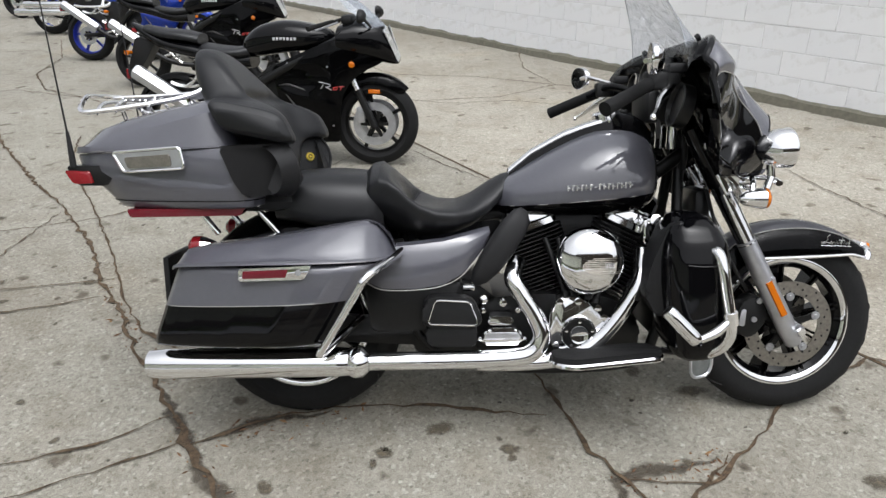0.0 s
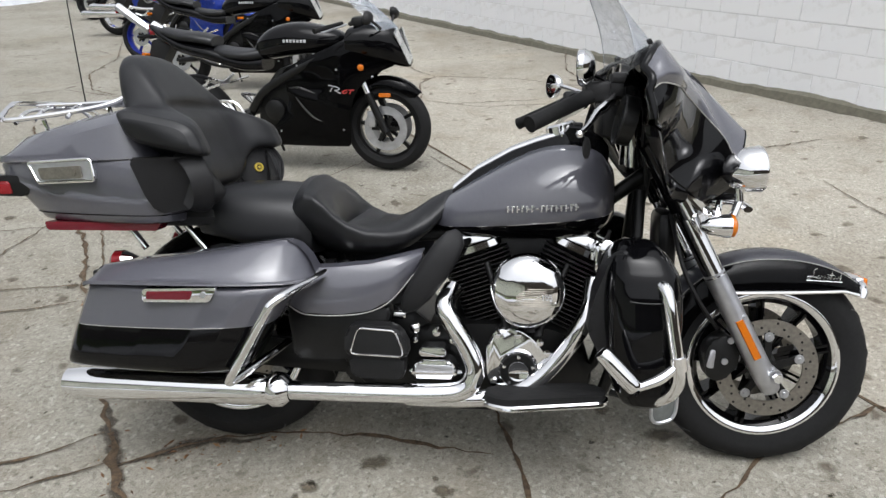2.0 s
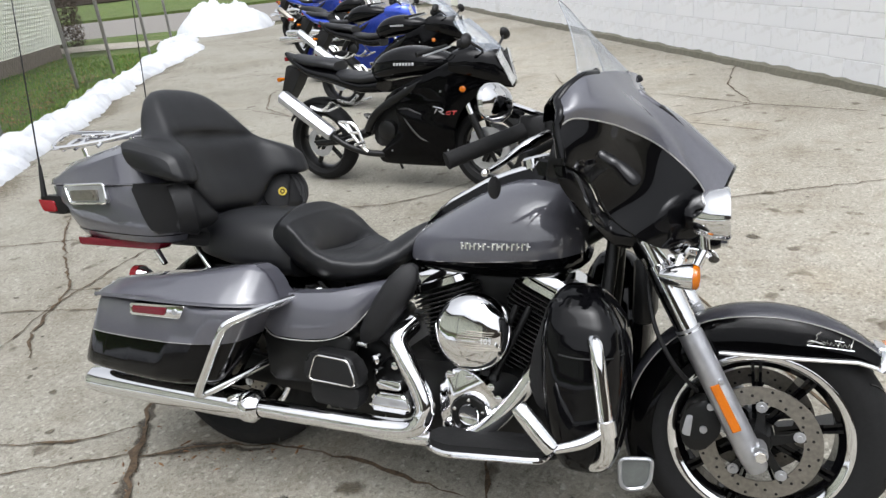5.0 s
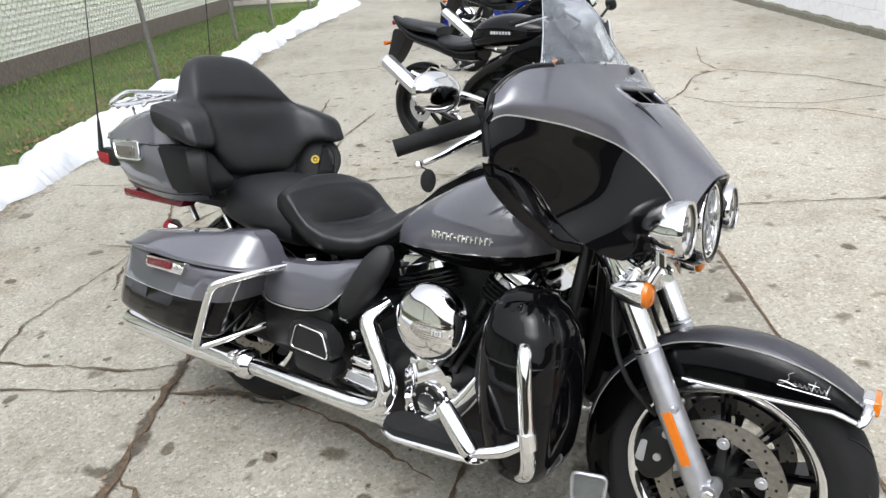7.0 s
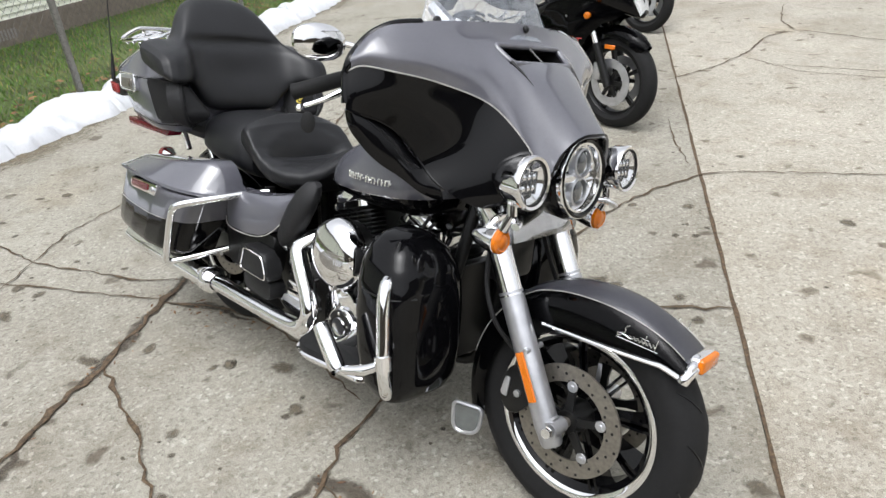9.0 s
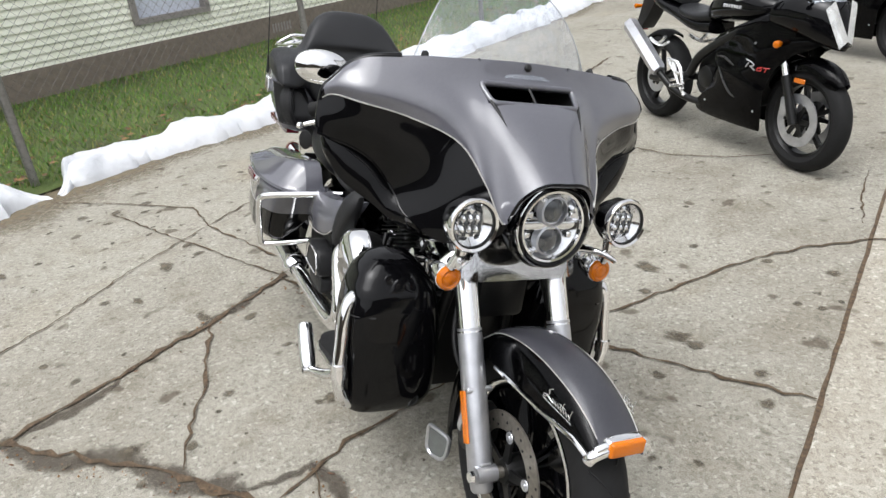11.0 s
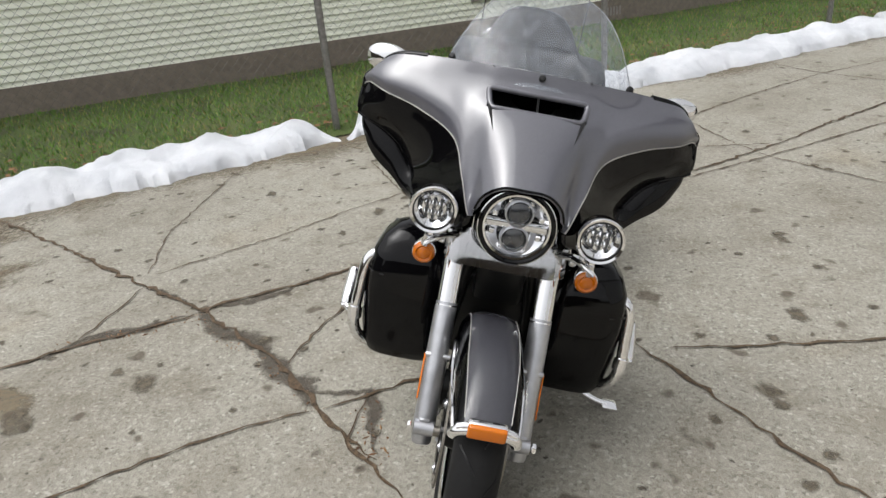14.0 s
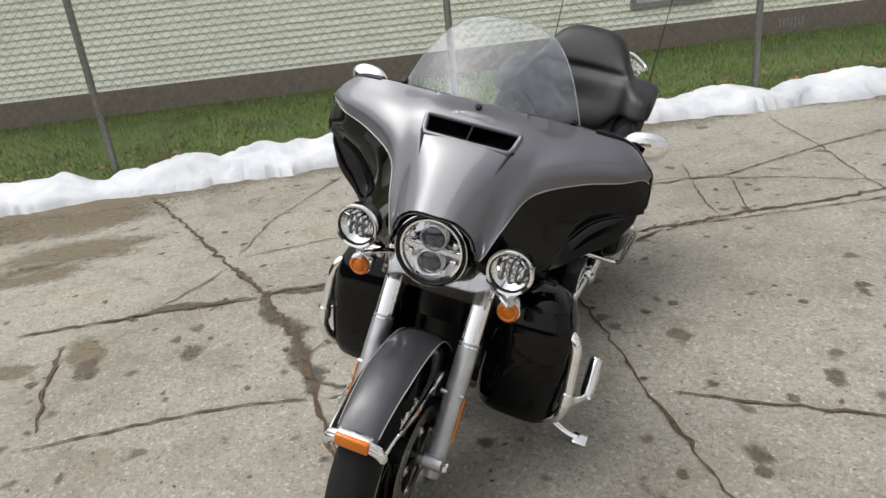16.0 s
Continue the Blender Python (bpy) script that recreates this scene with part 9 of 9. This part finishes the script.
    for z, x0 in ((0.30, -0.45), (0.40, -0.30)):
        bm = B()
        tube(bm, [(x0, -0.20, z), (x0 + 0.03, -0.20, z), (0.30, -0.20, z), (0.42, -0.20, z)], [0.040, 0.052, 0.052, 0.030], 18, 0)
        part("muffler", bm, M["chrome"], root, "long chrome muffler")
        bm = B()
        tube(bm, [(0.40, -0.20, z), (0.70, -0.20, z - 0.03), (0.90 + 0.1 * (z > 0.35), -0.17, 0.40), (0.88 + 0.1 * (z > 0.35), -0.10, 0.55)], 0.024, 10)
        part("head_pipe", bm, M["chrome"], root)
    bm = B()
    box(bm, (-0.40, -0.06, 0.60), (-0.34, 0.06, 0.66), 0.02)
    part("tail_lamp", bm, M["red_lens"], root)
    bm = B()
    for s in (-1, 1):
        tube(bm, [(1.30, s * 0.05, 0.85), (1.05, s * 0.11, 0.25), (0.45, s * 0.12, 0.20), (0.0, s * 0.13, 0.32), (0.30, s * 0.12, 0.62)], 0.017, 8)
    part("frame", bm, M["engine_black"], root)
    bm = B()
    tube(bm, [(0.60, 0.12, 0.22), (0.58, 0.22, 0.11), (0.58, 0.27, 0.05)], 0.011, 8)
    part("side_stand", bm, M["chrome"], root)
    return root


def parked(rx, ry, yaw, lean=-9, size=1.0):
    return pose(rx, ry, 0, lean, 0, yaw) @ Matrix.Scale(size, 4)


sport_bike("black fully faired sport motorcycle with a silver muffler", parked(-1.70, 4.67, -6, -4, 0.945), M["black_paint"], M["engine_black"], M["black_paint"])
sport_bike("black sport motorcycle parked second in the row", parked(-2.90, 7.08, -5, -6, 0.93), M["black_paint"], M["engine_black"], M["black_paint"])
sport_bike("blue and black sport motorcycle with blue rims", parked(-4.12, 8.62, -7, -9, 0.95), M["blue_paint"], M["blue_rim"], M["black_paint"], mark=False)
cruiser("black cruiser motorcycle with a long chrome muffler", parked(-5.72, 10.90, -7), M["black_paint"])
sport_bike("bright blue sport motorcycle far down the row", parked(-7.3, 12.9, -7), M["blue_paint"], M["engine_black"], M["blue_paint"], mark=False, can="steel")
cruiser("light blue cruiser motorcycle at the end of the row", parked(-9.7, 16.4, -7), M["sky_paint"])
